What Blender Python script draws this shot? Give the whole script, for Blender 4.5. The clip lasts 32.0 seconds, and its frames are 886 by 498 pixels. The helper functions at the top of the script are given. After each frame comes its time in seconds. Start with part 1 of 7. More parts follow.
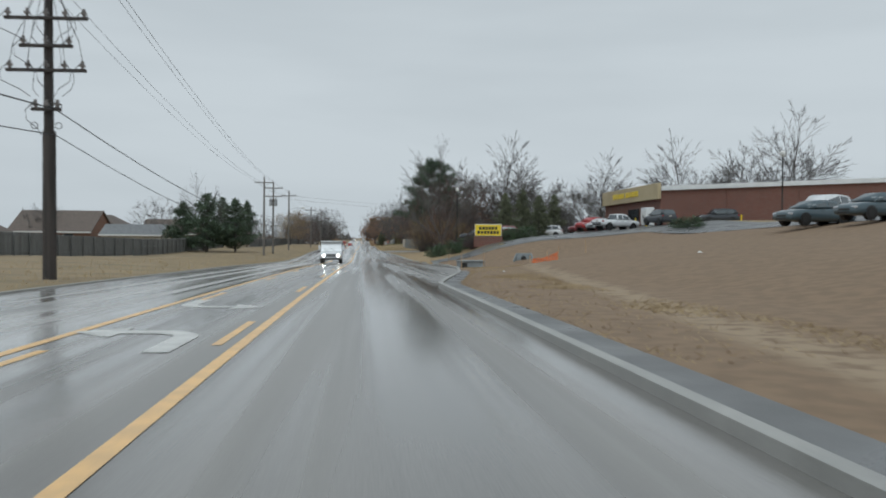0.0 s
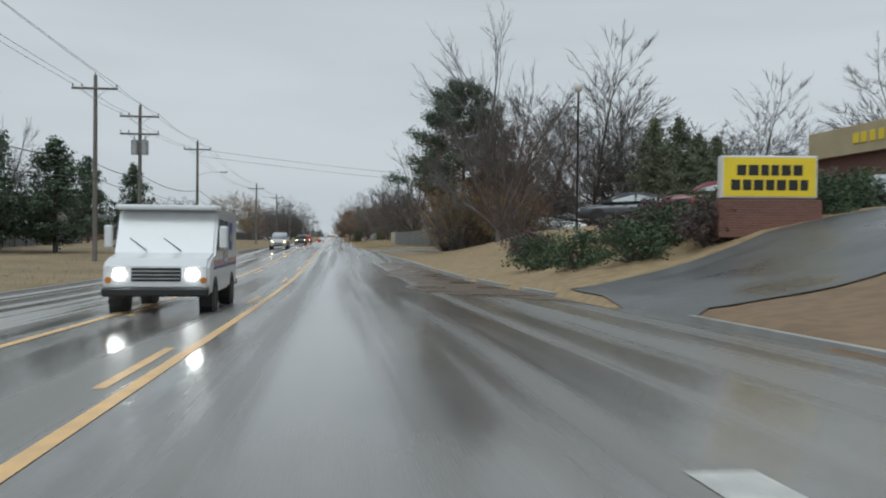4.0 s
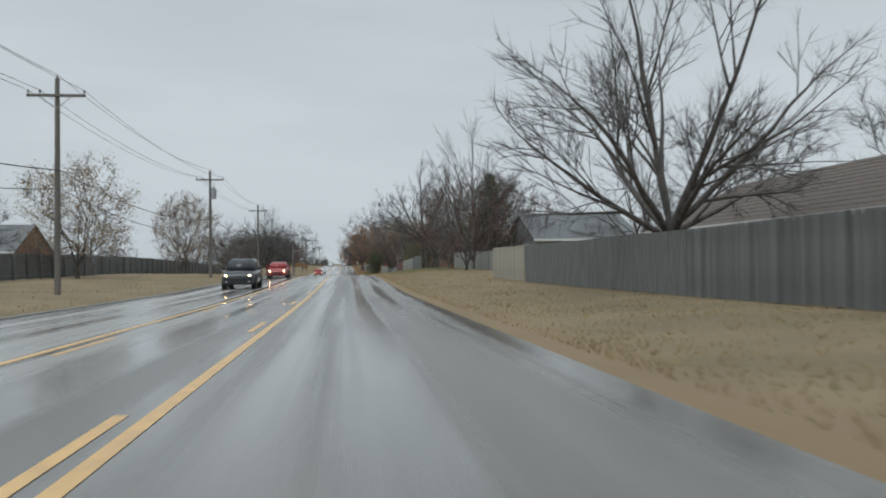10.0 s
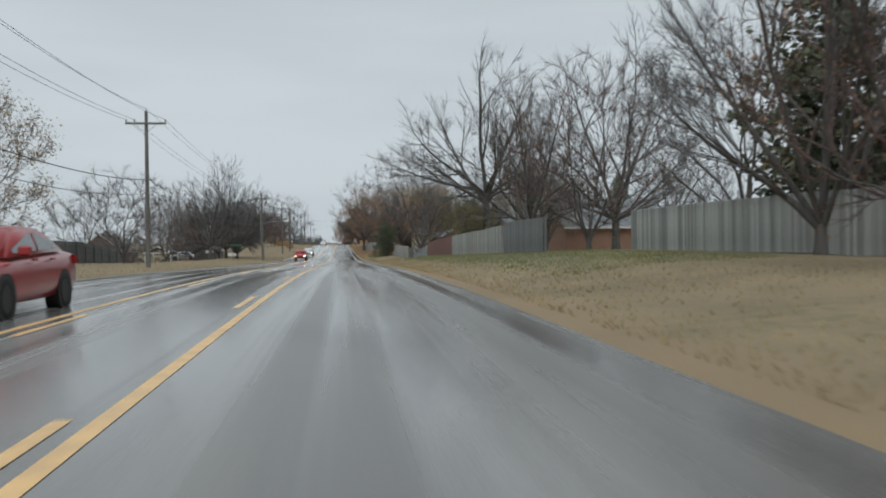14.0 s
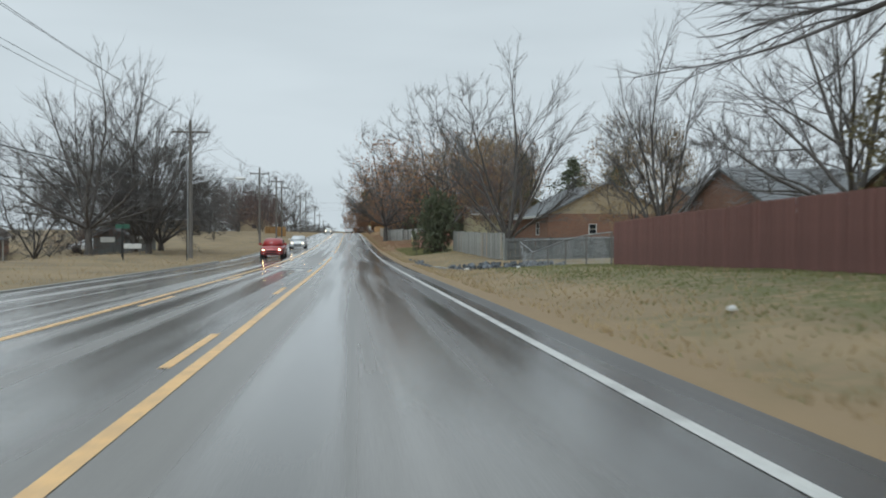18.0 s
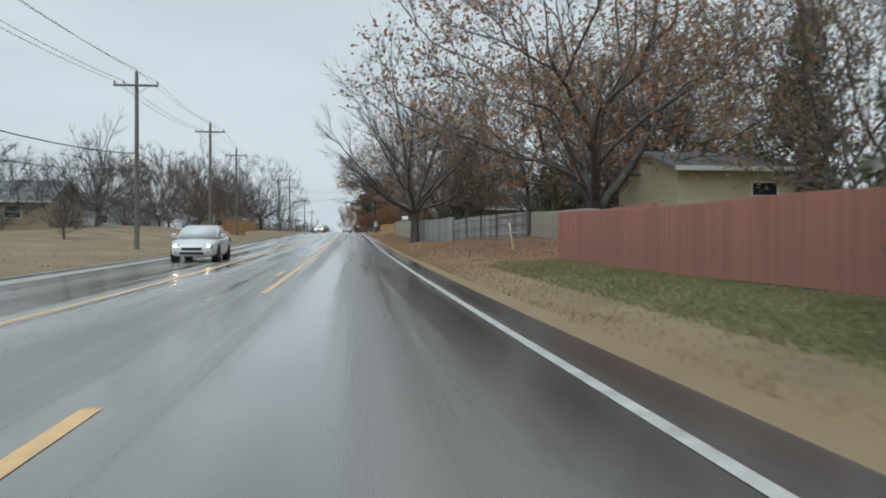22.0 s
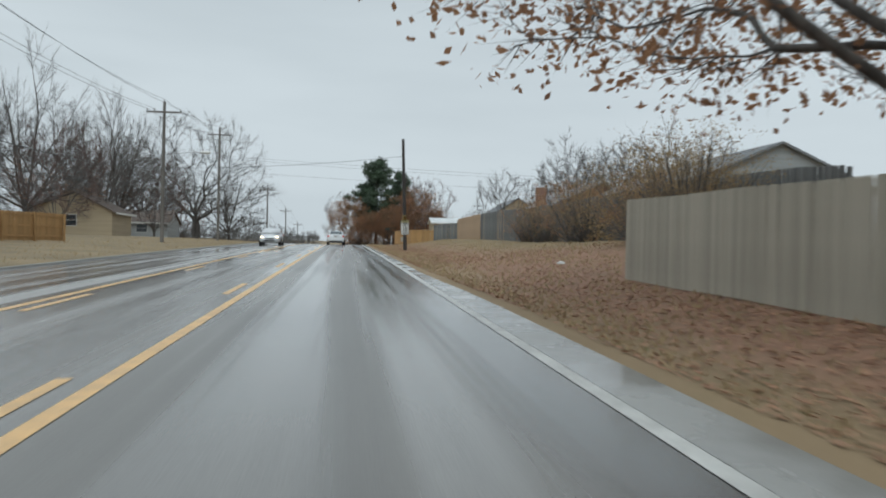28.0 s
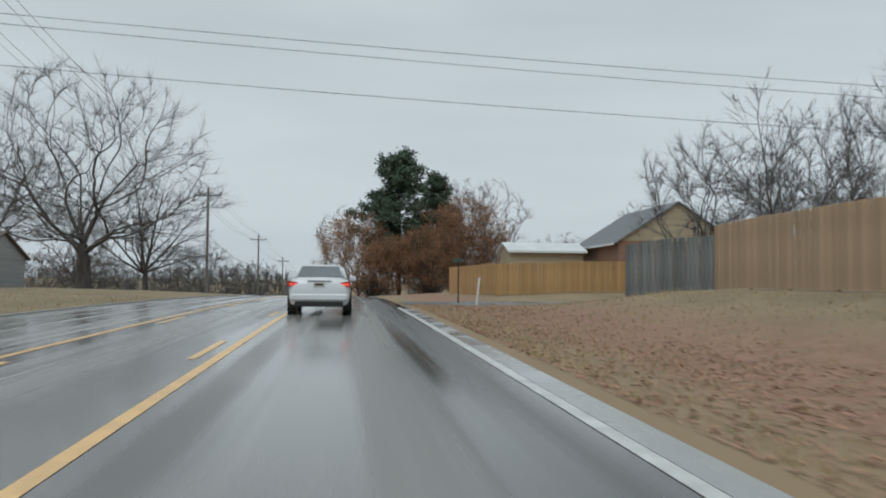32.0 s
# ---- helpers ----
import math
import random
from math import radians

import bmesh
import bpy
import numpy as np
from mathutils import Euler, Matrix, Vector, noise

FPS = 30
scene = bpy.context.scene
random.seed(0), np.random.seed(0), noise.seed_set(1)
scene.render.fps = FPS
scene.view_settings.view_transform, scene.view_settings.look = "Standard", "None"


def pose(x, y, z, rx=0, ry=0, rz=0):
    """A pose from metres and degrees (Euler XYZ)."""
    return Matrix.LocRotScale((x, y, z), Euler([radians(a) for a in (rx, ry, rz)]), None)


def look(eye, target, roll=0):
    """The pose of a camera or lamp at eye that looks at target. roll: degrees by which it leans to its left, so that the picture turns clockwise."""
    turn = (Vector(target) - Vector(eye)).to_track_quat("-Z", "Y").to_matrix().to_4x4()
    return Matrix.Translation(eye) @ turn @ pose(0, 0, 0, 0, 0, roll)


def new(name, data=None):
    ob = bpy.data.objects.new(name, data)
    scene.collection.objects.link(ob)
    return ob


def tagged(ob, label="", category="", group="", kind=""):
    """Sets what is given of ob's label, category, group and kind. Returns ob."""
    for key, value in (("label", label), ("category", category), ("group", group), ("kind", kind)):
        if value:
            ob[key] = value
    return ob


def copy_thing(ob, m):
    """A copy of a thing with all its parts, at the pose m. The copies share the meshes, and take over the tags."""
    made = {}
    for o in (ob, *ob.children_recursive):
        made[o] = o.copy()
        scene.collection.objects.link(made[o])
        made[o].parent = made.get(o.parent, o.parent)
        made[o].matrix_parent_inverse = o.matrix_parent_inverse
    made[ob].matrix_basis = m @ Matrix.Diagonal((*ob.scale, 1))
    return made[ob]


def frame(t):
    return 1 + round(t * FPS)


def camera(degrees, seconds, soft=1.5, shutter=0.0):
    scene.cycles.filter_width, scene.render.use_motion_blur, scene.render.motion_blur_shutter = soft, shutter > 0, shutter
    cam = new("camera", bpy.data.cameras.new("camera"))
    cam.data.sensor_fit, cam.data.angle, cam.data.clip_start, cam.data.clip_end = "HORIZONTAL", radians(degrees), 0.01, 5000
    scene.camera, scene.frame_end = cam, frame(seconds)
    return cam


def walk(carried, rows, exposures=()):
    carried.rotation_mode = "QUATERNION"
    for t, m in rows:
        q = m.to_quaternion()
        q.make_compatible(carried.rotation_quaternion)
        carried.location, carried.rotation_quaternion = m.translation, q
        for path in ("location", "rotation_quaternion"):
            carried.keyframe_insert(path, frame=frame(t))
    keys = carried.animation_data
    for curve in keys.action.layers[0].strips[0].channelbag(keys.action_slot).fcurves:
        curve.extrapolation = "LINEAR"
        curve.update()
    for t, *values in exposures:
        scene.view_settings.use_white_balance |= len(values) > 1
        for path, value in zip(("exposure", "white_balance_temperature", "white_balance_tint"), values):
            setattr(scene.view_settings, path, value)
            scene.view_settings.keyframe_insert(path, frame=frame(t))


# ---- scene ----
cam = camera(53.8, 32.0, soft=1.9, shutter=0.25)
# seconds, place, tilt, lean and heading
PATH = [
    (0.0, pose(-0.22, 0.00, 1.16, 89.39, -0.52, -5.16)),
    (0.5, pose(-0.13, 7.72, 1.11, 89.32, -0.54, -5.46)),
    (1.0, pose(-0.02, 15.47, 1.03, 89.30, -0.58, -5.96)),
    (1.5, pose(0.10, 23.35, 0.94, 89.32, -0.63, -6.41)),
    (2.0, pose(0.19, 31.44, 0.84, 89.31, -0.68, -6.66)),
    (2.5, pose(0.21, 39.64, 0.73, 89.37, -0.73, -6.67)),
    (3.0, pose(0.18, 47.80, 0.62, 89.25, -0.71, -6.73)),
    (3.5, pose(0.14, 55.93, 0.50, 89.15, -0.64, -6.81)),
    (4.0, pose(0.10, 64.04, 0.36, 89.26, -0.53, -6.87)),
    (4.5, pose(0.09, 72.12, 0.21, 89.76, -0.40, -6.86)),
    (5.0, pose(0.08, 80.19, 0.06, 90.83, -0.25, -6.75)),
    (5.5, pose(0.09, 88.25, -0.07, 91.06, -0.07, -6.42)),
    (6.0, pose(0.10, 96.29, -0.15, 89.65, 0.17, -5.96)),
    (6.5, pose(0.08, 104.33, -0.18, 90.48, 0.46, -6.10)),
    (7.0, pose(0.05, 112.35, -0.15, 89.99, 0.75, -6.82)),
    (7.5, pose(0.03, 120.35, -0.08, 90.54, 1.00, -7.05)),
    (8.0, pose(0.01, 128.34, 0.01, 90.19, 1.14, -6.81)),
    (8.5, pose(-0.01, 136.32, 0.09, 89.94, 1.14, -6.34)),
    (9.0, pose(-0.04, 144.30, 0.16, 89.02, 1.00, -6.19)),
    (9.5, pose(-0.08, 152.35, 0.19, 90.11, 0.77, -6.35)),
    (10.0, pose(-0.11, 160.43, 0.19, 91.03, 0.54, -6.41)),
    (10.5, pose(-0.12, 168.49, 0.16, 90.16, 0.42, -6.29)),
    (11.0, pose(-0.12, 176.55, 0.12, 89.92, 0.40, -6.12)),
    (11.5, pose(-0.12, 184.60, 0.08, 88.91, 0.44, -6.23)),
    (12.0, pose(-0.13, 192.65, 0.05, 90.00, 0.52, -7.06)),
    (12.5, pose(-0.14, 200.69, 0.05, 90.69, 0.61, -6.99)),
    (13.0, pose(-0.15, 208.73, 0.08, 90.61, 0.68, -6.72)),
    (13.5, pose(-0.13, 216.78, 0.13, 89.88, 0.72, -6.78)),
    (14.0, pose(-0.10, 224.81, 0.20, 89.62, 0.73, -6.68)),
    (14.5, pose(-0.09, 232.84, 0.26, 89.61, 0.72, -6.48)),
    (15.0, pose(-0.12, 240.85, 0.29, 89.65, 0.68, -6.28)),
    (15.5, pose(-0.17, 248.84, 0.29, 89.55, 0.62, -6.13)),
    (16.0, pose(-0.23, 256.80, 0.25, 89.10, 0.51, -6.11)),
    (16.5, pose(-0.28, 264.72, 0.17, 89.08, 0.36, -6.18)),
    (17.0, pose(-0.25, 272.58, 0.06, 88.89, 0.15, -6.16)),
    (17.5, pose(-0.19, 280.40, -0.06, 88.94, -0.00, -6.07)),
    (18.0, pose(-0.15, 288.19, -0.17, 89.02, -0.08, -6.04)),
    (18.5, pose(-0.12, 295.94, -0.28, 89.06, -0.08, -6.10)),
    (19.0, pose(-0.10, 303.64, -0.37, 89.14, -0.10, -6.11)),
    (19.5, pose(-0.08, 311.34, -0.46, 89.18, -0.13, -6.18)),
    (20.0, pose(-0.06, 319.08, -0.56, 89.27, -0.15, -6.15)),
    (20.5, pose(-0.00, 326.93, -0.65, 89.25, -0.18, -6.16)),
    (21.0, pose(0.05, 334.94, -0.73, 89.18, -0.19, -6.04)),
    (21.5, pose(0.08, 343.02, -0.79, 89.21, -0.20, -6.00)),
    (22.0, pose(0.10, 351.12, -0.82, 89.21, -0.20, -6.04)),
    (22.5, pose(0.12, 359.23, -0.82, 89.19, -0.19, -6.01)),
    (23.0, pose(0.12, 367.32, -0.81, 89.19, -0.18, -5.97)),
    (23.5, pose(0.13, 375.29, -0.77, 89.32, -0.19, -5.96)),
    (24.0, pose(0.14, 383.13, -0.72, 89.51, -0.23, -6.06)),
    (24.5, pose(0.12, 391.00, -0.66, 89.60, -0.36, -6.18)),
    (25.0, pose(0.11, 398.83, -0.58, 89.69, -0.57, -6.26)),
    (25.5, pose(0.12, 406.62, -0.50, 89.77, -0.81, -6.32)),
    (26.0, pose(0.14, 414.42, -0.40, 89.83, -1.04, -6.37)),
    (26.5, pose(0.16, 422.25, -0.28, 89.86, -1.21, -6.42)),
    (27.0, pose(0.15, 430.14, -0.15, 89.85, -1.27, -6.49)),
    (27.5, pose(0.13, 438.07, -0.02, 89.89, -1.25, -6.49)),
    (28.0, pose(0.12, 446.03, 0.10, 89.83, -1.18, -6.52)),
    (28.5, pose(0.10, 454.00, 0.22, 90.08, -1.13, -6.43)),
    (29.0, pose(0.09, 462.02, 0.33, 90.79, -1.05, -6.47)),
    (29.5, pose(0.08, 470.10, 0.45, 91.34, -0.92, -6.52)),
    (30.0, pose(0.07, 478.24, 0.56, 91.77, -0.75, -6.50)),
    (30.5, pose(0.05, 486.42, 0.67, 92.04, -0.61, -6.52)),
    (31.0, pose(0.03, 494.66, 0.77, 92.13, -0.53, -6.48)),
    (31.5, pose(0.04, 502.84, 0.86, 92.26, -0.53, -6.49)),
    (32.0, pose(0.07, 510.94, 0.95, 92.29, -0.52, -6.40)),
]
walk(cam, PATH, ((0.0, -0.05, 6380, 10), (13.0, -0.05, 6420, 10), (16.0, 0.08, 6330, 9), (20.0, 0.14, 6280, 8), (24.0, 0.16, 6250, 8), (27.0, 0.10, 6300, 8), (30.0, 0.0, 6350, 9), (32.0, -0.02, 6350, 9)))

# ---------- world and light: an overcast, rainy day ----------
world = bpy.data.worlds.new("overcast_sky")
scene.world = world
world.use_nodes = True
wn, wl = world.node_tree.nodes, world.node_tree.links
wn.clear()
w_out = wn.new("ShaderNodeOutputWorld")
w_bg = wn.new("ShaderNodeBackground")
w_sky = wn.new("ShaderNodeTexSky")
w_sky.sky_type = "NISHITA"
w_sky.sun_disc = False
w_sky.sun_elevation, w_sky.sun_rotation = radians(38), radians(200)
w_sky.dust_density = 4.0
w_des = wn.new("ShaderNodeHueSaturation")
w_des.inputs["Saturation"].default_value = 0.15
w_des.inputs["Value"].default_value = 0.045
w_mix = wn.new("ShaderNodeMix")
w_mix.data_type = "RGBA"
w_mix.inputs["Factor"].default_value = 0.85
w_co = wn.new("ShaderNodeTexCoord")
w_map = wn.new("ShaderNodeMapping")
w_map.inputs["Scale"].default_value = (0.9, 0.9, 5.0)
w_noise = wn.new("ShaderNodeTexNoise")
w_noise.inputs["Scale"].default_value = 1.7
w_noise.inputs["Detail"].default_value = 4.0
w_ramp = wn.new("ShaderNodeValToRGB")
w_ramp.color_ramp.elements[0].position, w_ramp.color_ramp.elements[0].color = 0.32, (0.55, 0.615, 0.65, 1)
w_ramp.color_ramp.elements[1].position, w_ramp.color_ramp.elements[1].color = 0.66, (0.66, 0.73, 0.765, 1)
wl.new(w_co.outputs["Generated"], w_map.inputs["Vector"])
wl.new(w_map.outputs["Vector"], w_noise.inputs["Vector"])
wl.new(w_noise.outputs["Fac"], w_ramp.inputs["Fac"])
wl.new(w_sky.outputs["Color"], w_des.inputs["Color"])
wl.new(w_des.outputs["Color"], w_mix.inputs["A"])
wl.new(w_ramp.outputs["Color"], w_mix.inputs["B"])
wl.new(w_mix.outputs["Result"], w_bg.inputs["Color"])
wl.new(w_bg.outputs["Background"], w_out.inputs["Surface"])
w_bg.inputs["Strength"].default_value = 1.0

sun = new("sun", bpy.data.lights.new("sun", "SUN"))
sun.data.energy, sun.data.angle, sun.data.color = 1.4, radians(40), (0.88, 0.98, 1.0)
sun.matrix_world = look((0, 0, 0), (0.35, 0.6, -1.0))

# ---------- materials ----------


def mat(name, base, base2=None, rough=0.8, scale=2.0, bump=0.0, bscale=30.0, metal=0.0, stretch=(1, 1, 1), world_co=False, rnd=0.0, spec=0.5,
        fine=0.25, emit=None, power=0.0, coat=0.0, rough2=None):
    """Principled surface with colour varied at two scales, grain relief and piece-to-piece variation."""
    m = bpy.data.materials.new(name)
    m.use_nodes = True
    nt = m.node_tree
    n, l = nt.nodes, nt.links
    b = n["Principled BSDF"]
    b.inputs["Roughness"].default_value = rough
    b.inputs["Metallic"].default_value = metal
    b.inputs["Specular IOR Level"].default_value = spec
    b.inputs["Coat Weight"].default_value = coat
    b.inputs["Coat Roughness"].default_value = 0.08
    if base2 is None:
        base2 = tuple(c * 0.72 for c in base)
    if world_co:
        src = n.new("ShaderNodeNewGeometry").outputs["Position"]
    else:
        src = n.new("ShaderNodeTexCoord").outputs["Object"]
    mp = n.new("ShaderNodeMapping")
    mp.inputs["Scale"].default_value = stretch
    l.new(src, mp.inputs["Vector"])
    a = n.new("ShaderNodeTexNoise")
    a.inputs["Scale"].default_value, a.inputs["Detail"].default_value = scale, 4.0
    l.new(mp.outputs["Vector"], a.inputs["Vector"])
    f = n.new("ShaderNodeTexNoise")
    f.inputs["Scale"].default_value, f.inputs["Detail"].default_value = bscale, 3.0
    l.new(mp.outputs["Vector"], f.inputs["Vector"])
    add = n.new("ShaderNodeMath")
    add.operation = "MULTIPLY_ADD"
    l.new(f.outputs["Fac"], add.inputs[0])
    add.inputs[1].default_value = fine
    l.new(a.outputs["Fac"], add.inputs[2])
    mr = n.new("ShaderNodeMapRange")
    mr.inputs["From Min"].default_value, mr.inputs["From Max"].default_value = 0.35 + fine * 0.5, 0.65 + fine * 0.5
    l.new(add.outputs[0], mr.inputs["Value"])
    mx = n.new("ShaderNodeMix")
    mx.data_type = "RGBA"
    mx.inputs["A"].default_value, mx.inputs["B"].default_value = (*base2, 1), (*base, 1)
    l.new(mr.outputs["Result"], mx.inputs["Factor"])
    col = mx.outputs["Result"]
    if rnd:
        oi = n.new("ShaderNodeObjectInfo")
        r2 = n.new("ShaderNodeMapRange")
        r2.inputs["To Min"].default_value, r2.inputs["To Max"].default_value = 1 - rnd, 1 + rnd
        l.new(oi.outputs["Random"], r2.inputs["Value"])
        hs = n.new("ShaderNodeHueSaturation")
        l.new(r2.outputs["Result"], hs.inputs["Value"])
        l.new(col, hs.inputs["Color"])
        col = hs.outputs["Color"]
    l.new(col, b.inputs["Base Color"])
    if rough2 is not None:
        rr = n.new("ShaderNodeMapRange")
        rr.inputs["From Min"].default_value, rr.inputs["From Max"].default_value = 0.38, 0.62
        rr.inputs["To Min"].default_value, rr.inputs["To Max"].default_value = rough, rough2
        l.new(a.outputs["Fac"], rr.inputs["Value"])
        l.new(rr.outputs["Result"], b.inputs["Roughness"])
    if bump:
        bp = n.new("ShaderNodeBump")
        bp.inputs["Strength"].default_value = bump
        bp.inputs["Distance"].default_value = 0.02
        l.new(f.outputs["Fac"], bp.inputs["Height"])
        l.new(bp.outputs["Normal"], b.inputs["Normal"])
    if emit:
        b.inputs["Emission Color"].default_value = (*emit, 1)
        b.inputs["Emission Strength"].default_value = power
    return m


def brick_mat(name, c1, c2, mortar):
    m = mat(name, c1, c2, rough=0.85, scale=0.6, bump=0.15)
    n, l = m.node_tree.nodes, m.node_tree.links
    b = n["Principled BSDF"]
    tc = n.new("ShaderNodeTexCoord")
    sep = n.new("ShaderNodeSeparateXYZ")
    l.new(tc.outputs["Object"], sep.inputs[0])
    ad = n.new("ShaderNodeMath")
    l.new(sep.outputs["X"], ad.inputs[0])
    l.new(sep.outputs["Y"], ad.inputs[1])
    cb = n.new("ShaderNodeCombineXYZ")
    l.new(ad.outputs[0], cb.inputs["X"])
    l.new(sep.outputs["Z"], cb.inputs["Y"])
    bt = n.new("ShaderNodeTexBrick")
    bt.inputs["Scale"].default_value = 1.0
    bt.inputs["Brick Width"].default_value, bt.inputs["Row Height"].default_value = 0.21, 0.075
    bt.inputs["Mortar Size"].default_value = 0.007
    bt.inputs["Color1"].default_value, bt.inputs["Color2"].default_value = (*c1, 1), (*c2, 1)
    bt.inputs["Mortar"].default_value = (*mortar, 1)
    l.new(cb.outputs[0], bt.inputs["Vector"])
    mx = n.new("ShaderNodeMix")
    mx.data_type, mx.blend_type = "RGBA", "MULTIPLY"
    mx.inputs["Factor"].default_value = 0.5
    old = b.inputs["Base Color"].links[0].from_socket
    l.new(bt.outputs["Color"], mx.inputs["A"])
    hs = n.new("ShaderNodeHueSaturation")
    hs.inputs["Saturation"].default_value, hs.inputs["Value"].default_value = 0.2, 2.2
    l.new(old, hs.inputs["Color"])
    l.new(hs.outputs["Color"], mx.inputs["B"])
    l.new(mx.outputs["Result"], b.inputs["Base Color"])
    return m




def asphalt_material():
    """Wet asphalt: streaks along the wheel tracks, polished wet ruts, a darker resurfaced strip at the right and left
    lanes paled by painted sky glare.
    """
    m = mat("wet_asphalt", (0.218, 0.204, 0.188), (0.144, 0.135, 0.126), rough=0.16, scale=0.5, stretch=(2.2, 0.05, 1), bscale=60.0, bump=0.10, world_co=True, spec=0.6, fine=0.2)
    n, l = m.node_tree.nodes, m.node_tree.links
    b = n["Principled BSDF"]
    pos = n.new("ShaderNodeNewGeometry").outputs["Position"]
    sep = n.new("ShaderNodeSeparateXYZ")
    l.new(pos, sep.inputs[0])

    def noise_at(scale, stretch):
        mp = n.new("ShaderNodeMapping")
        mp.inputs["Scale"].default_value = stretch
        l.new(pos, mp.inputs["Vector"])
        t = n.new("ShaderNodeTexNoise")
        t.inputs["Scale"].default_value, t.inputs["Detail"].default_value = scale, 4.0
        l.new(mp.outputs["Vector"], t.inputs["Vector"])
        return t.outputs["Fac"]

    def calc(op, p, q):
        k = n.new("ShaderNodeMath")
        k.operation = op
        for i, v in enumerate((p, q)):
            if isinstance(v, (int, float)):
                k.inputs[i].default_value = v
            else:
                l.new(v, k.inputs[i])
        return k.outputs[0]

    def ease(sock, lo, hi, a=0.0, c=1.0):
        q = n.new("ShaderNodeMapRange")
        q.interpolation_type = "SMOOTHSTEP"
        for key, v in (("From Min", lo), ("From Max", hi), ("To Min", a), ("To Max", c)):
            q.inputs[key].default_value = v
        l.new(sock, q.inputs["Value"])
        return q.outputs["Result"]

    patch = noise_at(0.5, (1, 0.12, 1))
    xj = calc("ADD", sep.outputs["X"], calc("MULTIPLY", patch, 2.2))
    dark = calc("MULTIPLY", ease(xj, 1.5, 2.6), ease(sep.outputs["Y"], 262, 275))
    stain = ease(noise_at(0.35, (1, 0.3, 1)), 0.56, 0.70)
    dark = calc("MAXIMUM", calc("MULTIPLY", dark, 0.85), calc("MULTIPLY", stain, 0.45))
    left = ease(calc("MULTIPLY", sep.outputs["X"], -1.0), 2.6, 4.4)
    streak = calc("MULTIPLY", ease(noise_at(0.9, (2.2, 0.014, 1)), 0.50, 0.57), left)
    dark = calc("MAXIMUM", dark, calc("MULTIPLY", streak, 0.38))
    mx = n.new("ShaderNodeMix")
    mx.data_type = "RGBA"
    l.new(dark, mx.inputs["Factor"])
    # sky glare on the left lanes, put into the base colour as paler grey
    glary = n.new("ShaderNodeMix")
    glary.data_type = "RGBA"
    l.new(calc("MULTIPLY", left, 0.7), glary.inputs["Factor"])
    l.new(b.inputs["Base Color"].links[0].from_socket, glary.inputs["A"])
    glary.inputs["B"].default_value = (0.42, 0.405, 0.385, 1)
    l.new(glary.outputs["Result"], mx.inputs["A"])
    mx.inputs["B"].default_value = (0.052, 0.048, 0.045, 1)
    l.new(mx.outputs["Result"], b.inputs["Base Color"])
    rut = ease(noise_at(0.8, (1.6, 0.02, 1)), 0.40, 0.62, 0.10, 0.34)
    l.new(calc("MULTIPLY", rut, calc("SUBTRACT", 1.0, calc("MULTIPLY", streak, 0.75))), b.inputs["Roughness"])
    return m


M_asphalt = asphalt_material()
M_lot = mat("lot_asphalt", (0.11, 0.11, 0.108), (0.07, 0.07, 0.07), rough=0.25, rough2=0.5, scale=0.4, bump=0.1, world_co=True)
M_concrete = mat("wet_concrete", (0.36, 0.35, 0.33), (0.24, 0.235, 0.22), rough=0.35, rough2=0.6, scale=1.0, bump=0.12, world_co=True)
M_precast = mat("precast_concrete", (0.27, 0.30, 0.31), (0.19, 0.21, 0.22), rough=0.7, scale=2.0, bump=0.15)
M_yellow = mat("yellow_road_paint", (0.82, 0.50, 0.20), (0.64, 0.40, 0.18), rough=0.4, scale=3.0, bscale=25.0, world_co=True, fine=0.5)
M_whitep = mat("white_road_paint", (0.62, 0.61, 0.58), (0.42, 0.41, 0.39), rough=0.4, scale=2.5, bscale=25.0, world_co=True, fine=0.5)
M_bark = mat("wet_bark", (0.125, 0.11, 0.10), (0.065, 0.058, 0.053), rough=0.85, scale=2.0, stretch=(3, 3, 0.7), bump=0.6, bscale=14.0)
M_twig = mat("twigs", (0.165, 0.151, 0.144), (0.10, 0.093, 0.09), rough=0.85, scale=1.0)
M_twig_red = mat("reddish_twigs", (0.155, 0.10, 0.088), (0.095, 0.066, 0.06), rough=0.85, scale=1.0)
M_leafbrown = mat("brown_oak_leaves", (0.46, 0.25, 0.135), (0.29, 0.155, 0.09), rough=0.6, scale=0.9, bscale=3.0)
M_leaftan = mat("tan_dead_leaves", (0.40, 0.28, 0.14), (0.26, 0.18, 0.10), rough=0.6, scale=0.9, bscale=3.0)


def translucent(m, share=0.55):
    """Thin leaves let some light through."""
    n, l = m.node_tree.nodes, m.node_tree.links
    b, out = n["Principled BSDF"], n["Material Output"]
    tr = n.new("ShaderNodeBsdfTranslucent")
    l.new(b.inputs["Base Color"].links[0].from_socket, tr.inputs["Color"])
    mx = n.new("ShaderNodeMixShader")
    mx.inputs["Fac"].default_value = share
    l.new(b.outputs["BSDF"], mx.inputs[1])
    l.new(tr.outputs["BSDF"], mx.inputs[2])
    l.new(mx.outputs["Shader"], out.inputs["Surface"])


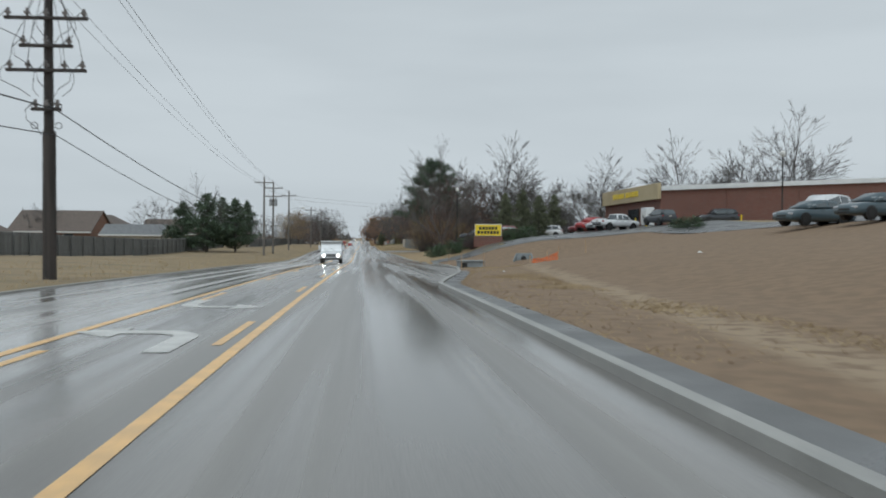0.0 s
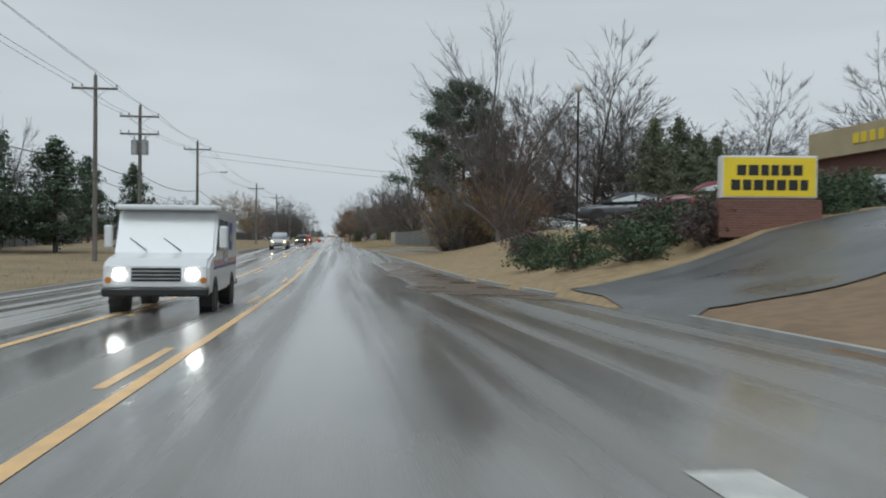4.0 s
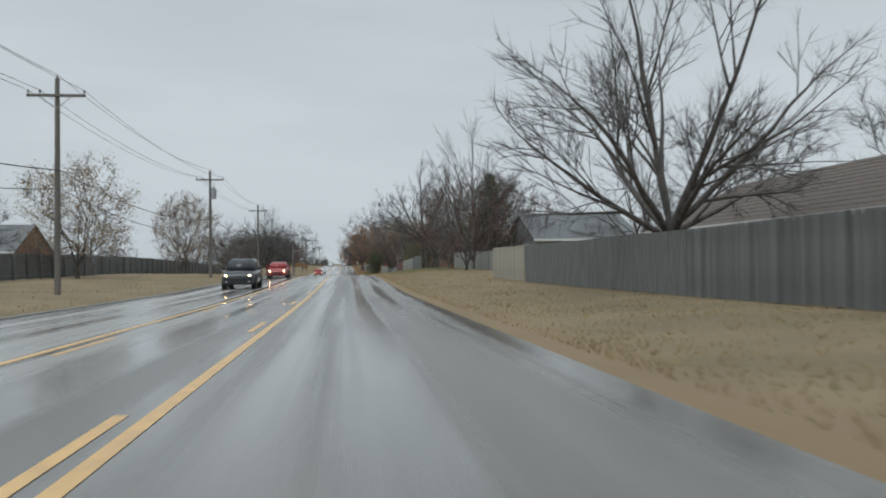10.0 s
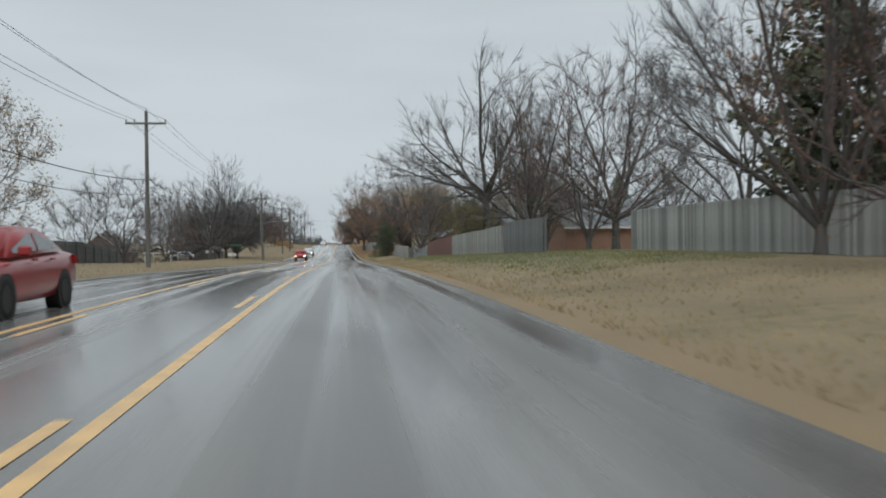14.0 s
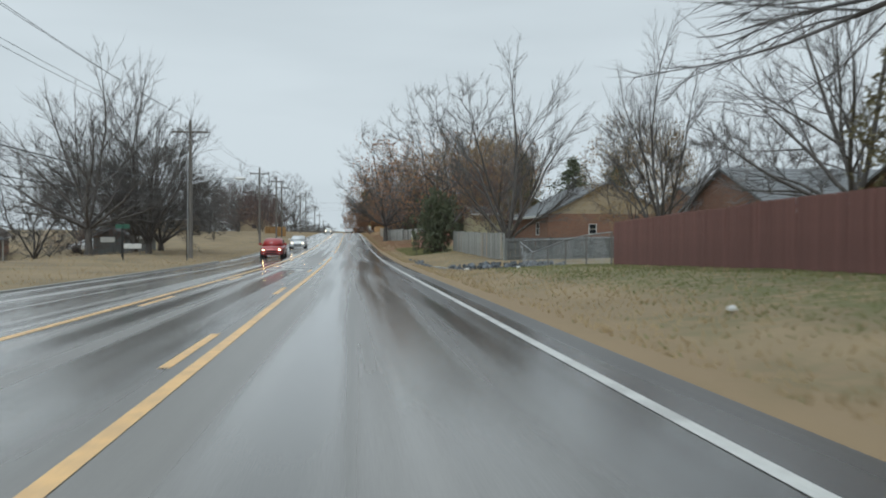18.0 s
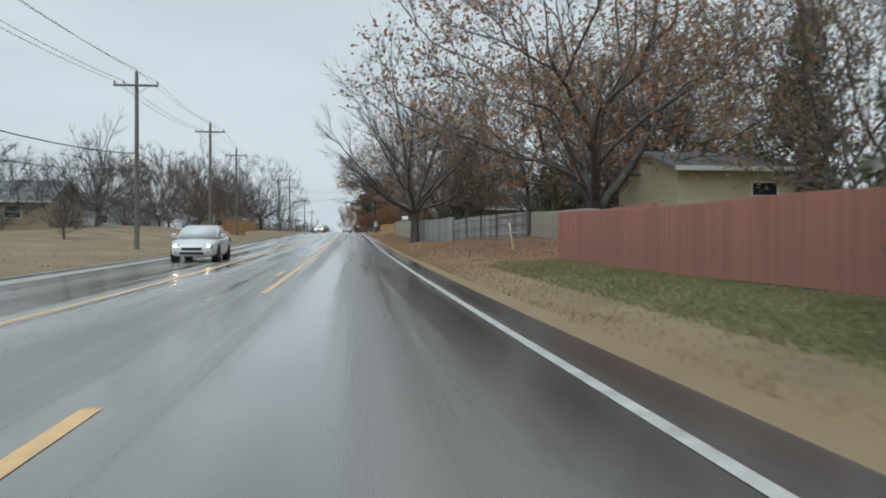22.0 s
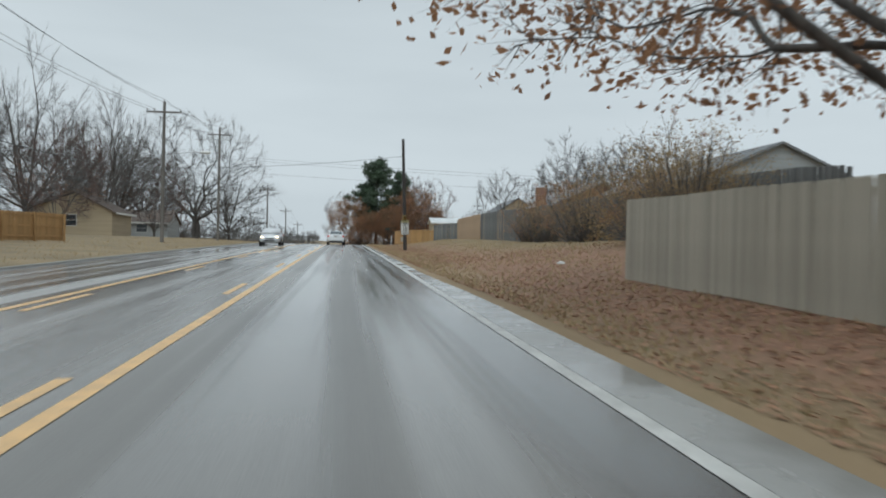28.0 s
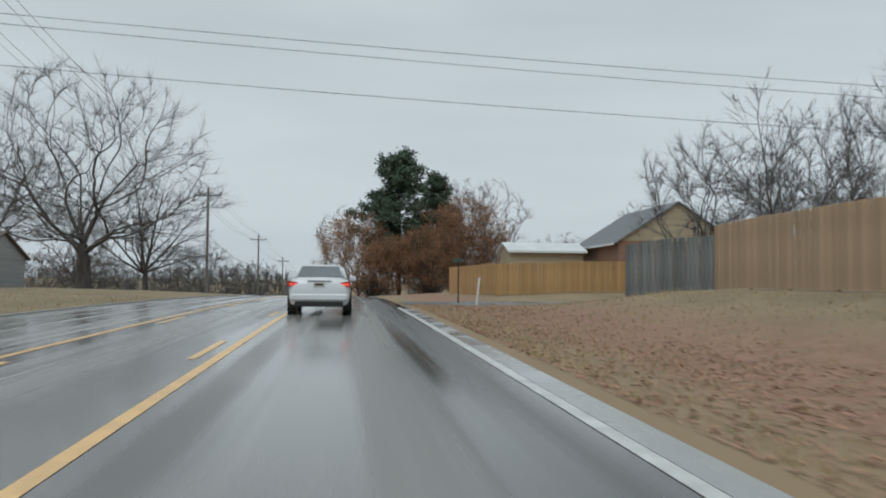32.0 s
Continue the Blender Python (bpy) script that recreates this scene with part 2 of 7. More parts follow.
translucent(M_leafbrown)
translucent(M_leaftan)
M_needle = mat("pine_needles", (0.075, 0.115, 0.065), (0.045, 0.07, 0.042), rough=0.6, scale=0.8, bscale=4.0)
M_olive = mat("olive_tan_leaves", (0.23, 0.19, 0.095), (0.14, 0.12, 0.062), rough=0.65, scale=0.8, bscale=4.0)
M_needle2 = mat("dusty_juniper_needles", (0.135, 0.15, 0.085), (0.085, 0.095, 0.058), rough=0.7, scale=0.8, bscale=4.0)
M_shrub = mat("evergreen_shrub_leaves", (0.065, 0.105, 0.045), (0.035, 0.06, 0.028), rough=0.5, scale=1.5, bscale=5.0)
M_shrubred = mat("dark_red_shrub_leaves", (0.09, 0.055, 0.05), (0.05, 0.035, 0.035), rough=0.6, scale=1.5, bscale=5.0)
M_pole = mat("weathered_pole_wood", (0.19, 0.172, 0.155), (0.125, 0.113, 0.102), rough=0.85, scale=1.2, stretch=(5, 5, 0.4), bump=0.4, bscale=20.0)
M_poledark = mat("dark_pole_wood", (0.06, 0.05, 0.045), (0.035, 0.03, 0.028), rough=0.85, scale=1.2, stretch=(5, 5, 0.4), bump=0.4, bscale=20.0)
M_steel = mat("galvanised_steel", (0.42, 0.43, 0.44), (0.33, 0.34, 0.35), rough=0.45, metal=0.7, scale=3.0)
M_wire = mat("black_cable", (0.03, 0.03, 0.032), rough=0.6)
M_insul = mat("insulator_porcelain", (0.17, 0.15, 0.14), rough=0.3, scale=5.0)
M_fgrey = mat("grey_weathered_planks", (0.36, 0.36, 0.335), (0.22, 0.22, 0.205), rough=0.85, scale=1.5, stretch=(8, 8, 0.6), bump=0.35, bscale=18.0, rnd=0.36)
M_fdark = mat("dark_wet_planks", (0.19, 0.195, 0.19), (0.11, 0.113, 0.11), rough=0.75, scale=1.5, stretch=(8, 8, 0.6), bump=0.35, bscale=18.0, rnd=0.25)
M_fred = mat("red_stained_planks", (0.42, 0.185, 0.14), (0.31, 0.14, 0.107), rough=0.8, scale=1.2, stretch=(8, 8, 0.6), bump=0.3, bscale=18.0, rnd=0.10)
M_fredd = mat("dark_red_stained_planks", (0.205, 0.093, 0.078), (0.145, 0.067, 0.058), rough=0.8, scale=1.2, stretch=(8, 8, 0.6), bump=0.3, bscale=18.0, rnd=0.10)
M_ftan = mat("new_tan_planks", (0.48, 0.335, 0.215), (0.37, 0.255, 0.16), rough=0.8, scale=1.5, stretch=(8, 8, 0.6), bump=0.3, bscale=18.0, rnd=0.14)
M_forange = mat("orange_stained_planks", (0.46, 0.27, 0.11), (0.35, 0.205, 0.085), rough=0.8, scale=1.5, stretch=(8, 8, 0.6), bump=0.3, bscale=18.0, rnd=0.14)
M_fbeige = mat("beige_weathered_planks", (0.47, 0.43, 0.35), (0.33, 0.30, 0.245), rough=0.85, scale=1.2, stretch=(8, 8, 0.6), bump=0.3, bscale=18.0, rnd=0.12)
M_brick = brick_mat("red_brick", (0.25, 0.105, 0.075), (0.19, 0.08, 0.06), (0.22, 0.18, 0.16))
M_brickhouse = brick_mat("orange_brick", (0.33, 0.17, 0.11), (0.25, 0.125, 0.085), (0.28, 0.23, 0.19))
M_tansiding = mat("tan_siding", (0.40, 0.32, 0.215), (0.34, 0.27, 0.18), rough=0.7, scale=0.6, stretch=(0.4, 0.4, 8))
M_yelsiding = mat("pale_yellow_siding", (0.50, 0.46, 0.30), (0.43, 0.39, 0.25), rough=0.7, scale=0.6, stretch=(0.4, 0.4, 8))
M_greysiding = mat("grey_siding", (0.33, 0.34, 0.34), (0.27, 0.28, 0.28), rough=0.7, scale=0.6, stretch=(0.4, 0.4, 8))
M_stucco = mat("beige_sign_band", (0.47, 0.385, 0.24), (0.41, 0.33, 0.205), rough=0.75, scale=0.5)
M_shingle = mat("grey_shingles", (0.21, 0.215, 0.22), (0.14, 0.145, 0.15), rough=0.7, scale=3.0, stretch=(1, 1, 4), bump=0.4, bscale=12.0)
M_shinglebr = mat("brown_shingles", (0.15, 0.115, 0.095), (0.10, 0.08, 0.068), rough=0.75, scale=3.0, stretch=(1, 1, 4), bump=0.4, bscale=12.0)
M_whitemetal = mat("white_metal", (0.72, 0.73, 0.73), (0.62, 0.63, 0.63), rough=0.45, scale=1.0)
M_trim = mat("white_trim", (0.68, 0.67, 0.64), (0.58, 0.57, 0.55), rough=0.6, scale=2.0)
M_glassdark = mat("window_glass", (0.03, 0.035, 0.04), (0.02, 0.025, 0.03), rough=0.05, spec=0.8, scale=0.5)
M_rock = mat("riprap_stone", (0.15, 0.163, 0.178), (0.06, 0.066, 0.074), rough=0.55, scale=2.0, bump=0.5, bscale=9.0, rnd=0.45)
M_orange = mat("orange_safety_mesh", (0.85, 0.17, 0.03), (0.7, 0.13, 0.025), rough=0.6, scale=3.0)
M_signyel = mat("yellow_sign_face", (0.82, 0.60, 0.03), (0.76, 0.55, 0.03), rough=0.35, scale=1.0)
M_black = mat("black_plastic", (0.018, 0.018, 0.018), (0.012, 0.012, 0.012), rough=0.5)
M_signwhite = mat("white_sign_face", (0.66, 0.66, 0.63), (0.56, 0.56, 0.53), rough=0.4, scale=3.0)
M_signschool = mat("faded_yellow_sign_face", (0.60, 0.55, 0.25), (0.5, 0.46, 0.22), rough=0.4, scale=3.0)
M_tyre = mat("tyre_rubber", (0.02, 0.02, 0.02), (0.014, 0.014, 0.014), rough=0.8)
M_alloy = mat("alloy_rim", (0.45, 0.45, 0.46), (0.3, 0.3, 0.31), rough=0.3, metal=0.9)
M_chrome = mat("chrome", (0.6, 0.6, 0.62), rough=0.15, metal=1.0)
# base colour lightened in place of sky reflected in and seen through the glass
M_carglass = mat("car_glass", (0.10, 0.118, 0.128), (0.075, 0.09, 0.098), rough=0.04, spec=0.6, scale=0.7, coat=0.6)
M_tail = mat("red_tail_lens", (0.4, 0.015, 0.012), rough=0.15, emit=(1.0, 0.12, 0.07), power=0.7)
M_taildim = mat("unlit_tail_lens", (0.30, 0.012, 0.012), rough=0.15)
M_head = mat("lit_headlamp", (0.9, 0.85, 0.7), rough=0.1, emit=(1.0, 0.56, 0.20), power=32.0)
M_headwhite = mat("lit_white_headlamp", (0.9, 0.9, 0.9), rough=0.1, emit=(0.95, 1.0, 0.95), power=18.0)
M_headoff = mat("clear_headlamp", (0.5, 0.5, 0.52), rough=0.1)
M_plate = mat("number_plate", (0.5, 0.48, 0.42), rough=0.4)


def paint(name, c):
    return mat(name, c, tuple(v * 0.93 for v in c), rough=0.3, scale=0.8, coat=0.6)


P_white, P_silver, P_red = paint("white_paint", (0.66, 0.67, 0.68)), paint("silver_paint", (0.42, 0.44, 0.46)), paint("red_paint", (0.36, 0.03, 0.03))
P_dark, P_teal, P_maroon = paint("dark_grey_paint", (0.03, 0.035, 0.042)), paint("dark_teal_paint", (0.05, 0.08, 0.095)), paint("maroon_paint", (0.17, 0.03, 0.035))

# ---------- the lie of the land ----------
# heights of the road's crown every fifty metres along it
PROFILE = [0.0, -0.57, -1.33, -0.97, -1.11, -0.87, -1.49, -1.98, -1.73, -1.0, -0.33, 0.07, -0.41, -2.17, -4.0, -5.0, -5.0, -4.0, -2.0, 0.0, 2.0]


def road_z(y):
    u = min(max(y / 50.0, 0.0), len(PROFILE) - 1.001)
    k = int(u)
    a = u - k
    g = [PROFILE[min(max(k + j, 0), len(PROFILE) - 1)] for j in (-1, 0, 1, 2)]
    return 0.5 * (2 * g[1] + (g[2] - g[0]) * a + (2 * g[0] - 5 * g[1] + 4 * g[2] - g[3]) * a * a + (3 * g[1] - g[0] - 3 * g[2] + g[3]) * a ** 3)


def smooth(a, b, v):
    t = min(max((v - a) / (b - a), 0.0), 1.0)
    return t * t * (3 - 2 * t)


def lerp_list(x, xs, zs):
    return float(np.interp(x, xs, zs))


ROAD_L = -8.5


def road_r(y):
    """The road's ragged right edge: it widens for the store's driveway."""
    return lerp_list(y, (0, 27, 31, 42, 53, 66, 80, 90, 100, 120, 132, 140, 164, 420, 430, 462, 470), (2.14, 2.14, 2.7, 4.4, 5.5, 6.1, 6.4, 5.9, 5.3, 4.7, 3.7, 3.4, 2.75, 2.75, 2.62, 2.62, 2.38))


# the verge past the first side street: heights over the road at 2.4, 5.3 and 8.5 m from its edge
BANK_Y = (150, 160, 230, 262, 290, 305, 319, 330, 338, 346, 356, 364, 372, 379, 386, 400, 406, 413, 420, 440, 462, 468, 476, 490, 500, 520, 538, 546, 557, 564, 600)
BANK_LOW = (.0, .06, .1, .15, .2, .2, .15, .1, .05, .08, .1, .15, .2, .25, .25, .25, .25, .25, .25, .25, .25, .2, .15, .05, -.1, -.1, -.08, .0, .0, .05, .1)
BANK_MID = (.0, .2, .3, .62, .62, .58, .36, .24, .2, .33, .45, .38, .38, .42, .6, .7, .7, .5, .4, .35, .35, .5, .6, .42, .35, .35, .32, .0, .0, .2, .3)
BANK_HIGH = (.0, .28, .4, .75, .76, .7, .5, .35, .28, .45, .6, .6, .7, .85, 1.0, 1.05, 1.0, .8, .6, .5, .6, 1.0, 1.08, .86, .78, .85, .8, .0, .0, .3, .4)


def side_z(x, y):
    """Height of the ground above the road's crown at that distance along it."""
    if x < ROAD_L:
        d = ROAD_L - x
        z = 0.05 + lerp_list(d, (0, 2, 8, 20, 60, 200), (0, 0.05, 0.3, 0.5, 0.6, 1.0))
        z -= 1.6 * smooth(9, 17, d) * (1 - smooth(60, 110, d)) * smooth(296, 316, y) * (1 - smooth(378, 400, y))
        z += 0.9 * math.exp(-((y - 440) / 22) ** 2) * smooth(5, 12, d) * (1 - smooth(16, 30, d))
        return z
    if x > road_r(y):
        d = x - road_r(y)
        w = smooth(70, 84, y)
        bank = (1 - w) * lerp_list(x, (5, 8, 11, 14, 20, 23, 26, 34, 60), (0.02, 0.14, 0.62, 1.05, 1.72, 2.1, 2.65, 3.8, 4.6)) + w * lerp_list(x, (5, 7, 9, 12, 16, 26, 34, 60), (0.05, 0.35, 1.0, 2.1, 2.6, 3.3, 4.4, 4.8))
        k = 1 - smooth(112, 150, y)
        drive = 1 - 0.4 * math.exp(-((y - 83) / 5.5) ** 4) * (1 - smooth(8, 16, x))
        low, mid, high = (lerp_list(y, BANK_Y, h) for h in (BANK_LOW, BANK_MID, BANK_HIGH))
        z = k * bank * drive + (1 - k) * lerp_list(d, (0, 1.0, 2.4, 5.3, 8.5, 20, 60), (0.0, 0.02, low, mid, high, high + 0.12, high + 0.3))
        u = y - 335.6 + 0.5 * (x - 5)
        z -= 0.75 * math.exp(-(u / (6.5 if u < 0 else 1.5)) ** 2) * smooth(3.4, 5.2, x) * (1 - smooth(12, 18, x))
        z -= 0.4 * math.exp(-((x - 5.0) / 0.9) ** 2) * smooth(336, 339, y) * (1 - smooth(343, 349, y))
        z += 1.3 * math.exp(-((y - 590) / 17) ** 2) * smooth(9, 16, x)
        z -= 0.7 * math.exp(-((y - 63) / 8) ** 2 - ((x - 12) / 5.5) ** 2)
        if y < 112:
            z += 0.05 * k * smooth(5, 9, x) * (1 - smooth(22, 26, x)) * noise.noise(Vector((x * 0.35, y * 0.25, 3.1)))
        return z + 0.02
    return -0.09


def gz(x, y):
    return road_z(y) + side_z(x, y)


def part(name, bm, material, parent=None, label="", smooth_shade=False):
    me = bpy.data.meshes.new(name)
    bm.to_mesh(me)
    bm.free()
    if smooth_shade:
        me.polygons.foreach_set("use_smooth", [True] * len(me.polygons))
    for m in (material if isinstance(material, (list, tuple)) else (material,)):
        me.materials.append(m)
    ob = new(name, me)
    ob.parent = parent
    if label:
        ob["label"] = label
    return ob


def piece(name, me, parent, m):
    """One more object on a shared mesh, at m in its parent's frame."""
    ob = new(name, me)
    ob.parent = parent
    ob.matrix_basis = m
    return ob


def mesh_of(bm, name, material):
    me = bpy.data.meshes.new(name)
    bm.to_mesh(me)
    bm.free()
    me.materials.append(material)
    return me


def box(bm, x0, x1, y0, y1, z0, z1, bevel=0.0):
    r = bmesh.ops.create_cube(bm, size=1.0, matrix=Matrix.Translation(((x0 + x1) / 2, (y0 + y1) / 2, (z0 + z1) / 2)) @ Matrix.Diagonal((x1 - x0, y1 - y0, z1 - z0, 1)))
    if bevel:
        es = list({e for v in r["verts"] for e in v.link_edges})
        bmesh.ops.bevel(bm, geom=es, offset=bevel, segments=1, affect="EDGES")
    return bm


def bmbox(*a, bevel=0.0):
    return box(bmesh.new(), *a, bevel=bevel)


def tube(bm, p, q, r0, r1, sides=6, cap=True):
    """A tapered bar from p to q."""
    p, q = Vector(p), Vector(q)
    d = q - p
    rot = d.to_track_quat("Z", "Y").to_matrix()
    a, b = [], []
    for i in range(sides):
        w = 2 * math.pi * i / sides
        c = rot @ Vector((math.cos(w), math.sin(w), 0))
        a.append(bm.verts.new(p + c * r0))
        b.append(bm.verts.new(q + c * r1))
    for i in range(sides):
        j = (i + 1) % sides
        bm.faces.new((a[i], a[j], b[j], b[i]))
    if cap:
        bm.faces.new(a[::-1])
        bm.faces.new(b)
    return bm


def sweep(bm, pts, r, sides=4):
    """A thin cable or hose along points."""
    ring = None
    for i, p in enumerate(pts):
        d = (Vector(pts[min(i + 1, len(pts) - 1)]) - Vector(pts[max(i - 1, 0)]))
        rot = d.to_track_quat("Z", "Y").to_matrix()
        rr = [bm.verts.new(Vector(p) + rot @ Vector((math.cos(2 * math.pi * k / sides) * r, math.sin(2 * math.pi * k / sides) * r, 0))) for k in range(sides)]
        if ring:
            for k in range(sides):
                bm.faces.new((ring[k], ring[(k + 1) % sides], rr[(k + 1) % sides], rr[k]))
        ring = rr
    return bm


def thing(name, m, label, category, group="", kind=""):
    e = new(name)
    e.matrix_basis = m
    return tagged(e, label, category, group, kind)

# ---------- ground, one sheet to the horizon ----------
GX = [-1500, -900, -500, -300, -200, -130, -90, -65, -50, -40, -33, -28, -24, -20, -17, -14.5, -12.5, -11, -10, -9.3, -8.75, -8.5, -8.2, -4, 0, 1.9, 2.1, 2.3, 2.55, 2.76, 3.0, 3.3, 3.6,
      3.9, 4.3, 4.7, 5.1, 5.5, 5.9, 6.3, 6.7, 7.2, 7.8, 8.5, 9.2, 10, 11, 12, 13.2, 14.5, 16, 18, 20, 22.5, 25, 28, 31, 34, 38, 44, 52, 65, 90, 130, 200, 300, 500, 900, 1500]
GY = [-600, -300, -150, -90] + list(range(-60, 120, 2)) + list(range(120, 320, 4)) + list(range(320, 356, 1)) + list(range(356, 620, 3)) + list(range(620, 720, 10)) + [740, 780, 830, 900, 980, 1100, 1300, 1700, 2400]
bm = bmesh.new()
rows = []
GH = []
for y in GY:
    row = []
    for x in GX:
        z = gz(x, y)
        if ROAD_L < x and x > 2.8 and y < 620:
            z += 0.03 * noise.noise(Vector((x * 0.7, y * 0.5, 0.0))) * smooth(0, 1.0, x - road_r(y))
        if x < ROAD_L - 1 and x > -60:
            z += 0.05 * noise.noise(Vector((x * 0.4, y * 0.3, 7.0)))
        if 540 < y < 560 and x > 2.2:
            z = min(z, road_z(y) - 0.05) if 547 < y < 557 else z
        if 145 < y < 159 and x > 2.2:
            z = road_z(y) - 0.09 + 0.012 * min(max(x - 3, 0), 90)
        row.append(bm.verts.new((x, y, z)))
    rows.append(row)
    GH.append([v.co.z for v in row])
for r0, r1 in zip(rows, rows[1:]):
    for k in range(len(GX) - 1):
        bm.faces.new((r0[k], r0[k + 1], r1[k + 1], r1[k]))


def ground_material():
    m = mat("roadside_ground", (0.29, 0.212, 0.122), (0.20, 0.15, 0.088), rough=0.9, scale=0.35, bump=0.12, bscale=26.0, world_co=True, fine=0.35)
    n, l = m.node_tree.nodes, m.node_tree.links
    b = n["Principled BSDF"]
    pos = n.new("ShaderNodeNewGeometry").outputs["Position"]
    sep = n.new("ShaderNodeSeparateXYZ")
    l.new(pos, sep.inputs[0])
    nz = n.new("ShaderNodeTexNoise")
    nz.inputs["Scale"].default_value, nz.inputs["Detail"].default_value = 0.28, 5.0
    l.new(pos, nz.inputs["Vector"])
    nf = n.new("ShaderNodeTexNoise")
    nf.inputs["Scale"].default_value, nf.inputs["Detail"].default_value = 2.6, 5.0
    l.new(pos, nf.inputs["Vector"])

    def math_node(op, a, c):
        q = n.new("ShaderNodeMath")
        q.operation = op
        for i, v in enumerate((a, c)):
            if isinstance(v, (int, float)):
                q.inputs[i].default_value = v
            else:
                l.new(v, q.inputs[i])
        return q.outputs[0]

    def step(sock, lo, hi):
        q = n.new("ShaderNodeMapRange")
        q.interpolation_type = "SMOOTHSTEP"
        q.inputs["From Min"].default_value, q.inputs["From Max"].default_value = lo, hi
        l.new(sock, q.inputs["Value"])
        return q.outputs["Result"]

    def blend(old, colour, fac):
        q = n.new("ShaderNodeMix")
        q.data_type = "RGBA"
        l.new(fac, q.inputs["Factor"])
        l.new(old, q.inputs["A"])
        if isinstance(colour, tuple):
            q.inputs["B"].default_value = (*colour, 1)
        else:
            l.new(colour, q.inputs["B"])
        return q.outputs["Result"]

    def two(c1, c2, sock):
        q = n.new("ShaderNodeMix")
        q.data_type = "RGBA"
        q.inputs["A"].default_value, q.inputs["B"].default_value = (*c1, 1), (*c2, 1)
        l.new(step(sock, 0.38, 0.62), q.inputs["Factor"])
        return q.outputs["Result"]

    xj = math_node("ADD", sep.outputs["X"], math_node("MULTIPLY", nf.outputs["Fac"], 1.6))
    yj = math_node("ADD", sep.outputs["Y"], math_node("MULTIPLY", nz.outputs["Fac"], 14.0))
    col = b.inputs["Base Color"].links[0].from_socket
    # green tufts in the mown verges
    green = math_node("MULTIPLY", step(nz.outputs["Fac"], 0.50, 0.66), step(nf.outputs["Fac"], 0.40, 0.62))
    col = blend(col, (0.12, 0.115, 0.05), math_node("MULTIPLY", green, 0.5))
    # greener lawn behind the edge in front of the red fence
    lawn = math_node("MULTIPLY", math_node("MULTIPLY", step(yj, 248, 262), math_node("SUBTRACT", 1.0, step(yj, 330, 345))), math_node("MULTIPLY", math_node("MULTIPLY", step(xj, 5.6, 7.6), math_node("SUBTRACT", 1.0, step(xj, 20.0, 30.0))), step(nf.outputs["Fac"], 0.30, 0.62)))
    col = blend(col, (0.125, 0.125, 0.05), math_node("MULTIPLY", lawn, 0.95))
    strip_lawn = math_node("MULTIPLY", math_node("MULTIPLY", step(yj, 362, 366), math_node("SUBTRACT", 1.0, step(yj, 380, 387))), math_node("MULTIPLY", math_node("MULTIPLY", step(xj, 5.0, 5.9), math_node("SUBTRACT", 1.0, step(xj, 20.0, 30.0))), step(nf.outputs["Fac"], 0.25, 0.55)))
    col = blend(col, (0.105, 0.115, 0.045), math_node("MULTIPLY", strip_lawn, 0.9))
    # brown leaf litter under the oaks
    lit = math_node("MULTIPLY", step(yj, 378, 390), math_node("MULTIPLY", step(xj, 3.9, 5.2), math_node("SUBTRACT", 1.0, step(math_node("ADD", xj, math_node("MULTIPLY", step(yj, 470, 490), 5.5)), 12.0, 16.0))))
    col = blend(col, two((0.235, 0.13, 0.083), (0.295, 0.168, 0.108), nf.outputs["Fac"]), math_node("MULTIPLY", lit, step(nf.outputs["Fac"], 0.22, 0.5)))
    # pale sandy edge beside the paving
    edge = math_node("MULTIPLY", step(yj, 150, 165), math_node("MULTIPLY", step(xj, 2.6, 2.9), math_node("SUBTRACT", 1.0, step(xj, 3.9, 5.0))))
    col = blend(col, (0.27, 0.185, 0.105), math_node("MULTIPLY", edge, 0.7))
    # raw clay of the building site beside the driveway
    dirt = math_node("MULTIPLY", math_node("SUBTRACT", 1.0, step(yj, 85, 92)), math_node("MULTIPLY", step(xj, 2.0, 2.6), math_node("SUBTRACT", 1.0, step(xj, 31.0, 33.5))))
    col = blend(col, two((0.178, 0.117, 0.071), (0.222, 0.148, 0.09), nf.outputs["Fac"]), dirt)
    # pale washed-out sand on the clay
    rut = math_node("SUBTRACT", sep.outputs["X"], math_node("ADD", math_node("MULTIPLY", sep.outputs["Y"], 0.115), math_node("MULTIPLY", nf.outputs["Fac"], 0.9)))
    sand = math_node("MULTIPLY", math_node("MULTIPLY", step(rut, 2.4, 2.9), math_node("SUBTRACT", 1.0, step(rut, 3.3, 4.0))), math_node("MULTIPLY", math_node("SUBTRACT", 1.0, step(yj, 60, 72)), step(nf.outputs["Fac"], 0.34, 0.55)))
    col = blend(col, (0.33, 0.25, 0.165), math_node("MULTIPLY", sand, 0.7))
    # pine straw on the planted island
    straw = math_node("MULTIPLY", math_node("MULTIPLY", step(yj, 86, 90), math_node("SUBTRACT", 1.0, step(yj, 134, 142))), math_node("MULTIPLY", step(xj, 5.0, 6.0), math_node("SUBTRACT", 1.0, step(xj, 19.0, 21.0))))
    col = blend(col, two((0.25, 0.175, 0.095), (0.33, 0.235, 0.13), nf.outputs["Fac"]), straw)
    l.new(col, b.inputs["Base Color"])
    return m


M_ground = ground_material()
ground = tagged(part("ground", bm, M_ground, smooth_shade=True), "dead winter grass, clay and leaf litter beside the road", "ground", kind="structure")


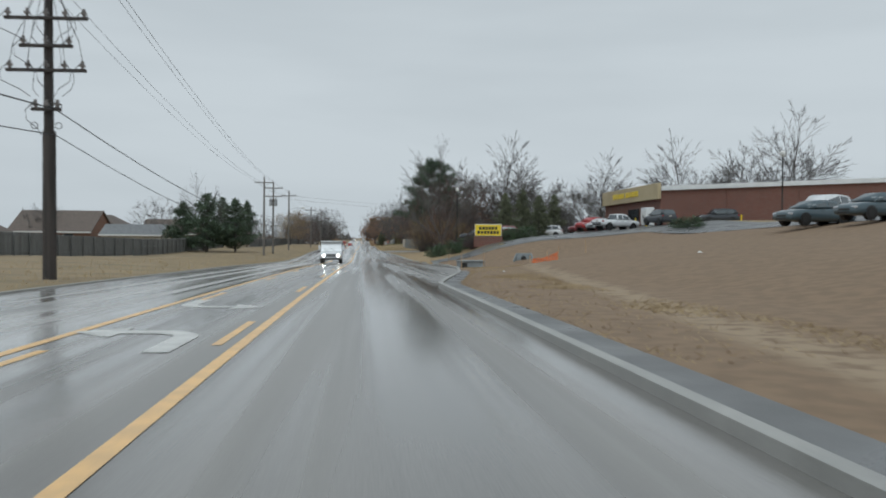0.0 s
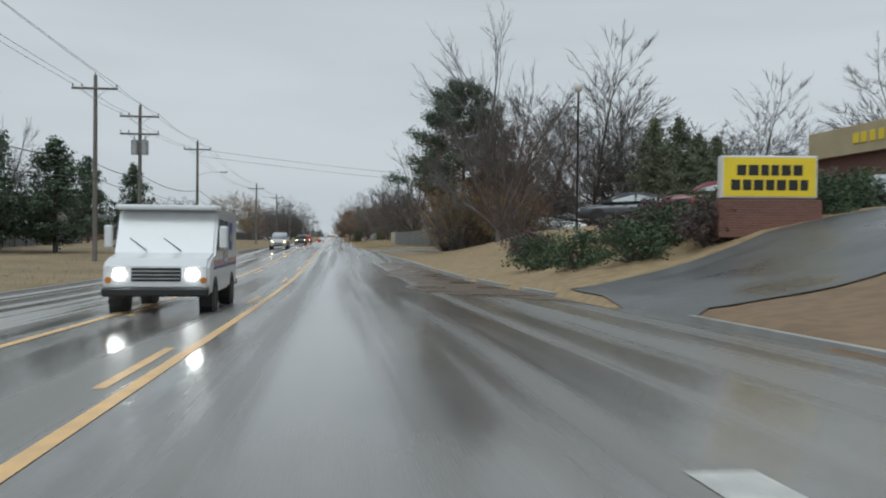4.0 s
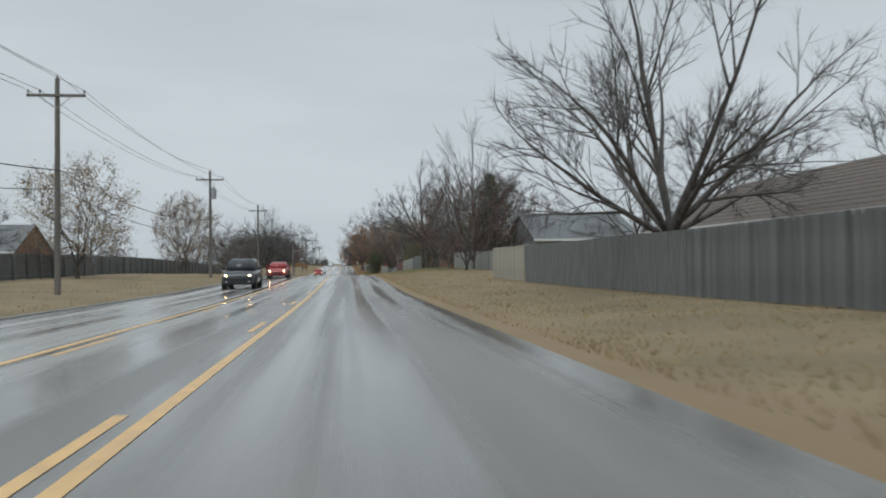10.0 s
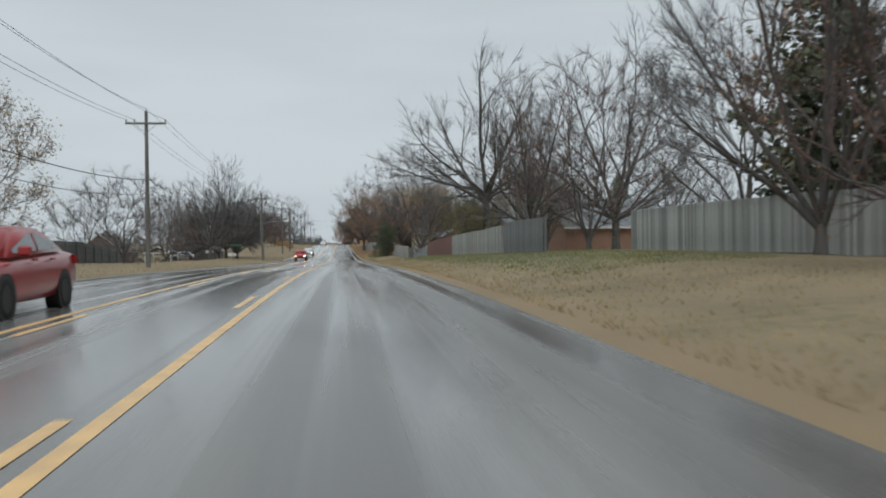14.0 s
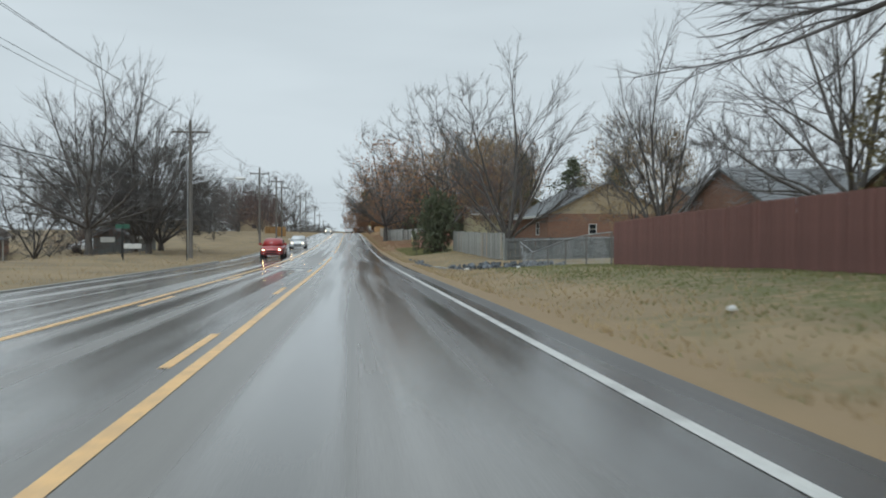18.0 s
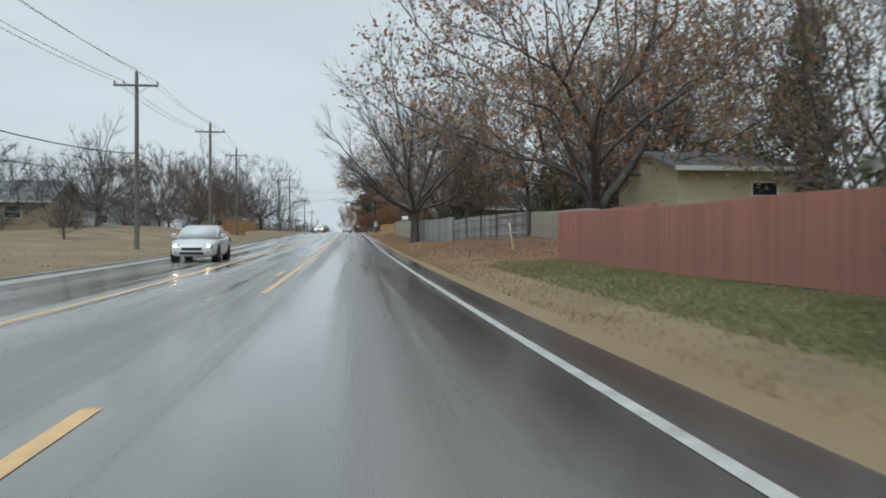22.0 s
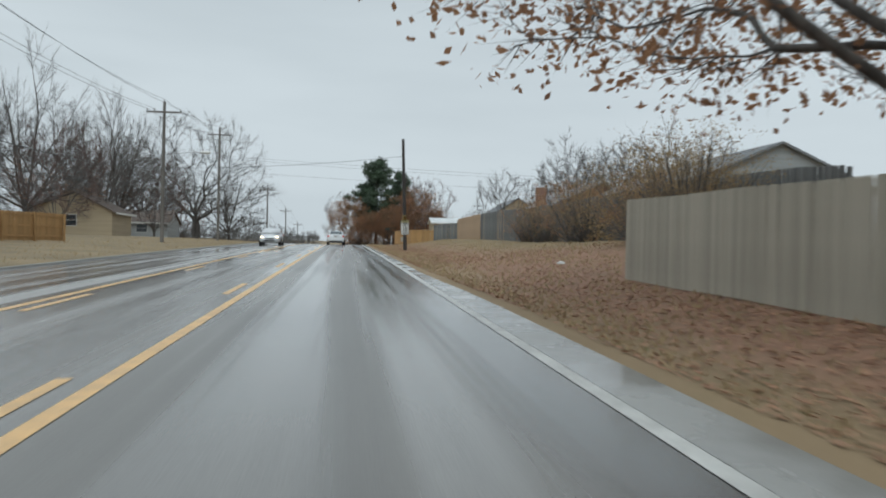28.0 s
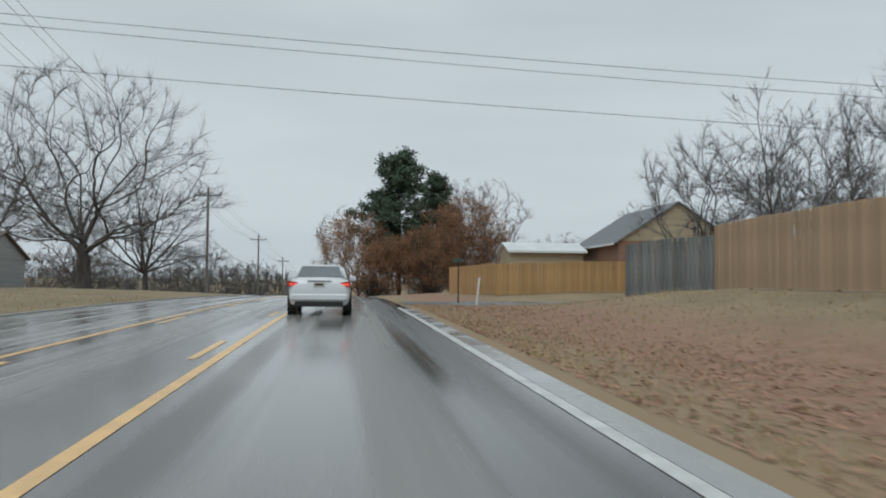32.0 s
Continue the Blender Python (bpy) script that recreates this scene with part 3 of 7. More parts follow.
def sheet_z(x, y):
    """Height of the ground sheet itself."""
    i = min(max(int(np.searchsorted(GX, x)) - 1, 0), len(GX) - 2)
    j = min(max(int(np.searchsorted(GY, y)) - 1, 0), len(GY) - 2)
    u, v = (x - GX[i]) / (GX[i + 1] - GX[i]), (y - GY[j]) / (GY[j + 1] - GY[j])
    return (GH[j][i] * (1 - u) + GH[j][i + 1] * u) * (1 - v) + (GH[j + 1][i] * (1 - u) + GH[j + 1][i + 1] * u) * v


# ---------- road ----------
def strip(name, xl, xr, y0, y1, dz, material, label, category, step=4.0, parent=None, thick=0.0):
    """A ribbon that follows the road between two lines, which may be numbers or functions of y."""
    fl = xl if callable(xl) else (lambda y: xl)
    fr = xr if callable(xr) else (lambda y: xr)
    b = bmesh.new()
    n = max(1, int(math.ceil((y1 - y0) / step)))
    prev = None
    for i in range(n + 1):
        y = y0 + (y1 - y0) * i / n
        z = road_z(y) + dz
        a, c = fl(y), fr(y)
        v = [b.verts.new((a, y, z)), b.verts.new((c, y, z))]
        if thick:
            v += [b.verts.new((c, y, z - thick)), b.verts.new((a, y, z - thick))]
        if prev:
            k = len(v)
            for j in range(k if thick else 1):
                b.faces.new((prev[j], prev[(j + 1) % k], v[(j + 1) % k], v[j]))
        elif thick:
            b.faces.new(v)
        prev = v
    if thick:
        b.faces.new(prev[::-1])
    bmesh.ops.recalc_face_normals(b, faces=b.faces)
    ob = part(name, b, material, parent)
    return tagged(ob, label, category, kind="structure") if parent is None else ob


M_wetgutter = mat("rain_covered_concrete", (0.34, 0.335, 0.32), (0.24, 0.235, 0.225), rough=0.08, rough2=0.35, scale=0.8, bump=0.05, world_co=True, spec=0.7)
road = strip("road", -8.5, lambda y: road_r(y), -60, 900, 0.0, M_asphalt, "worn wet asphalt road with shiny tyre tracks", "road", thick=0.25)
gutter_a = strip("gutter_1", 2.11, lambda y: road_r(y) + 0.05, 424, 543, 0.004, M_wetgutter, "pale wet concrete gutter beside the lane, shining with rain", "gutter", thick=0.2)
kerb_site = strip("kerb_1", lambda y: road_r(y) - 0.08, lambda y: road_r(y) + 0.07, -60, 79, 0.10, M_concrete, "new concrete kerb round the driveway mouth", "kerb", step=2.0, thick=0.3)
walk_site = strip("pavement_1", lambda y: road_r(y) + 0.085, lambda y: road_r(y) + 0.62 - 0.2 * smooth(30, 50, y), -60, 46, 0.05, M_lot, "wet dark asphalt apron behind the kerb", "pavement", step=2.0, thick=0.3)
kerb_far = strip("kerb_2", lambda y: road_r(y) - 0.05, lambda y: road_r(y) + 0.2, 87.5, 138, 0.09, M_concrete, "muddy concrete kerb beside the planted bank", "kerb", thick=0.3)
kerb_left = strip("kerb_3", -8.62, -8.48, -60, 345, 0.05, M_concrete, "low wet kerb on the far side of the road", "kerb", thick=0.3)
kerb_left2 = strip("kerb_4", -8.62, -8.48, 357, 700, 0.05, M_concrete, "low wet kerb on the far side of the road", "kerb", thick=0.3)
mud = strip("mud_wash", lambda y: road_r(y) - 0.27 - (road_r(y) - 2.9 + 0.35 * math.sin(y * 0.5) + 0.2 * math.sin(y * 1.3)) * smooth(83, 91, y) * (1 - smooth(112, 131, y)), lambda y: road_r(y) - 0.25, 83, 131, 0.006,
            mat("washed_mud", (0.135, 0.085, 0.05), (0.075, 0.05, 0.033), rough=0.25, rough2=0.5, scale=0.6, world_co=True), "brown mud washed over the turning lane", "mud", step=1.0)


def cross_street(name, y0, y1, x0, x1, rad, label, rise):
    b = bmesh.new()
    prev = None
    for i in range(26):
        x = x0 + (x1 - x0) * (i / 25) ** 1.5
        fl = rad * max(0, 1 - (x - x0) / rad) ** 2
        z = road_z((y0 + y1) / 2) + rise * max(abs(x) - abs(x0), 0) - 0.012
        v = [b.verts.new((x, y0 - fl, road_z(y0 - fl) - 0.012 + rise * max(abs(x) - abs(x0), 0))), b.verts.new((x, y1 + fl, road_z(y1 + fl) - 0.012 + rise * max(abs(x) - abs(x0), 0)))]
        if prev:
            b.faces.new((prev[0], v[0], v[1], prev[1]))
        prev = v
    bmesh.ops.recalc_face_normals(b, faces=b.faces)
    return tagged(part(name, b, M_lot), label, "road", kind="structure")


cross_street("side_street_1", 146, 156, 2.74, 90, 6, "wet asphalt side street between grass verges", 0.012)
cross_street("side_street_2", 548, 556, 2.74, 90, 5, "wet asphalt side street past wooden fences", 0.002)

# the store's driveway and car park, climbing the bank
bm = bmesh.new()
lot_rows = []
for i in range(70):
    x = 6.3 + 0.4 * i
    ya, yb = (79, 87) if x < 17 else (79 - 77 * smooth(25.5, 31.0, x), 87 + 32 * smooth(17, 20.5, x))
    lot_rows.append([bm.verts.new((x, y, sheet_z(x, y) + 0.035)) for y in [ya + (yb - ya) * k / 60 for k in range(61)]])
for r0, r1 in zip(lot_rows, lot_rows[1:]):
    for k in range(60):
        bm.faces.new((r0[k], r1[k], r1[k + 1], r0[k + 1]))
bmesh.ops.recalc_face_normals(bm, faces=bm.faces)
tagged(part("car_park", bm, M_lot, smooth_shade=True), "wet asphalt car park and driveway of the store", "car park", kind="structure")

# painted lines
lines = thing("road_markings", Matrix(), "yellow and white painted lines on the wet road", "road marking", kind="structure")
strip("yellow_line", -1.70, -1.56, -60, 144, 0.005, M_yellow, "", "", parent=lines)
strip("yellow_line", -1.70, -1.56, 160, 357.2, 0.005, M_yellow, "", "", parent=lines)
strip("yellow_line", -1.70, -1.56, 368.8, 545, 0.005, M_yellow, "", "", parent=lines)
strip("yellow_line", -4.02, -3.88, -60, 150, 0.005, M_yellow, "", "", parent=lines)
strip("yellow_line", -4.52, -4.38, 162, 700, 0.005, M_yellow, "", "", parent=lines)
DASHES = [10.2 + 12.3 * k for k in range(-5, 11)] + [164.5 + 12.6 * k for k in range(10)] + [296.7, 309.1, 325.8, 338.4, 347.3, 375.5, 388.2] + [400.9 + 12.2 * k for k in range(24)]
for y in DASHES:
    dx = -0.05 * smooth(280, 330, y)
    strip("yellow_dash", -1.96 + dx, -1.84 + dx, y, y + 3.2, 0.005, M_yellow, "", "", parent=lines)
    strip("yellow_dash", -4.20 + 0.5 * (y < 150), -4.08 + 0.5 * (y < 150), y + 8.6, y + 11.8, 0.005, M_yellow, "", "", parent=lines)
strip("white_edge_line", 1.97, 2.10, 266, 424, 0.005, M_whitep, "", "", parent=lines)
strip("white_edge_line", 1.96, 2.10, 424, 543, 0.005, M_whitep, "", "", parent=lines)
for k in range(7):
    y = 35.2 + 5.4 * k
    strip("white_block", 1.95, 2.35, y, y + 0.9, 0.005, M_whitep, "", "", parent=lines)
for k in range(3):
    strip("white_dash", 1.80, 1.92, 134 + 5.0 * k, 137 + 5.0 * k, 0.005, M_whitep, "", "", parent=lines)


def turn_arrow(y, flip):
    """A left-turn arrow painted in the middle lane, for one direction or the other."""
    b = bmesh.new()
    s = -1 if flip else 1
    bend = [radians(15 * k) for k in range(7)]
    shape = [(0.42, -1.4)] + [(0.05 + 0.37 * math.cos(a), 0.2 + 0.42 * math.sin(a)) for a in bend] + [(-0.35, 0.62), (-0.35, 0.18), (-1.0, 0.84), (-0.35, 1.5), (-0.35, 1.06)]
    shape += [(0.05 + 0.67 * math.cos(a), 0.2 + 0.86 * math.sin(a)) for a in bend[::-1]] + [(0.72, -1.4)]
    vs = [b.verts.new((-3.0 + s * px, y + s * py, road_z(y + s * py) + 0.006)) for px, py in shape]
    b.faces.new(vs)
    bmesh.ops.triangulate(b, faces=b.faces)
    bmesh.ops.recalc_face_normals(b, faces=b.faces)
    for f in b.faces:
        if f.normal.z < 0:
            f.normal_flip()
    part("turn_arrow", b, M_whitep, lines, "white turning arrow")


ARROWS = [(10.9, False), (17.5, True), (265.3, False), (271, True), (328.5, False), (334, True), (400.8, False), (406.2, True), (491, False), (497, True)]
for y, fl in ARROWS:
    turn_arrow(y, fl)


# ---------- trees ----------
def grow(seed, height, wid=0.4, trunk_r=0.24, bole=0.14, stems=1, tilt=0.4, buds=700, up=0.10, droop=0.0, twigs=4, twig_long=0.065, twig_r=0.008, flat=1.0, low=None):
    """A bare tree whose limbs reach for buds spread through an uneven rounded crown. Returns thick wood and thin wood
    (start, end, radius, radius), fine twigs (start, end, radius) and the twig ends."""
    rng = np.random.RandomState(seed)
    low = bole * 0.8 if low is None else low
    under = height * (1 - low) * 0.5 * flat
    over, rad, zc = height * (1 - low) - under, height * wid, height * low + under
    pts = []
    while len(pts) < buds:
        q = rng.uniform(-1, 1, 3)
        w = np.linalg.norm(q * np.array([1, 1, 0.97 if q[2] > 0 else 1.0]))
        lump = 1 + 0.17 * noise.noise(Vector((q[0] * 2.2, q[1] * 2.2, q[2] * 2.2 + seed * 3.7)))
        if w < lump and rng.rand() < 0.25 + 0.75 * w:
            pts.append((q[0] * rad, q[1] * rad, zc + q[2] * (over if q[2] > 0 else under)))
    A = np.array(pts)
    cap = 6 * buds + 200
    P, D, L, par = np.zeros((cap, 3)), np.zeros((cap, 3)), np.zeros(cap), np.full(cap, -1)
    P[0], D[0] = (0, 0, -0.35), (0, 0, 1)
    n = 1

    def add(p, k, d):
        nonlocal n
        P[n], D[n], par[n] = p, d / (np.linalg.norm(d) + 1e-9), k
        L[n] = L[k] + np.linalg.norm(p - P[k])
        n += 1
        return n - 1

    k = 0
    sway = rng.normal(0, 0.025, 2)
    for i in range(4):
        z = bole * height * (i + 1) / 4
        k = add(np.array([sway[0] * z, sway[1] * z, z]), k, np.array([sway[0], sway[1], 1.0]))
    fork = k
    for j in range(stems if stems > 1 else 0):
        a = 6.283 * (j + 0.5 * rng.rand()) / stems
        t = tilt * rng.uniform(0.6, 1.15) * (0.3 if j == 0 else 1.0)
        d = np.array([math.cos(a) * math.sin(t), math.sin(a) * math.sin(t), math.cos(t)])
        k = fork if j % 2 == 0 else max(1, fork - 1)
        for i in range(4):
            d = d + rng.normal(0, 0.05, 3) + np.array([0, 0, 0.06])
            d = d / np.linalg.norm(d)
            k = add(P[k] + d * height * 0.055, k, d)
    # each bud, from the inside out, joins the limb that it can reach with the shortest and straightest way
    first = 2
    for q in A[np.argsort(np.linalg.norm(A - P[fork], axis=1) * rng.uniform(0.85, 1.15, len(A)))]:
        v = q - P[first:n]
        dist = np.linalg.norm(v, axis=1) + 1e-6
        bend = 1 - (v * D[first:n]).sum(axis=1) / dist
        k = int(np.argmin(dist * (1 + 0.9 * bend) + 0.42 * L[first:n])) + first
        gap = dist[k - first]
        if gap < 0.012 * height:
            continue
        ctrl = P[k] + D[k] * gap * 0.32 + np.array([0, 0, up - 0.5 * droop]) * gap * 0.35
        start, segs = P[k].copy(), 4 if gap > 0.16 * height else 3 if gap > 0.07 * height else 2
        for i in range(segs):
            f = (i + 1) / segs
            r = start * (1 - f) ** 2 + ctrl * 2 * f * (1 - f) + q * f * f + rng.normal(0, 0.012 * gap, 3)
            k = add(r, k, r - P[k])
    kids = [[] for _ in range(n)]
    for i in range(1, n):
        kids[par[i]].append(i)
    ends = np.zeros(n)
    for i in range(n - 1, -1, -1):
        ends[i] = sum(ends[c] for c in kids[i]) if kids[i] else 1.0
    tip = twig_r * 1.15
    power = math.log(trunk_r / tip) / math.log(max(ends[0], 2))
    R = tip * ends ** power
    R[0] *= 1.45
    thick, thin, fine, tips = [], [], [], []
    for i in range(1, n):
        a, b = Vector(P[par[i]]), Vector(P[i])
        r0 = min(R[par[i]], R[i] * 1.35)
        (thick if R[i] > 0.035 else thin).append((a, b, r0, R[i]))
        if ends[i] <= 3:
            d = Vector(D[i])
            m = twigs + (2 if not kids[i] else 0)
            for j in range(m):
                w = d.orthogonal().normalized()
                w.rotate(Matrix.Rotation(rng.uniform(0, 6.283), 3, d))
                t = rng.uniform(0.2, 0.62)
                e = (d * (1 - t) + w * t + Vector((0, 0, 0.18 - droop))).normalized()
                p = a.lerp(b, rng.uniform(0.1, 1.0))
                q = p + e * height * twig_long * rng.uniform(0.55, 1.25)
                fine.append((p, q, twig_r))
                tips.append(q)
            tips.append(b)
    return thick, thin, fine, tips


def fan(seed, height, wid=0.4, trunk_r=0.24, bole=0.14, stems=7, tilt=1.0, spread=0.5, up=0.10, twigs=5, twig_long=0.065, twig_r=0.008, kids=(4, 5, 4)):
    """A bare tree whose limbs fan out from the fork into an even dome, each limb dividing at small angles."""
    rng = np.random.RandomState(seed)
    thick, thin, fine, tips = [], [], [], []

    def limb(p, d, long, r, depth):
        n = 4 if depth == 0 else 3 if depth < 3 else 2
        marks, r_end = [(p, d)], r * (0.5 if depth < 3 else 0.6)
        for i in range(n):
            d = d + Vector(rng.normal(0, 0.07, 3)) + Vector((0, 0, up * (0.8 if depth else 0.4)))
            d.normalize()
            q = p + d * (long / n)
            ra, rb = r + (r_end - r) * i / n, r + (r_end - r) * (i + 1) / n
            (thick if rb > 0.035 else thin).append((p, q, ra, rb))
            p = q
            marks.append((p, d))
        if depth == len(kids):
            for j in range(twigs):
                f = rng.uniform(0.1, 1.0) * n
                (a, da), (c, dc) = marks[min(int(f), n - 1)], marks[min(int(f), n - 1) + 1]
                e = (dc + Vector(rng.normal(0, 0.38, 3)) + Vector((0, 0, 0.15))).normalized()
                a = a.lerp(c, f - min(int(f), n - 1))
                q = a + e * height * twig_long * rng.uniform(0.5, 1.2)
                fine.append((a, q, twig_r))
                tips.append(q)
            return
        for j in range(kids[depth]):
            f = 1.0 if j == 0 else rng.uniform(0.28, 0.95)
            i = min(int(f * n), n - 1)
            a = marks[i][0].lerp(marks[i + 1][0], f * n - i)
            w = d.orthogonal().normalized()
            w.rotate(Matrix.Rotation(rng.uniform(0, 6.283), 3, d))
            t = 0.12 if j == 0 else spread * rng.uniform(0.6, 1.3)
            e = (marks[i + 1][1] * math.cos(t) + w * math.sin(t)).normalized()
            limb(a, e, long * rng.uniform(0.5, 0.68) * (1.25 - 0.45 * f if j else 0.9), (r + (r_end - r) * f) * (0.95 if j == 0 else 0.62), depth + 1)

    z0 = bole * height
    sway = rng.normal(0, 0.02, 2)
    last = Vector((0, 0, -0.35))
    for i in range(3):
        z = z0 * (i + 1) / 3
        q = Vector((sway[0] * z, sway[1] * z, z))
        thick.append((last, q, trunk_r * (1.4, 1.05, 0.95)[i], trunk_r * (1.05, 0.95, 0.85)[i]))
        last = q
    for j in range(stems):
        a = 2.4 * j + rng.uniform(-0.3, 0.3)
        t = tilt * math.sqrt((j + 0.3) / stems) * rng.uniform(0.85, 1.1)
        d = Vector((math.cos(a) * math.sin(t), math.sin(a) * math.sin(t), math.cos(t)))
        reach = height / math.sqrt((math.cos(t) / (1 - bole)) ** 2 + (math.sin(t) / wid) ** 2)
        limb(last - Vector((0, 0, rng.uniform(0, 0.25) * z0)), d, reach * 0.60, trunk_r * rng.uniform(0.42, 0.56), 0)
    return thick, thin, fine, tips


def bars(name, segs, sides, material, parent, fine=()):
    """Tapered bars as one mesh, straight from numbers, with fine three-sided points added."""
    n = len(segs)
    P = np.array([s[0][:] for s in segs])
    Q = np.array([s[1][:] for s in segs])
    R0, R1 = np.array([s[2] for s in segs]), np.array([s[3] for s in segs])
    D = Q - P
    D /= np.maximum(np.linalg.norm(D, axis=1), 1e-6)[:, None]
    P = P - D * R0[:, None] * 0.3
    ref = np.where(np.abs(D[:, 2:3]) > 0.9, [[1.0, 0, 0]], [[0, 0, 1.0]])
    U = np.cross(D, ref)
    U /= np.linalg.norm(U, axis=1)[:, None]
    V = np.cross(D, U)
    ang = np.arange(sides) * 2 * math.pi / sides
    ring = U[:, None, :] * np.cos(ang)[None, :, None] + V[:, None, :] * np.sin(ang)[None, :, None]
    verts = np.concatenate([P[:, None, :] + ring * R0[:, None, None], Q[:, None, :] + ring * R1[:, None, None]], axis=1).reshape(-1, 3)
    base = (np.arange(n) * 2 * sides)[:, None]
    i = np.arange(sides)[None, :]
    j = (i + 1) % sides
    faces = np.stack([base + i, base + j, base + sides + j, base + sides + i], axis=-1).reshape(-1, 4)
    verts, faces = verts.tolist(), faces.tolist()
    for p, q, r in fine:
        k = len(verts)
        u = (q - p).orthogonal().normalized() * r
        v = (q - p).cross(u).normalized() * r
        verts += [(p + u)[:], (p - u * 0.5 + v * 0.87)[:], (p - u * 0.5 - v * 0.87)[:], q[:]]
        faces += [(k, k + 1, k + 3), (k + 1, k + 2, k + 3)]
    me = bpy.data.meshes.new(name)
    me.from_pydata(verts, [], faces)
    me.polygons.foreach_set("use_smooth", [True] * len(me.polygons))
    me.materials.append(material)
    ob = new(name, me)
    ob.parent = parent
    return ob


def leaf_cloud(name, points, per, size, jitter, material, parent, seed, droop=0.3):
    """Small leaves, each a bent pair of triangles, hung round points."""
    rng = np.random.RandomState(seed)
    c = np.repeat(np.array([p[:] for p in points]), per, axis=0)
    c = c + rng.normal(0, jitter, c.shape)
    n = len(c)
    u = rng.normal(0, 1, (n, 3))
    u /= np.linalg.norm(u, axis=1)[:, None]
    v = np.cross(u, rng.normal(0, 1, (n, 3)))
    v /= np.maximum(np.linalg.norm(v, axis=1), 1e-6)[:, None]
    s = size * rng.uniform(0.6, 1.3, (n, 1))
    a, b2, d, e = c - u * s, c + v * s * 0.55, c + u * s, c - v * s * 0.55 + np.array([0, 0, -1.0]) * s * droop
    verts = np.stack([a, b2, d, e], axis=1).reshape(-1, 3)
    k = (np.arange(n) * 4)[:, None]
    faces = np.concatenate([k + np.array([[0, 1, 2]]), k + np.array([[0, 2, 3]])], axis=0)
    me = bpy.data.meshes.new(name)
    me.from_pydata(verts.tolist(), [], faces.tolist())
    me.materials.append(material)
    ob = new(name, me)
    ob.parent = parent
    return ob


def make_tree(name, label, seed, height, leaves=None, per=2, size=0.07, jitter=0.25, twig=None, keep=1.0, leaf_top=1.0, shape=grow, **form):
    t = thing(name, Matrix.Translation((0, 0, -500)), label, "tree")
    thick, thin, fine, tips = shape(seed, height, **form)
    bars("trunk", thick, 6, M_bark, t)
    bars("crown", thin, 3, twig or M_twig, t, fine)
    if leaves:
        rng = random.Random(seed)
        pts = [p for p in tips if rng.random() < keep and p.z < leaf_top * height]
        leaf_cloud("leaves", pts, per, size, jitter, leaves, t, seed)
    t["tall"] = height
    return t


def make_conifer(name, label, seed, height, radius, material, dense=1.0, bare=0.06, top=0.12, per=5, size=0.18, ragged=0.15, taper=0.75):
    """A conifer: a trunk, whorls of drooping boughs and sprays of needles."""
    rng = random.Random(seed)
    t = thing(name, Matrix.Translation((0, 0, -500)), label, "tree")
    thick, pts = [(Vector((0, 0, -0.3)), Vector((0, 0, height * 0.5)), height * 0.018, height * 0.012), (Vector((0, 0, height * 0.5)), Vector((0, 0, height * 0.97)), height * 0.012, 0.02)], []
    z = height * bare
    while z < height * 0.98:
        f = (z / height - bare) / (1 - bare)
        r = radius * (1 - f) ** taper * (0.55 + 0.45 * min(1, f / top)) * rng.uniform(0.75, 1.1)
        for k in range(5):
            a = rng.uniform(0, 6.283)
            d = Vector((math.cos(a), math.sin(a), rng.uniform(-0.05, 0.35)))
            rr = r * rng.uniform(0.8 - ragged, 1.0 + ragged)
            q = Vector((0, 0, z)) + d * rr
            thick.append((Vector((0, 0, z)), q, 0.035, 0.012))
            n = int(5 * dense * rr) + 3
            for j in range(n):
                u = (0.25 + 0.75 * rng.random() ** 0.6)
                pts.append(Vector((0, 0, z)) + d * rr * u + Vector((rng.gauss(0, 0.2), rng.gauss(0, 0.2), rng.gauss(-0.05, 0.18))))
        z += height * 0.026
    bars("trunk", thick, 5, M_bark, t)
    leaf_cloud("crown", pts, per, size, 0.17, material, t, seed, droop=0.1)
    t["tall"] = height
    return t


def make_shrub(name, label, seed, w, h, material, category="shrub", per=4, size=0.06, n=60):
    rng = random.Random(seed)
    t = thing(name, Matrix.Translation((0, 0, -500)), label, category)
    segs, pts = [], []
    for k in range(n):
        a, e = rng.uniform(0, 6.283), rng.uniform(0.15, 1.0)
        rad = (rng.random() ** 0.4) * w * 0.5 * (0.75 + 0.25 * math.sin(3 * a + seed))
        q = Vector((math.cos(a) * rad, math.sin(a) * rad, h * e * (1 - 0.35 * (rad / (w * 0.5)) ** 2)))
        segs.append((Vector((q.x * 0.15, q.y * 0.15, -0.05)), q, 0.02, 0.006))
        for j in range(7):
            pts.append(q + Vector((rng.gauss(0, w * 0.07), rng.gauss(0, w * 0.07), rng.gauss(-0.02, h * 0.09))))
    tagged(bars("branchwork", segs, 3, M_bark, t), kind="stuff")
    leaf_cloud("foliage", pts, per, size, 0.07, material, t, seed)
    t["tall"] = h
    return t


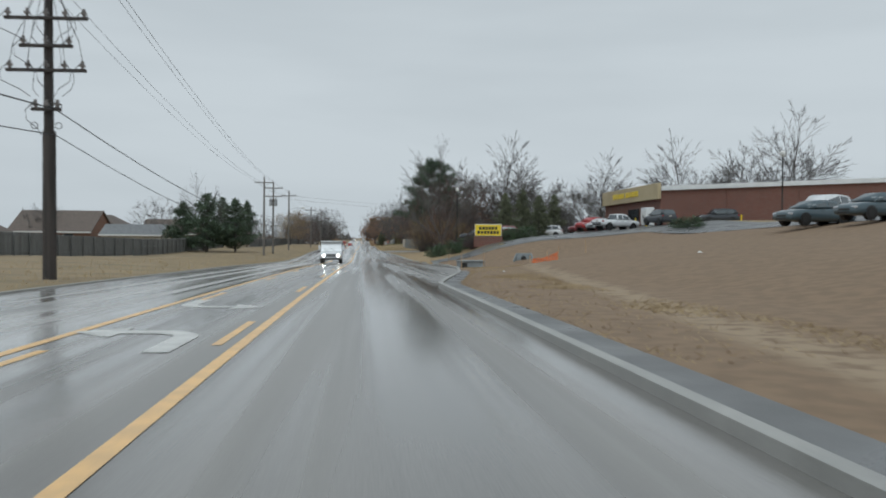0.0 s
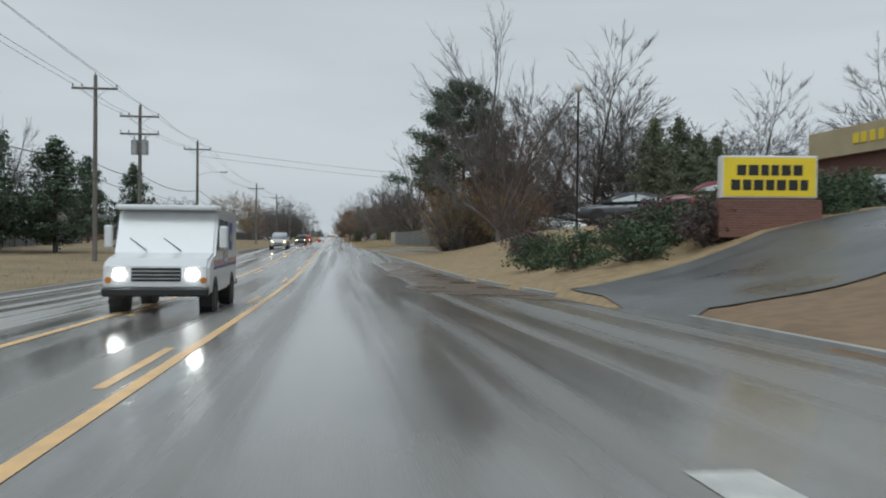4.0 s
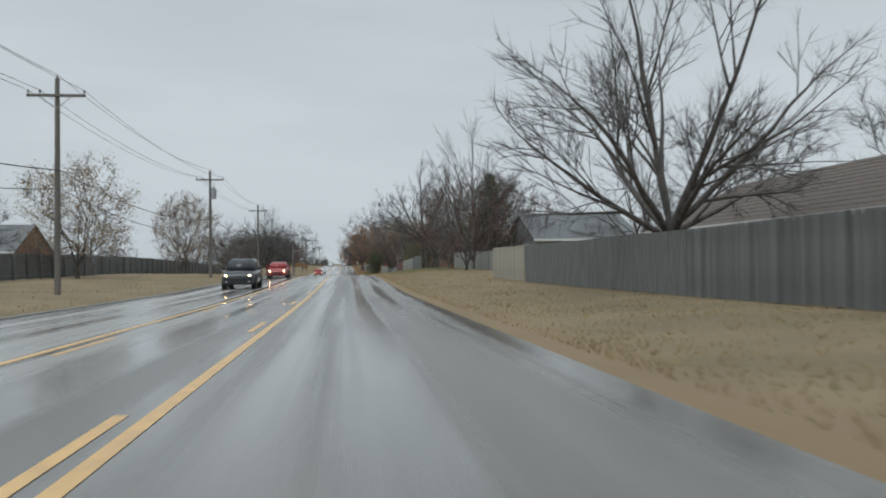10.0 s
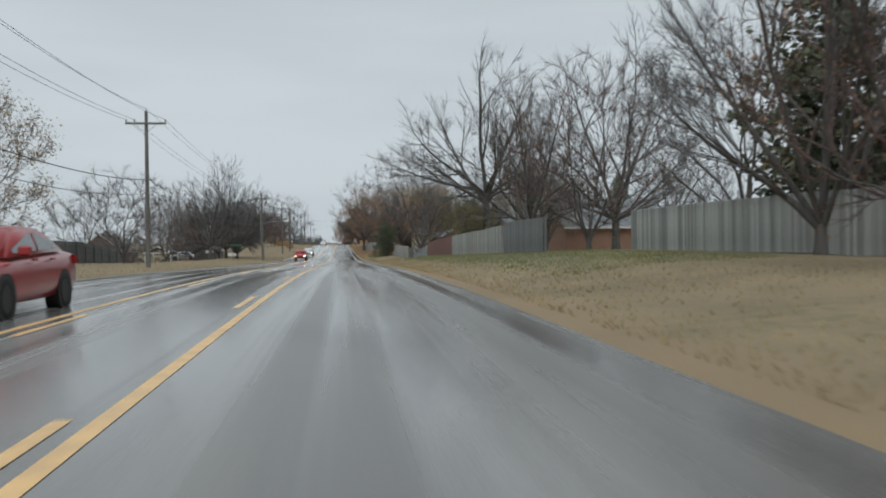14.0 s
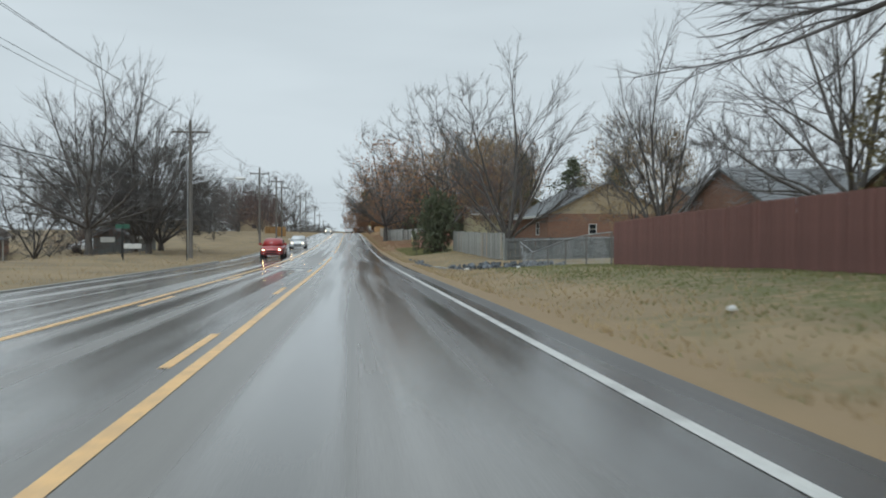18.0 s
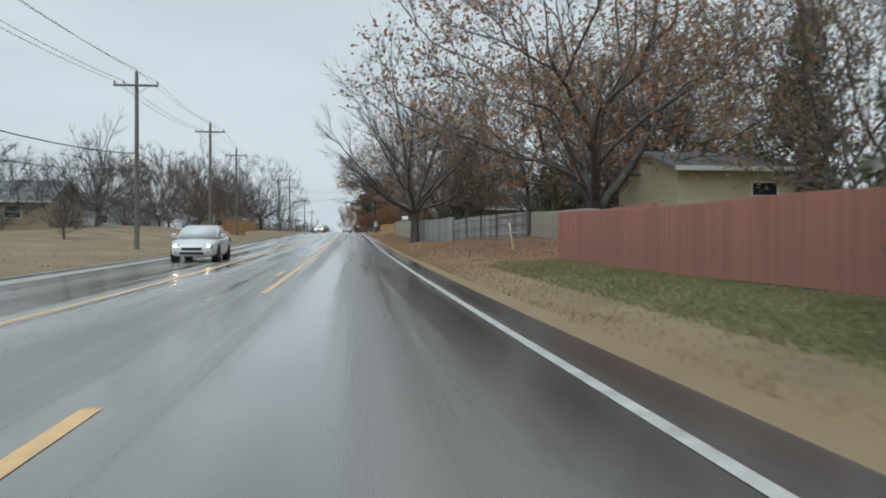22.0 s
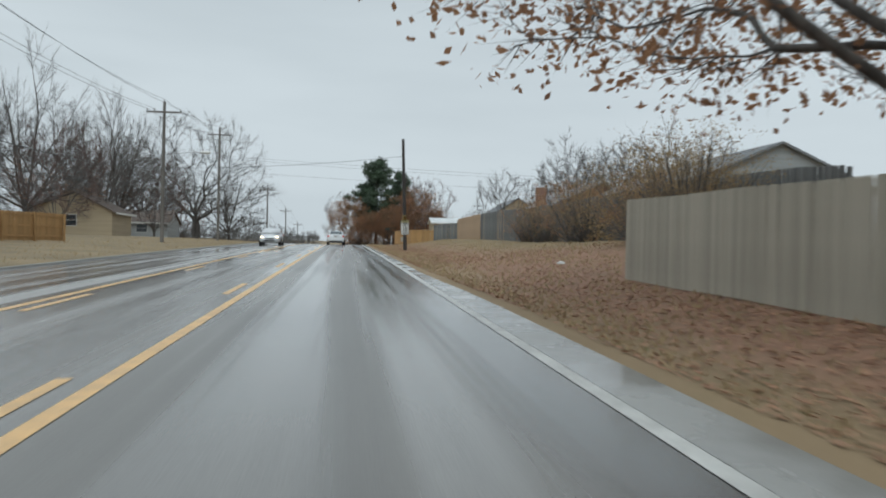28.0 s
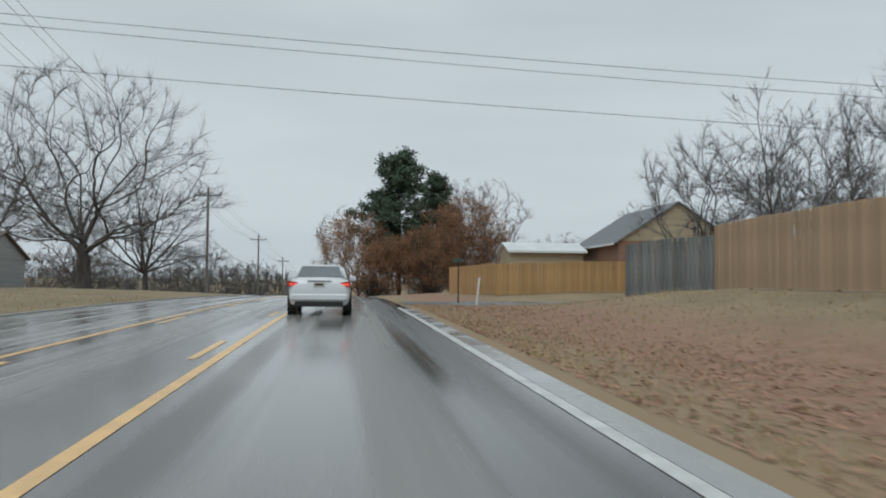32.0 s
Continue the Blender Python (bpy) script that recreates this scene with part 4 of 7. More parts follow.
B = "bare grey-brown deciduous tree, wet after rain"
T_a = make_tree("bare_tree", "tall bare maple with a rounded crown of fine upright twigs", 11, 14, shape=fan, wid=0.44, trunk_r=0.25, bole=0.15, stems=9, tilt=1.3, up=0.02, twigs=6, spread=0.58)
T_a2 = make_tree("bare_tree", "bare maple with an uneven rounded crown", 41, 14, shape=fan, wid=0.46, trunk_r=0.26, bole=0.17, stems=10, tilt=1.35, spread=0.6, up=0.03, twigs=7)
T_b = make_tree("bare_tree", "bare multi-stemmed tree forking low down", 12, 14, shape=fan, wid=0.42, trunk_r=0.26, bole=0.06, stems=8, tilt=0.85, up=0.05, twigs=7)
T_c = make_tree("bare_tree", "broad bare oak with heavy spreading limbs", 13, 14, wid=0.52, trunk_r=0.36, bole=0.27, stems=4, tilt=0.5, buds=850, twigs=4, up=0.02, low=0.2, twig_r=0.008, twig_long=0.07, flat=0.6)
T_k = make_tree("bare_tree", "tall bare oak with a straight clear trunk and a spreading crown", 52, 14, shape=fan, wid=0.48, trunk_r=0.28, bole=0.31, stems=11, tilt=1.45, spread=0.55, up=0.02, twigs=6, twig_r=0.007)
T_e = make_tree("bare_tree", "bare maple with a dense rounded crown of fine twigs", 53, 14, shape=fan, wid=0.46, trunk_r=0.22, bole=0.10, stems=9, tilt=1.35, spread=0.62, up=0.02, twigs=9, twig_r=0.013, twig_long=0.05, kids=(7, 6, 4))
T_d = make_tree("bare_tree", "distant bare tree in a grey thicket", 14, 12, wid=0.44, trunk_r=0.18, bole=0.08, stems=4, tilt=0.5, buds=220, twigs=5, twig_long=0.10, twig_r=0.012)
T_r = make_tree("bare_tree", "bare tree with reddish-brown twigs and a few leaves", 15, 13, leaves=M_leafbrown, per=1, size=0.06, jitter=0.12, keep=0.3, twig=M_twig_red, wid=0.42, trunk_r=0.17, bole=0.05, stems=5, tilt=0.5, buds=380, twigs=4, twig_r=0.01, twig_long=0.075, low=0.05, leaf_top=0.62)
T_o = make_tree("oak_tree", "oak keeping most of its brown leaves", 16, 13, leaves=M_leafbrown, per=3, size=0.082, jitter=0.22, keep=0.85, wid=0.55, trunk_r=0.30, bole=0.22, stems=6, tilt=0.85, buds=560, twigs=4, up=-0.02, droop=0.4, low=0.22, twig_r=0.008, flat=0.55)
T_of = make_tree("oak_tree", "orange-brown oak leafy down to the ground", 19, 12, leaves=M_leafbrown, per=4, size=0.10, jitter=0.3, wid=0.45, trunk_r=0.2, bole=0.05, stems=5, tilt=0.6, buds=300, twigs=4, up=0.0, low=0.04)
T_o2 = make_tree("oak_tree", "wide oak with reddish brown leaves on its lower limbs", 18, 13, leaves=M_leafbrown, per=2, size=0.075, jitter=0.2, keep=0.85, wid=0.5, trunk_r=0.34, bole=0.07, stems=6, tilt=0.6, buds=640, twigs=4, low=0.12, twig_r=0.008, flat=0.7, up=0.04, leaf_top=0.6)
T_t = make_tree("oak_tree", "tree with thin tan autumn foliage", 17, 13, leaves=M_leaftan, per=2, size=0.085, jitter=0.26, keep=0.9, wid=0.42, trunk_r=0.22, bole=0.12, stems=4, tilt=0.5, buds=330, twigs=5)
T_lob = make_conifer("pine_tree", "broad round-topped dark green pine", 24, 14, 4.6, M_needle, 2.4, bare=0.16, top=0.3, per=7, size=0.13, ragged=0.3, taper=0.42)
T_thick = make_tree("thicket", "tangled grey-brown thicket of bare saplings", 25, 6, wid=0.6, trunk_r=0.07, bole=0.03, stems=6, tilt=0.7, buds=85, twigs=4, twig_long=0.14, twig_r=0.012, low=0.02)
T_dome = make_conifer("pine_tree", "broad dark green cedar with a rounded top", 27, 14, 5.6, M_needle, 3.0, bare=0.24, top=0.10, per=12, size=0.075, ragged=0.22, taper=0.36)
T_jun = make_conifer("juniper_tree", "dull green cedar, dense to the ground", 22, 12, 3.6, M_needle2, 1.1, bare=0.02, top=0.3, per=4, size=0.16, ragged=0.3)
T_fir = make_conifer("pine_tree", "ragged dark pine with an open crown", 23, 12, 3.6, M_needle, 1.0, bare=0.10, top=0.2, per=6, size=0.14, ragged=0.4)
T_bush = make_shrub("evergreen_bush", "large rounded olive-green evergreen bush", 31, 5.0, 4.4, M_needle2, per=22, size=0.085, n=110)
T_olive = make_shrub("yellowing_bush", "tall loose bush with olive-tan leaves behind the fence", 36, 4.4, 4.4, M_olive, per=16, size=0.06, n=120)
T_hedge = make_shrub("clipped_shrub", "low green evergreen shrub on the planted bank", 32, 2.2, 1.3, M_shrub, per=8, size=0.05)
T_hedger = make_shrub("dark_shrub", "low dark red shrub on the planted bank", 33, 2.2, 1.4, M_shrubred, per=8, size=0.05)
T_brush = make_shrub("brown_brush", "tangled brown brush with dead leaves", 34, 4.0, 3.4, M_leaftan, per=6, size=0.03, n=150)
T_brushr = make_shrub("brown_brush", "reddish brown thicket with dead leaves", 35, 4.0, 3.6, M_leafbrown, per=5, size=0.036, n=150)
PROTOS = [T_olive, T_k, T_e, T_a, T_a2, T_dome, T_b, T_c, T_d, T_r, T_o, T_of, T_o2, T_t, T_lob, T_thick, T_jun, T_fir, T_bush, T_hedge, T_hedger, T_brush, T_brushr]


def plant(proto, x, y, height, wide=1.0, turn=None, group="", base=None):
    s = height / proto["tall"]
    turn = random.uniform(0, 360) if turn is None else turn
    z = gz(x, y) if base is None else base
    t = copy_thing(proto, Matrix.Translation((x, y, z - 0.05)) @ Matrix.Rotation(radians(turn), 4, "Z") @ Matrix.Diagonal((s * wide, s * wide, s, 1)))
    if group:
        t["group"] = group
    return t


# proto, distance right of the lane, distance along the road, height, width factor
TREES = [
    # store side
    (T_dome, 10.9, 139.2, 14.6, 0.92), (T_b, 10.5, 120, 14, 0.85), (T_r, 8.8, 131.5, 10.5, 0.8), (T_r, 13.5, 127, 10.5, 1.1), (T_e, 20, 165.5, 16, 1.0), (T_r, 15.5, 136, 11, 1.2), (T_e, 20.5, 133.5, 16.5, 1.25), (T_e, 25.5, 137, 15, 1.2),  (T_d, 29, 146, 9, 1.2),
    (T_jun, 18, 112, 6, 1.0), (T_jun, 21, 116, 6.5, 1.0), (T_jun, 24, 120, 6, 1.1), (T_jun, 27, 124, 6.5, 1.0), (T_e, 37.5, 139.5, 15, 1.3), (T_d, 45, 152, 11, 1.2), (T_e, 52, 138, 18, 1.3),
    (T_e, 59, 139, 16.5, 1.3), (T_e, 63.5, 129, 20, 1.3), (T_d, 84, 142, 11, 1.2), (T_d, 44, 160, 14, 1.2), (T_d, 31, 158, 13, 1.3),
    (T_r, 9, 108, 6, 0.8), (T_brush, 9.3, 129.5, 5.4, 1.2), (T_brush, 9.0, 134.5, 5, 1.1), (T_brush, 12.5, 123, 3.6, 1.2), (T_brush, 11.4, 131, 5, 1.3),
    # past the first side street
    (T_a, 11.05, 189.2, 14.5, 1.05), (T_jun, 15, 176, 8, 0.8), (T_d, 24, 186, 9, 1.2), (T_d, 30, 200, 11, 1.2), (T_d, 26, 216, 11, 1.2), (T_a, 22, 224, 11, 1.0),
    (T_r, 11, 240, 10, 1.1), (T_b, 12.8, 247, 14.5, 0.8), (T_jun, 15, 250, 10, 1.1), (T_r, 16, 243, 9, 1.1), (T_r, 13, 270, 11, 1.1), (T_a, 12.5, 281, 12.5, 1.0),
    (T_d, 18, 262, 11, 1.2), (T_k, 12.8, 300.7, 18, 1.0), (T_a2, 19, 284, 15.5, 0.95), (T_b, 18.6, 303, 12, 0.8), (T_olive, 10.9, 300.6, 4.7, 0.85), (T_olive, 12.4, 304.5, 4.9, 0.9), (T_t, 19, 306, 9, 1.1), (T_a2, 20.5, 322, 14, 1.0), (T_c, 38, 322, 15, 0.95), (T_jun, 36, 335, 10.5, 1.0),
    # right of the culvert
    (T_b, 11.6, 352.8, 14.5, 0.95), (T_r, 13.5, 372, 9, 1.0), (T_bush, 6.8, 358.7, 5.0, 0.66), (T_b, 17.8, 336.7, 13, 0.85),
    (T_jun, 26, 372, 8, 1.3), (T_jun, 23, 378, 9, 1.3), (T_t, 30, 374, 11, 1.1), (T_t, 20.2, 349, 10, 1.0), (T_d, 34, 358, 12, 1.2), (T_e, 17.5, 398, 13, 0.9), (T_jun, 19.6, 387, 10, 1.0), (T_t, 15.6, 378.2, 12, 0.9),
    (T_o2, 11.5, 390.8, 19.5, 1.1), (T_r, 12.5, 396, 9, 1.2), (T_t, 16.5, 400, 14, 1.1), (T_t, 13.5, 416, 14, 1.2), (T_bush, 14.7, 412, 4.7, 0.95), (T_t, 19, 409, 14, 1.2), (T_r, 9.5, 411, 8, 0.9), (T_d, 22, 424, 11, 1.2),
    (T_a2, 5.0, 418.3, 16.5, 1.0), (T_o2, 8.5, 434, 12, 1.1), (T_jun, 9.5, 421, 8, 0.9), (T_b, 8.6, 430, 13, 1.0), (T_o, 7.3, 456, 14.5, 1.1), (T_c, 10.4, 447.8, 16, 1.1), (T_r, 13.5, 440, 9, 1.0), (T_t, 14, 434, 9, 1.0),
    # towards the crest
    (T_b, 23.5, 507, 8.5, 1.0), (T_brush, 11, 471, 2.9, 1.1), (T_brushr, 11, 477, 2.7, 1.2), (T_brush, 10.8, 483.5, 2.8, 1.2), (T_brush, 11, 493, 2.5, 1.2), (T_brushr, 11.2, 498, 2.6, 1.1), (T_brush, 10.5, 474, 3.6, 1.2), (T_brush, 12, 480, 3.2, 1.2), (T_brush, 9.6, 469, 3.6, 1.1), (T_brushr, 11.2, 487, 3.0, 1.2), (T_brush, 13.5, 490, 3.4, 1.2), (T_d, 27, 548, 12, 1.0), (T_d, 21, 560, 10, 1.0), (T_d, 34, 552, 11, 1.0),
    (T_d, 24, 520, 9, 1.0), (T_d, 40, 540, 12, 1.1), (T_e, 37, 581, 16.5, 1.1), (T_e, 33, 601, 11.5, 1.0), (T_d, 26, 612, 7, 1.3), (T_c, 45, 585, 16, 1.0), (T_d, 19, 622, 6, 1.3),
    (T_lob, 6.2, 611, 17, 1.0), (T_lob, 11, 616, 15, 0.85), (T_of, 1.6, 609, 9.5, 1.1), (T_of, 8.8, 605.5, 7.5, 1.15), (T_of, 12.8, 609, 10.8, 1.15), (T_of, 15.5, 613, 8, 1.2), (T_of, 4.6, 605, 6.5, 1.2), (T_brushr, 3, 606, 4.5, 1.4), (T_brushr, 9, 605, 5, 1.5), (T_brushr, 14, 608, 4.5, 1.4), (T_r, 16, 610, 13, 1.0), (T_r, 0.5, 624, 12.5, 0.9), (T_r, 14, 616, 14, 0.9),
    # far right row
    (T_d, 14, 640, 10, 1.2), (T_d, 20, 655, 10, 1.2), (T_d, 30, 640, 9, 1.2),
    # left side, from the start
    (T_fir, -18, 123, 7.6, 1.35), (T_fir, -21.5, 121, 8.2, 1.4), (T_fir, -25, 123, 7, 1.4), (T_a2, -23, 127, 10.5, 0.9), (T_d, -46, 130, 6.5, 1.2), (T_d, -55, 120, 6, 1.3), (T_d, -40, 170, 9, 1.2),
    (T_fir, -21, 158, 8.5, 1.0), (T_fir, -25, 156, 9, 1.0), (T_t, -19, 225, 9, 1.1), (T_d, -24, 205, 7, 1.3), (T_d, -32, 215, 7, 1.3), (T_r, -18, 262, 9.5, 1.0), (T_d, -25, 250, 7, 1.3), (T_d, -33, 240, 8, 1.3), (T_d, -18, 300, 8, 1.2),
    (T_t, -21, 279, 11, 0.9), (T_r, -20, 328, 9.5, 1.0), (T_d, -26, 318, 9, 1.2), (T_a2, -18.5, 352, 14, 1.0), (T_b, -16.5, 366, 12, 1.1), (T_d, -20, 372, 10, 1.2), (T_d, -27, 366, 11, 1.2), (T_e, -17.5, 361, 14.5, 1.0), (T_b, -15.5, 357, 14, 0.9), (T_b, -30, 390, 13, 1.1), (T_r, -24, 370, 8, 1.2),
    (T_d, -28, 428, 7, 1.2), (T_d, -19, 412, 6, 1.1), (T_d, -31, 404, 6, 1.1), (T_a, -23, 434, 10.5, 1.0), (T_r, -20, 446, 9, 1.1), (T_r, -17, 452, 9, 1.1), (T_d, -27, 450, 9, 1.2), (T_d, -33, 420, 9, 1.2), (T_d, -36, 440, 10, 1.2), (T_d, -30, 472, 10, 1.2), (T_r, -20, 482, 10, 1.1),
    (T_a2, -31, 536, 18.5, 0.85), (T_b, -26, 545, 15, 1.0), (T_r, -23, 520, 10, 1.0), (T_r, -22, 552, 10, 1.0), (T_d, -34, 520, 14, 1.1), (T_d, -38, 500, 13, 1.1), (T_c, -24.5, 597, 21.5, 1.2), (T_a, -19.5, 600, 14, 1.0), (T_c, -32, 590, 17, 1.0),
    (T_a2, -27, 556, 17, 1.0), (T_c, -35, 562, 17, 1.0), (T_r, -30, 549, 12, 1.1), (T_d, -38, 580, 13, 1.2), (T_r, -29, 610, 10, 1.1), (T_d, -42, 546, 15, 1.2), (T_d, -20, 640, 8, 1.2), (T_d, -14, 660, 7, 1.2), (T_d, -28, 650, 9, 1.2), (T_d, -9, 690, 7, 1.2),
]
for proto, x, y, h, wd in TREES:
    plant(proto, x, y, h, wd)
rng_t = random.Random(41)
for k in range(40):
    y = 338 + k * 7.8
    x = -24 - 9 * rng_t.random() - (6 if y > 480 else 0)
    if not (345 < y < 358 and x > -28):
        plant(T_thick, x, y + rng_t.uniform(-2, 2), rng_t.uniform(3.6, 5.6), 1.25, turn=rng_t.uniform(0, 360), group="thicket along the far gardens")
for k in range(16):
    y = 172 + k * 10
    plant(T_thick, -27 - 8 * rng_t.random(), y, rng_t.uniform(3.0, 4.6), 1.3, turn=rng_t.uniform(0, 360), group="thicket along the far gardens")
for k in range(14):
    plant(T_thick, 15 + 12 * rng_t.random(), 396 + k * 4.6, rng_t.uniform(3.2, 4.6), 1.2, turn=rng_t.uniform(0, 360), group="thicket behind the fences")
for k in range(22):
    plant(T_thick, -9 - 1.6 * k + rng_t.uniform(-1, 1), 628 + 40 * rng_t.random(), rng_t.uniform(4.6, 6.2), 1.5, turn=rng_t.uniform(0, 360), group="thicket beyond the crest")
for x, y in ((9.0, 89.5), (10.4, 90.5), (14.4, 88.8), (15.6, 89.5), (16.8, 90.6), (8.0, 92), (7.6, 96), (12.5, 91.5)):
    plant(T_hedge, x, y, 1.25, 1.1, group="shrubs on the bank")
for x, y in ((29.0, 78.8), (29.9, 77.6)):
    plant(T_hedge, x, y, 1.0, 1.2, group="shrubs on the bank")
for x, y in ((10.8, 88.4), (9.8, 93), (8.4, 102), (11.5, 94)):
    plant(T_hedger, x, y, 1.3, 1.1, group="shrubs on the bank")
for proto in PROTOS:
    for ob in list(proto.children_recursive) + [proto]:
        bpy.data.objects.remove(ob)

# hazy bare woods far off: fans of thin stems
rng_w = random.Random(77)
stems = []
for side in (-1, 1):
    for k in range(150):
        y = 690 + rng_w.random() * 420
        x = side * (14 + rng_w.random() ** 1.5 * 170) - 4
        h = rng_w.uniform(4, 8.5)
        z = gz(x, y)
        for j in range(26):
            a, o = rng_w.uniform(0, 6.283), rng_w.random()
            q = Vector((x + math.cos(a) * h * 0.42 * o, y + math.sin(a) * h * 0.42 * o, z + h * (1 - 0.45 * o * o) * rng_w.uniform(0.6, 1.0)))
            m = Vector((x, y, z)).lerp(q, 0.4) + Vector((rng_w.gauss(0, 0.3), rng_w.gauss(0, 0.3), 0.3))
            stems.append((Vector((x, y, z - 0.2)), m, 0.07, 0.05))
            stems.append((m, q, 0.05, 0.02))
tagged(bars("far_woods", stems, 3, M_twig, None), "hazy grey-brown bare woods on the skyline", "woods", kind="stuff")

# ---------- utility poles, lamps and wires ----------
POLES = []


def pole(x, y, h, arm=2.4, arm_z=0.75, lean=0.0, label="weathered wooden utility pole with one crossarm", second=None, r=0.14, dark=False):
    """A tapered pole with a braced crossarm and pin insulators. second: drop below the top of a lower arm."""
    base = gz(x, y)
    t = thing("utility_pole", Matrix.Translation((x, y, base)) @ Matrix.Rotation(radians(lean), 4, "Y"), label, "utility pole", "poles along the road")
    m = M_poledark if dark else M_pole
    b = bmesh.new()
    tube(b, (0, 0, -0.4), (0, 0, h * 0.5), r, r * 0.88, 10)
    tube(b, (0, 0, h * 0.5), (0, 0, h), r * 0.88, r * 0.7, 10)
    part("shaft", b, m, t, smooth_shade=False)
    tops = []
    for k, drop in enumerate([arm_z] + ([second] if second else [])):
        z = h - drop
        a = part("crossarm", bmbox(-arm / 2, arm / 2, -0.19, -0.09, z - 0.06, z + 0.06, bevel=0.01), m, t)
        for s in (-1, 1):
            part("brace", tube(bmesh.new(), (s * arm * 0.27, -0.15, z - 0.05), (0, -0.11, z - 0.55), 0.018, 0.018, 5), M_steel, t)
        for fx in (-0.95, -0.55, 0.95):
            b = bmesh.new()
            tube(b, (fx * arm / 2, -0.14, z + 0.06), (fx * arm / 2, -0.14, z + 0.12), 0.016, 0.016, 6)
            tube(b, (fx * arm / 2, -0.14, z + 0.12), (fx * arm / 2, -0.14, z + 0.19), 0.06, 0.045, 8)
            tube(b, (fx * arm / 2, -0.14, z + 0.19), (fx * arm / 2, -0.14, z + 0.24), 0.035, 0.03, 8)
            part("insulator", b, M_insul, a)
            if k == 0:
                tops.append(Vector((x + fx * arm / 2, y - 0.14, base + z + 0.22)))
    pin = bmesh.new()
    tube(pin, (0, 0, h), (0, 0, h + 0.16), 0.03, 0.02, 6)
    part("top_pin", pin, M_insul, t)
    tops.append(Vector((x, y, base + h + 0.16)))
    low = min(h, 8.8)
    POLES.append((y, tops, Vector((x + r, y, base + low * 0.60)), Vector((x + r, y, base + low * 0.51))))
    return t


def transformer(t, z, s=1):
    b = bmesh.new()
    tube(b, (0.32 * s, -0.05, z - 0.45), (0.32 * s, -0.05, z + 0.45), 0.24, 0.24, 14)
    tube(b, (0.32 * s, -0.05, z + 0.45), (0.32 * s, -0.05, z + 0.53), 0.25, 0.16, 14)
    tank = part("transformer", b, M_steel, t, "grey steel transformer tank")
    part("bushing", tube(bmesh.new(), (0.32 * s, -0.05, z + 0.53), (0.36 * s, -0.05, z + 0.8), 0.05, 0.03, 8), M_insul, tank)


def arm_lamp(t, z, reach, label=""):
    pts = [(0.1, 0, z - 0.3), (reach * 0.35, 0, z - 0.05), (reach * 0.7, 0, z + 0.06), (reach, 0, z + 0.08)]
    arm = part("lamp_arm", sweep(bmesh.new(), pts, 0.03, 6), M_steel, t)
    b = bmesh.new()
    bmesh.ops.create_uvsphere(b, u_segments=12, v_segments=8, radius=1.0, matrix=Matrix.Translation((reach + 0.32, 0, z + 0.08)) @ Matrix.Diagonal((0.4, 0.16, 0.12, 1)))
    part("lamp_head", b, M_trim, arm, "pale grey cobra lamp head")


# heavy pole with stacked switchgear, near the start
big = pole(-9.95, 28.1, 11.4, arm=2.6, arm_z=1.4, lean=-0.4, label="tall dark pole stacked with crossarms, fuses and switchgear", r=0.17, dark=True)
part("riser_sleeve", tube(bmesh.new(), (0.02, -0.02, 0.0), (0.02, -0.02, 4.6), 0.215, 0.2, 10), M_poledark, big, "dark steel riser casing round the lower pole")
for z, w in ((8.05, 2.5), (7.2, 1.6), (6.45, 2.4), (5.25, 0.9)):
    arm = part("crossarm", bmbox(-w / 2, w / 2, -0.26, -0.16, z - 0.05, z + 0.05, bevel=0.01), M_poledark, big)
    n = 5 if w > 2 else 3
    for k in range(n):
        fx = -w / 2 + 0.12 + (w - 0.24) * k / (n - 1)
        b = bmesh.new()
        tube(b, (fx, -0.2, z + 0.05), (fx, -0.2, z + 0.30), 0.05, 0.045, 8)
        box(b, fx - 0.07, fx + 0.07, -0.27, -0.13, z + 0.12, z + 0.20)
        part("fuse_cutout", b, M_insul, arm)
        pts = [(fx, -0.22, z + 0.28), (fx + 0.25 * (1 if k % 2 else -1), -0.34, z - 0.05), (fx + 0.2 * (1 if k % 2 else -1), -0.34, z - 0.35), (fx * 0.7, -0.3, z - 0.6), (fx * 0.45, -0.2, z - 0.8)]
        part("jumper", sweep(bmesh.new(), pts, 0.012), M_wire, arm)
        top = [(fx, -0.22, z + 0.28), (fx * 0.9, -0.2, z + 0.9), (fx * 0.55, -0.15, z + 1.7), (fx * 0.3, -0.1, z + 2.4)]
        if w > 1.5 and z < 8:
            part("jumper", sweep(bmesh.new(), top, 0.010), M_wire, arm)
for z in (5.6, 5.0):
    for s in (-1, 1):
        b = bmesh.new()
        for k in range(10):
            a0, a1 = k * 0.628, (k + 1) * 0.628
            tube(b, (s * 0.36 + 0.1 * math.cos(a0), -0.2, z - 0.25 + 0.1 * math.sin(a0)), (s * 0.36 + 0.1 * math.cos(a1), -0.2, z - 0.25 + 0.1 * math.sin(a1)), 0.012, 0.012, 4, cap=False)
        part("cable_loop", b, M_wire, big)
P1 = pole(-13.0, 113.4, 10.1)
P2 = pole(-12.9, 123.7, 9.9, arm=2.5, second=1.9)
transformer(P2, 7.1, 1)
transformer(P2, 7.1, -1)
P3 = pole(-12.6, 145.5, 9.7)
arm_lamp(P3, 6.9, 2.0)
pole(-12.2, 199, 9.2)
transformer(pole(-12.0, 240, 9.4), 7.4)
pole(-11.6, 279, 9.4)
Q1 = pole(-11.0, 349.3, 9.35)
arm_lamp(Q1, 5.4, 3.0)
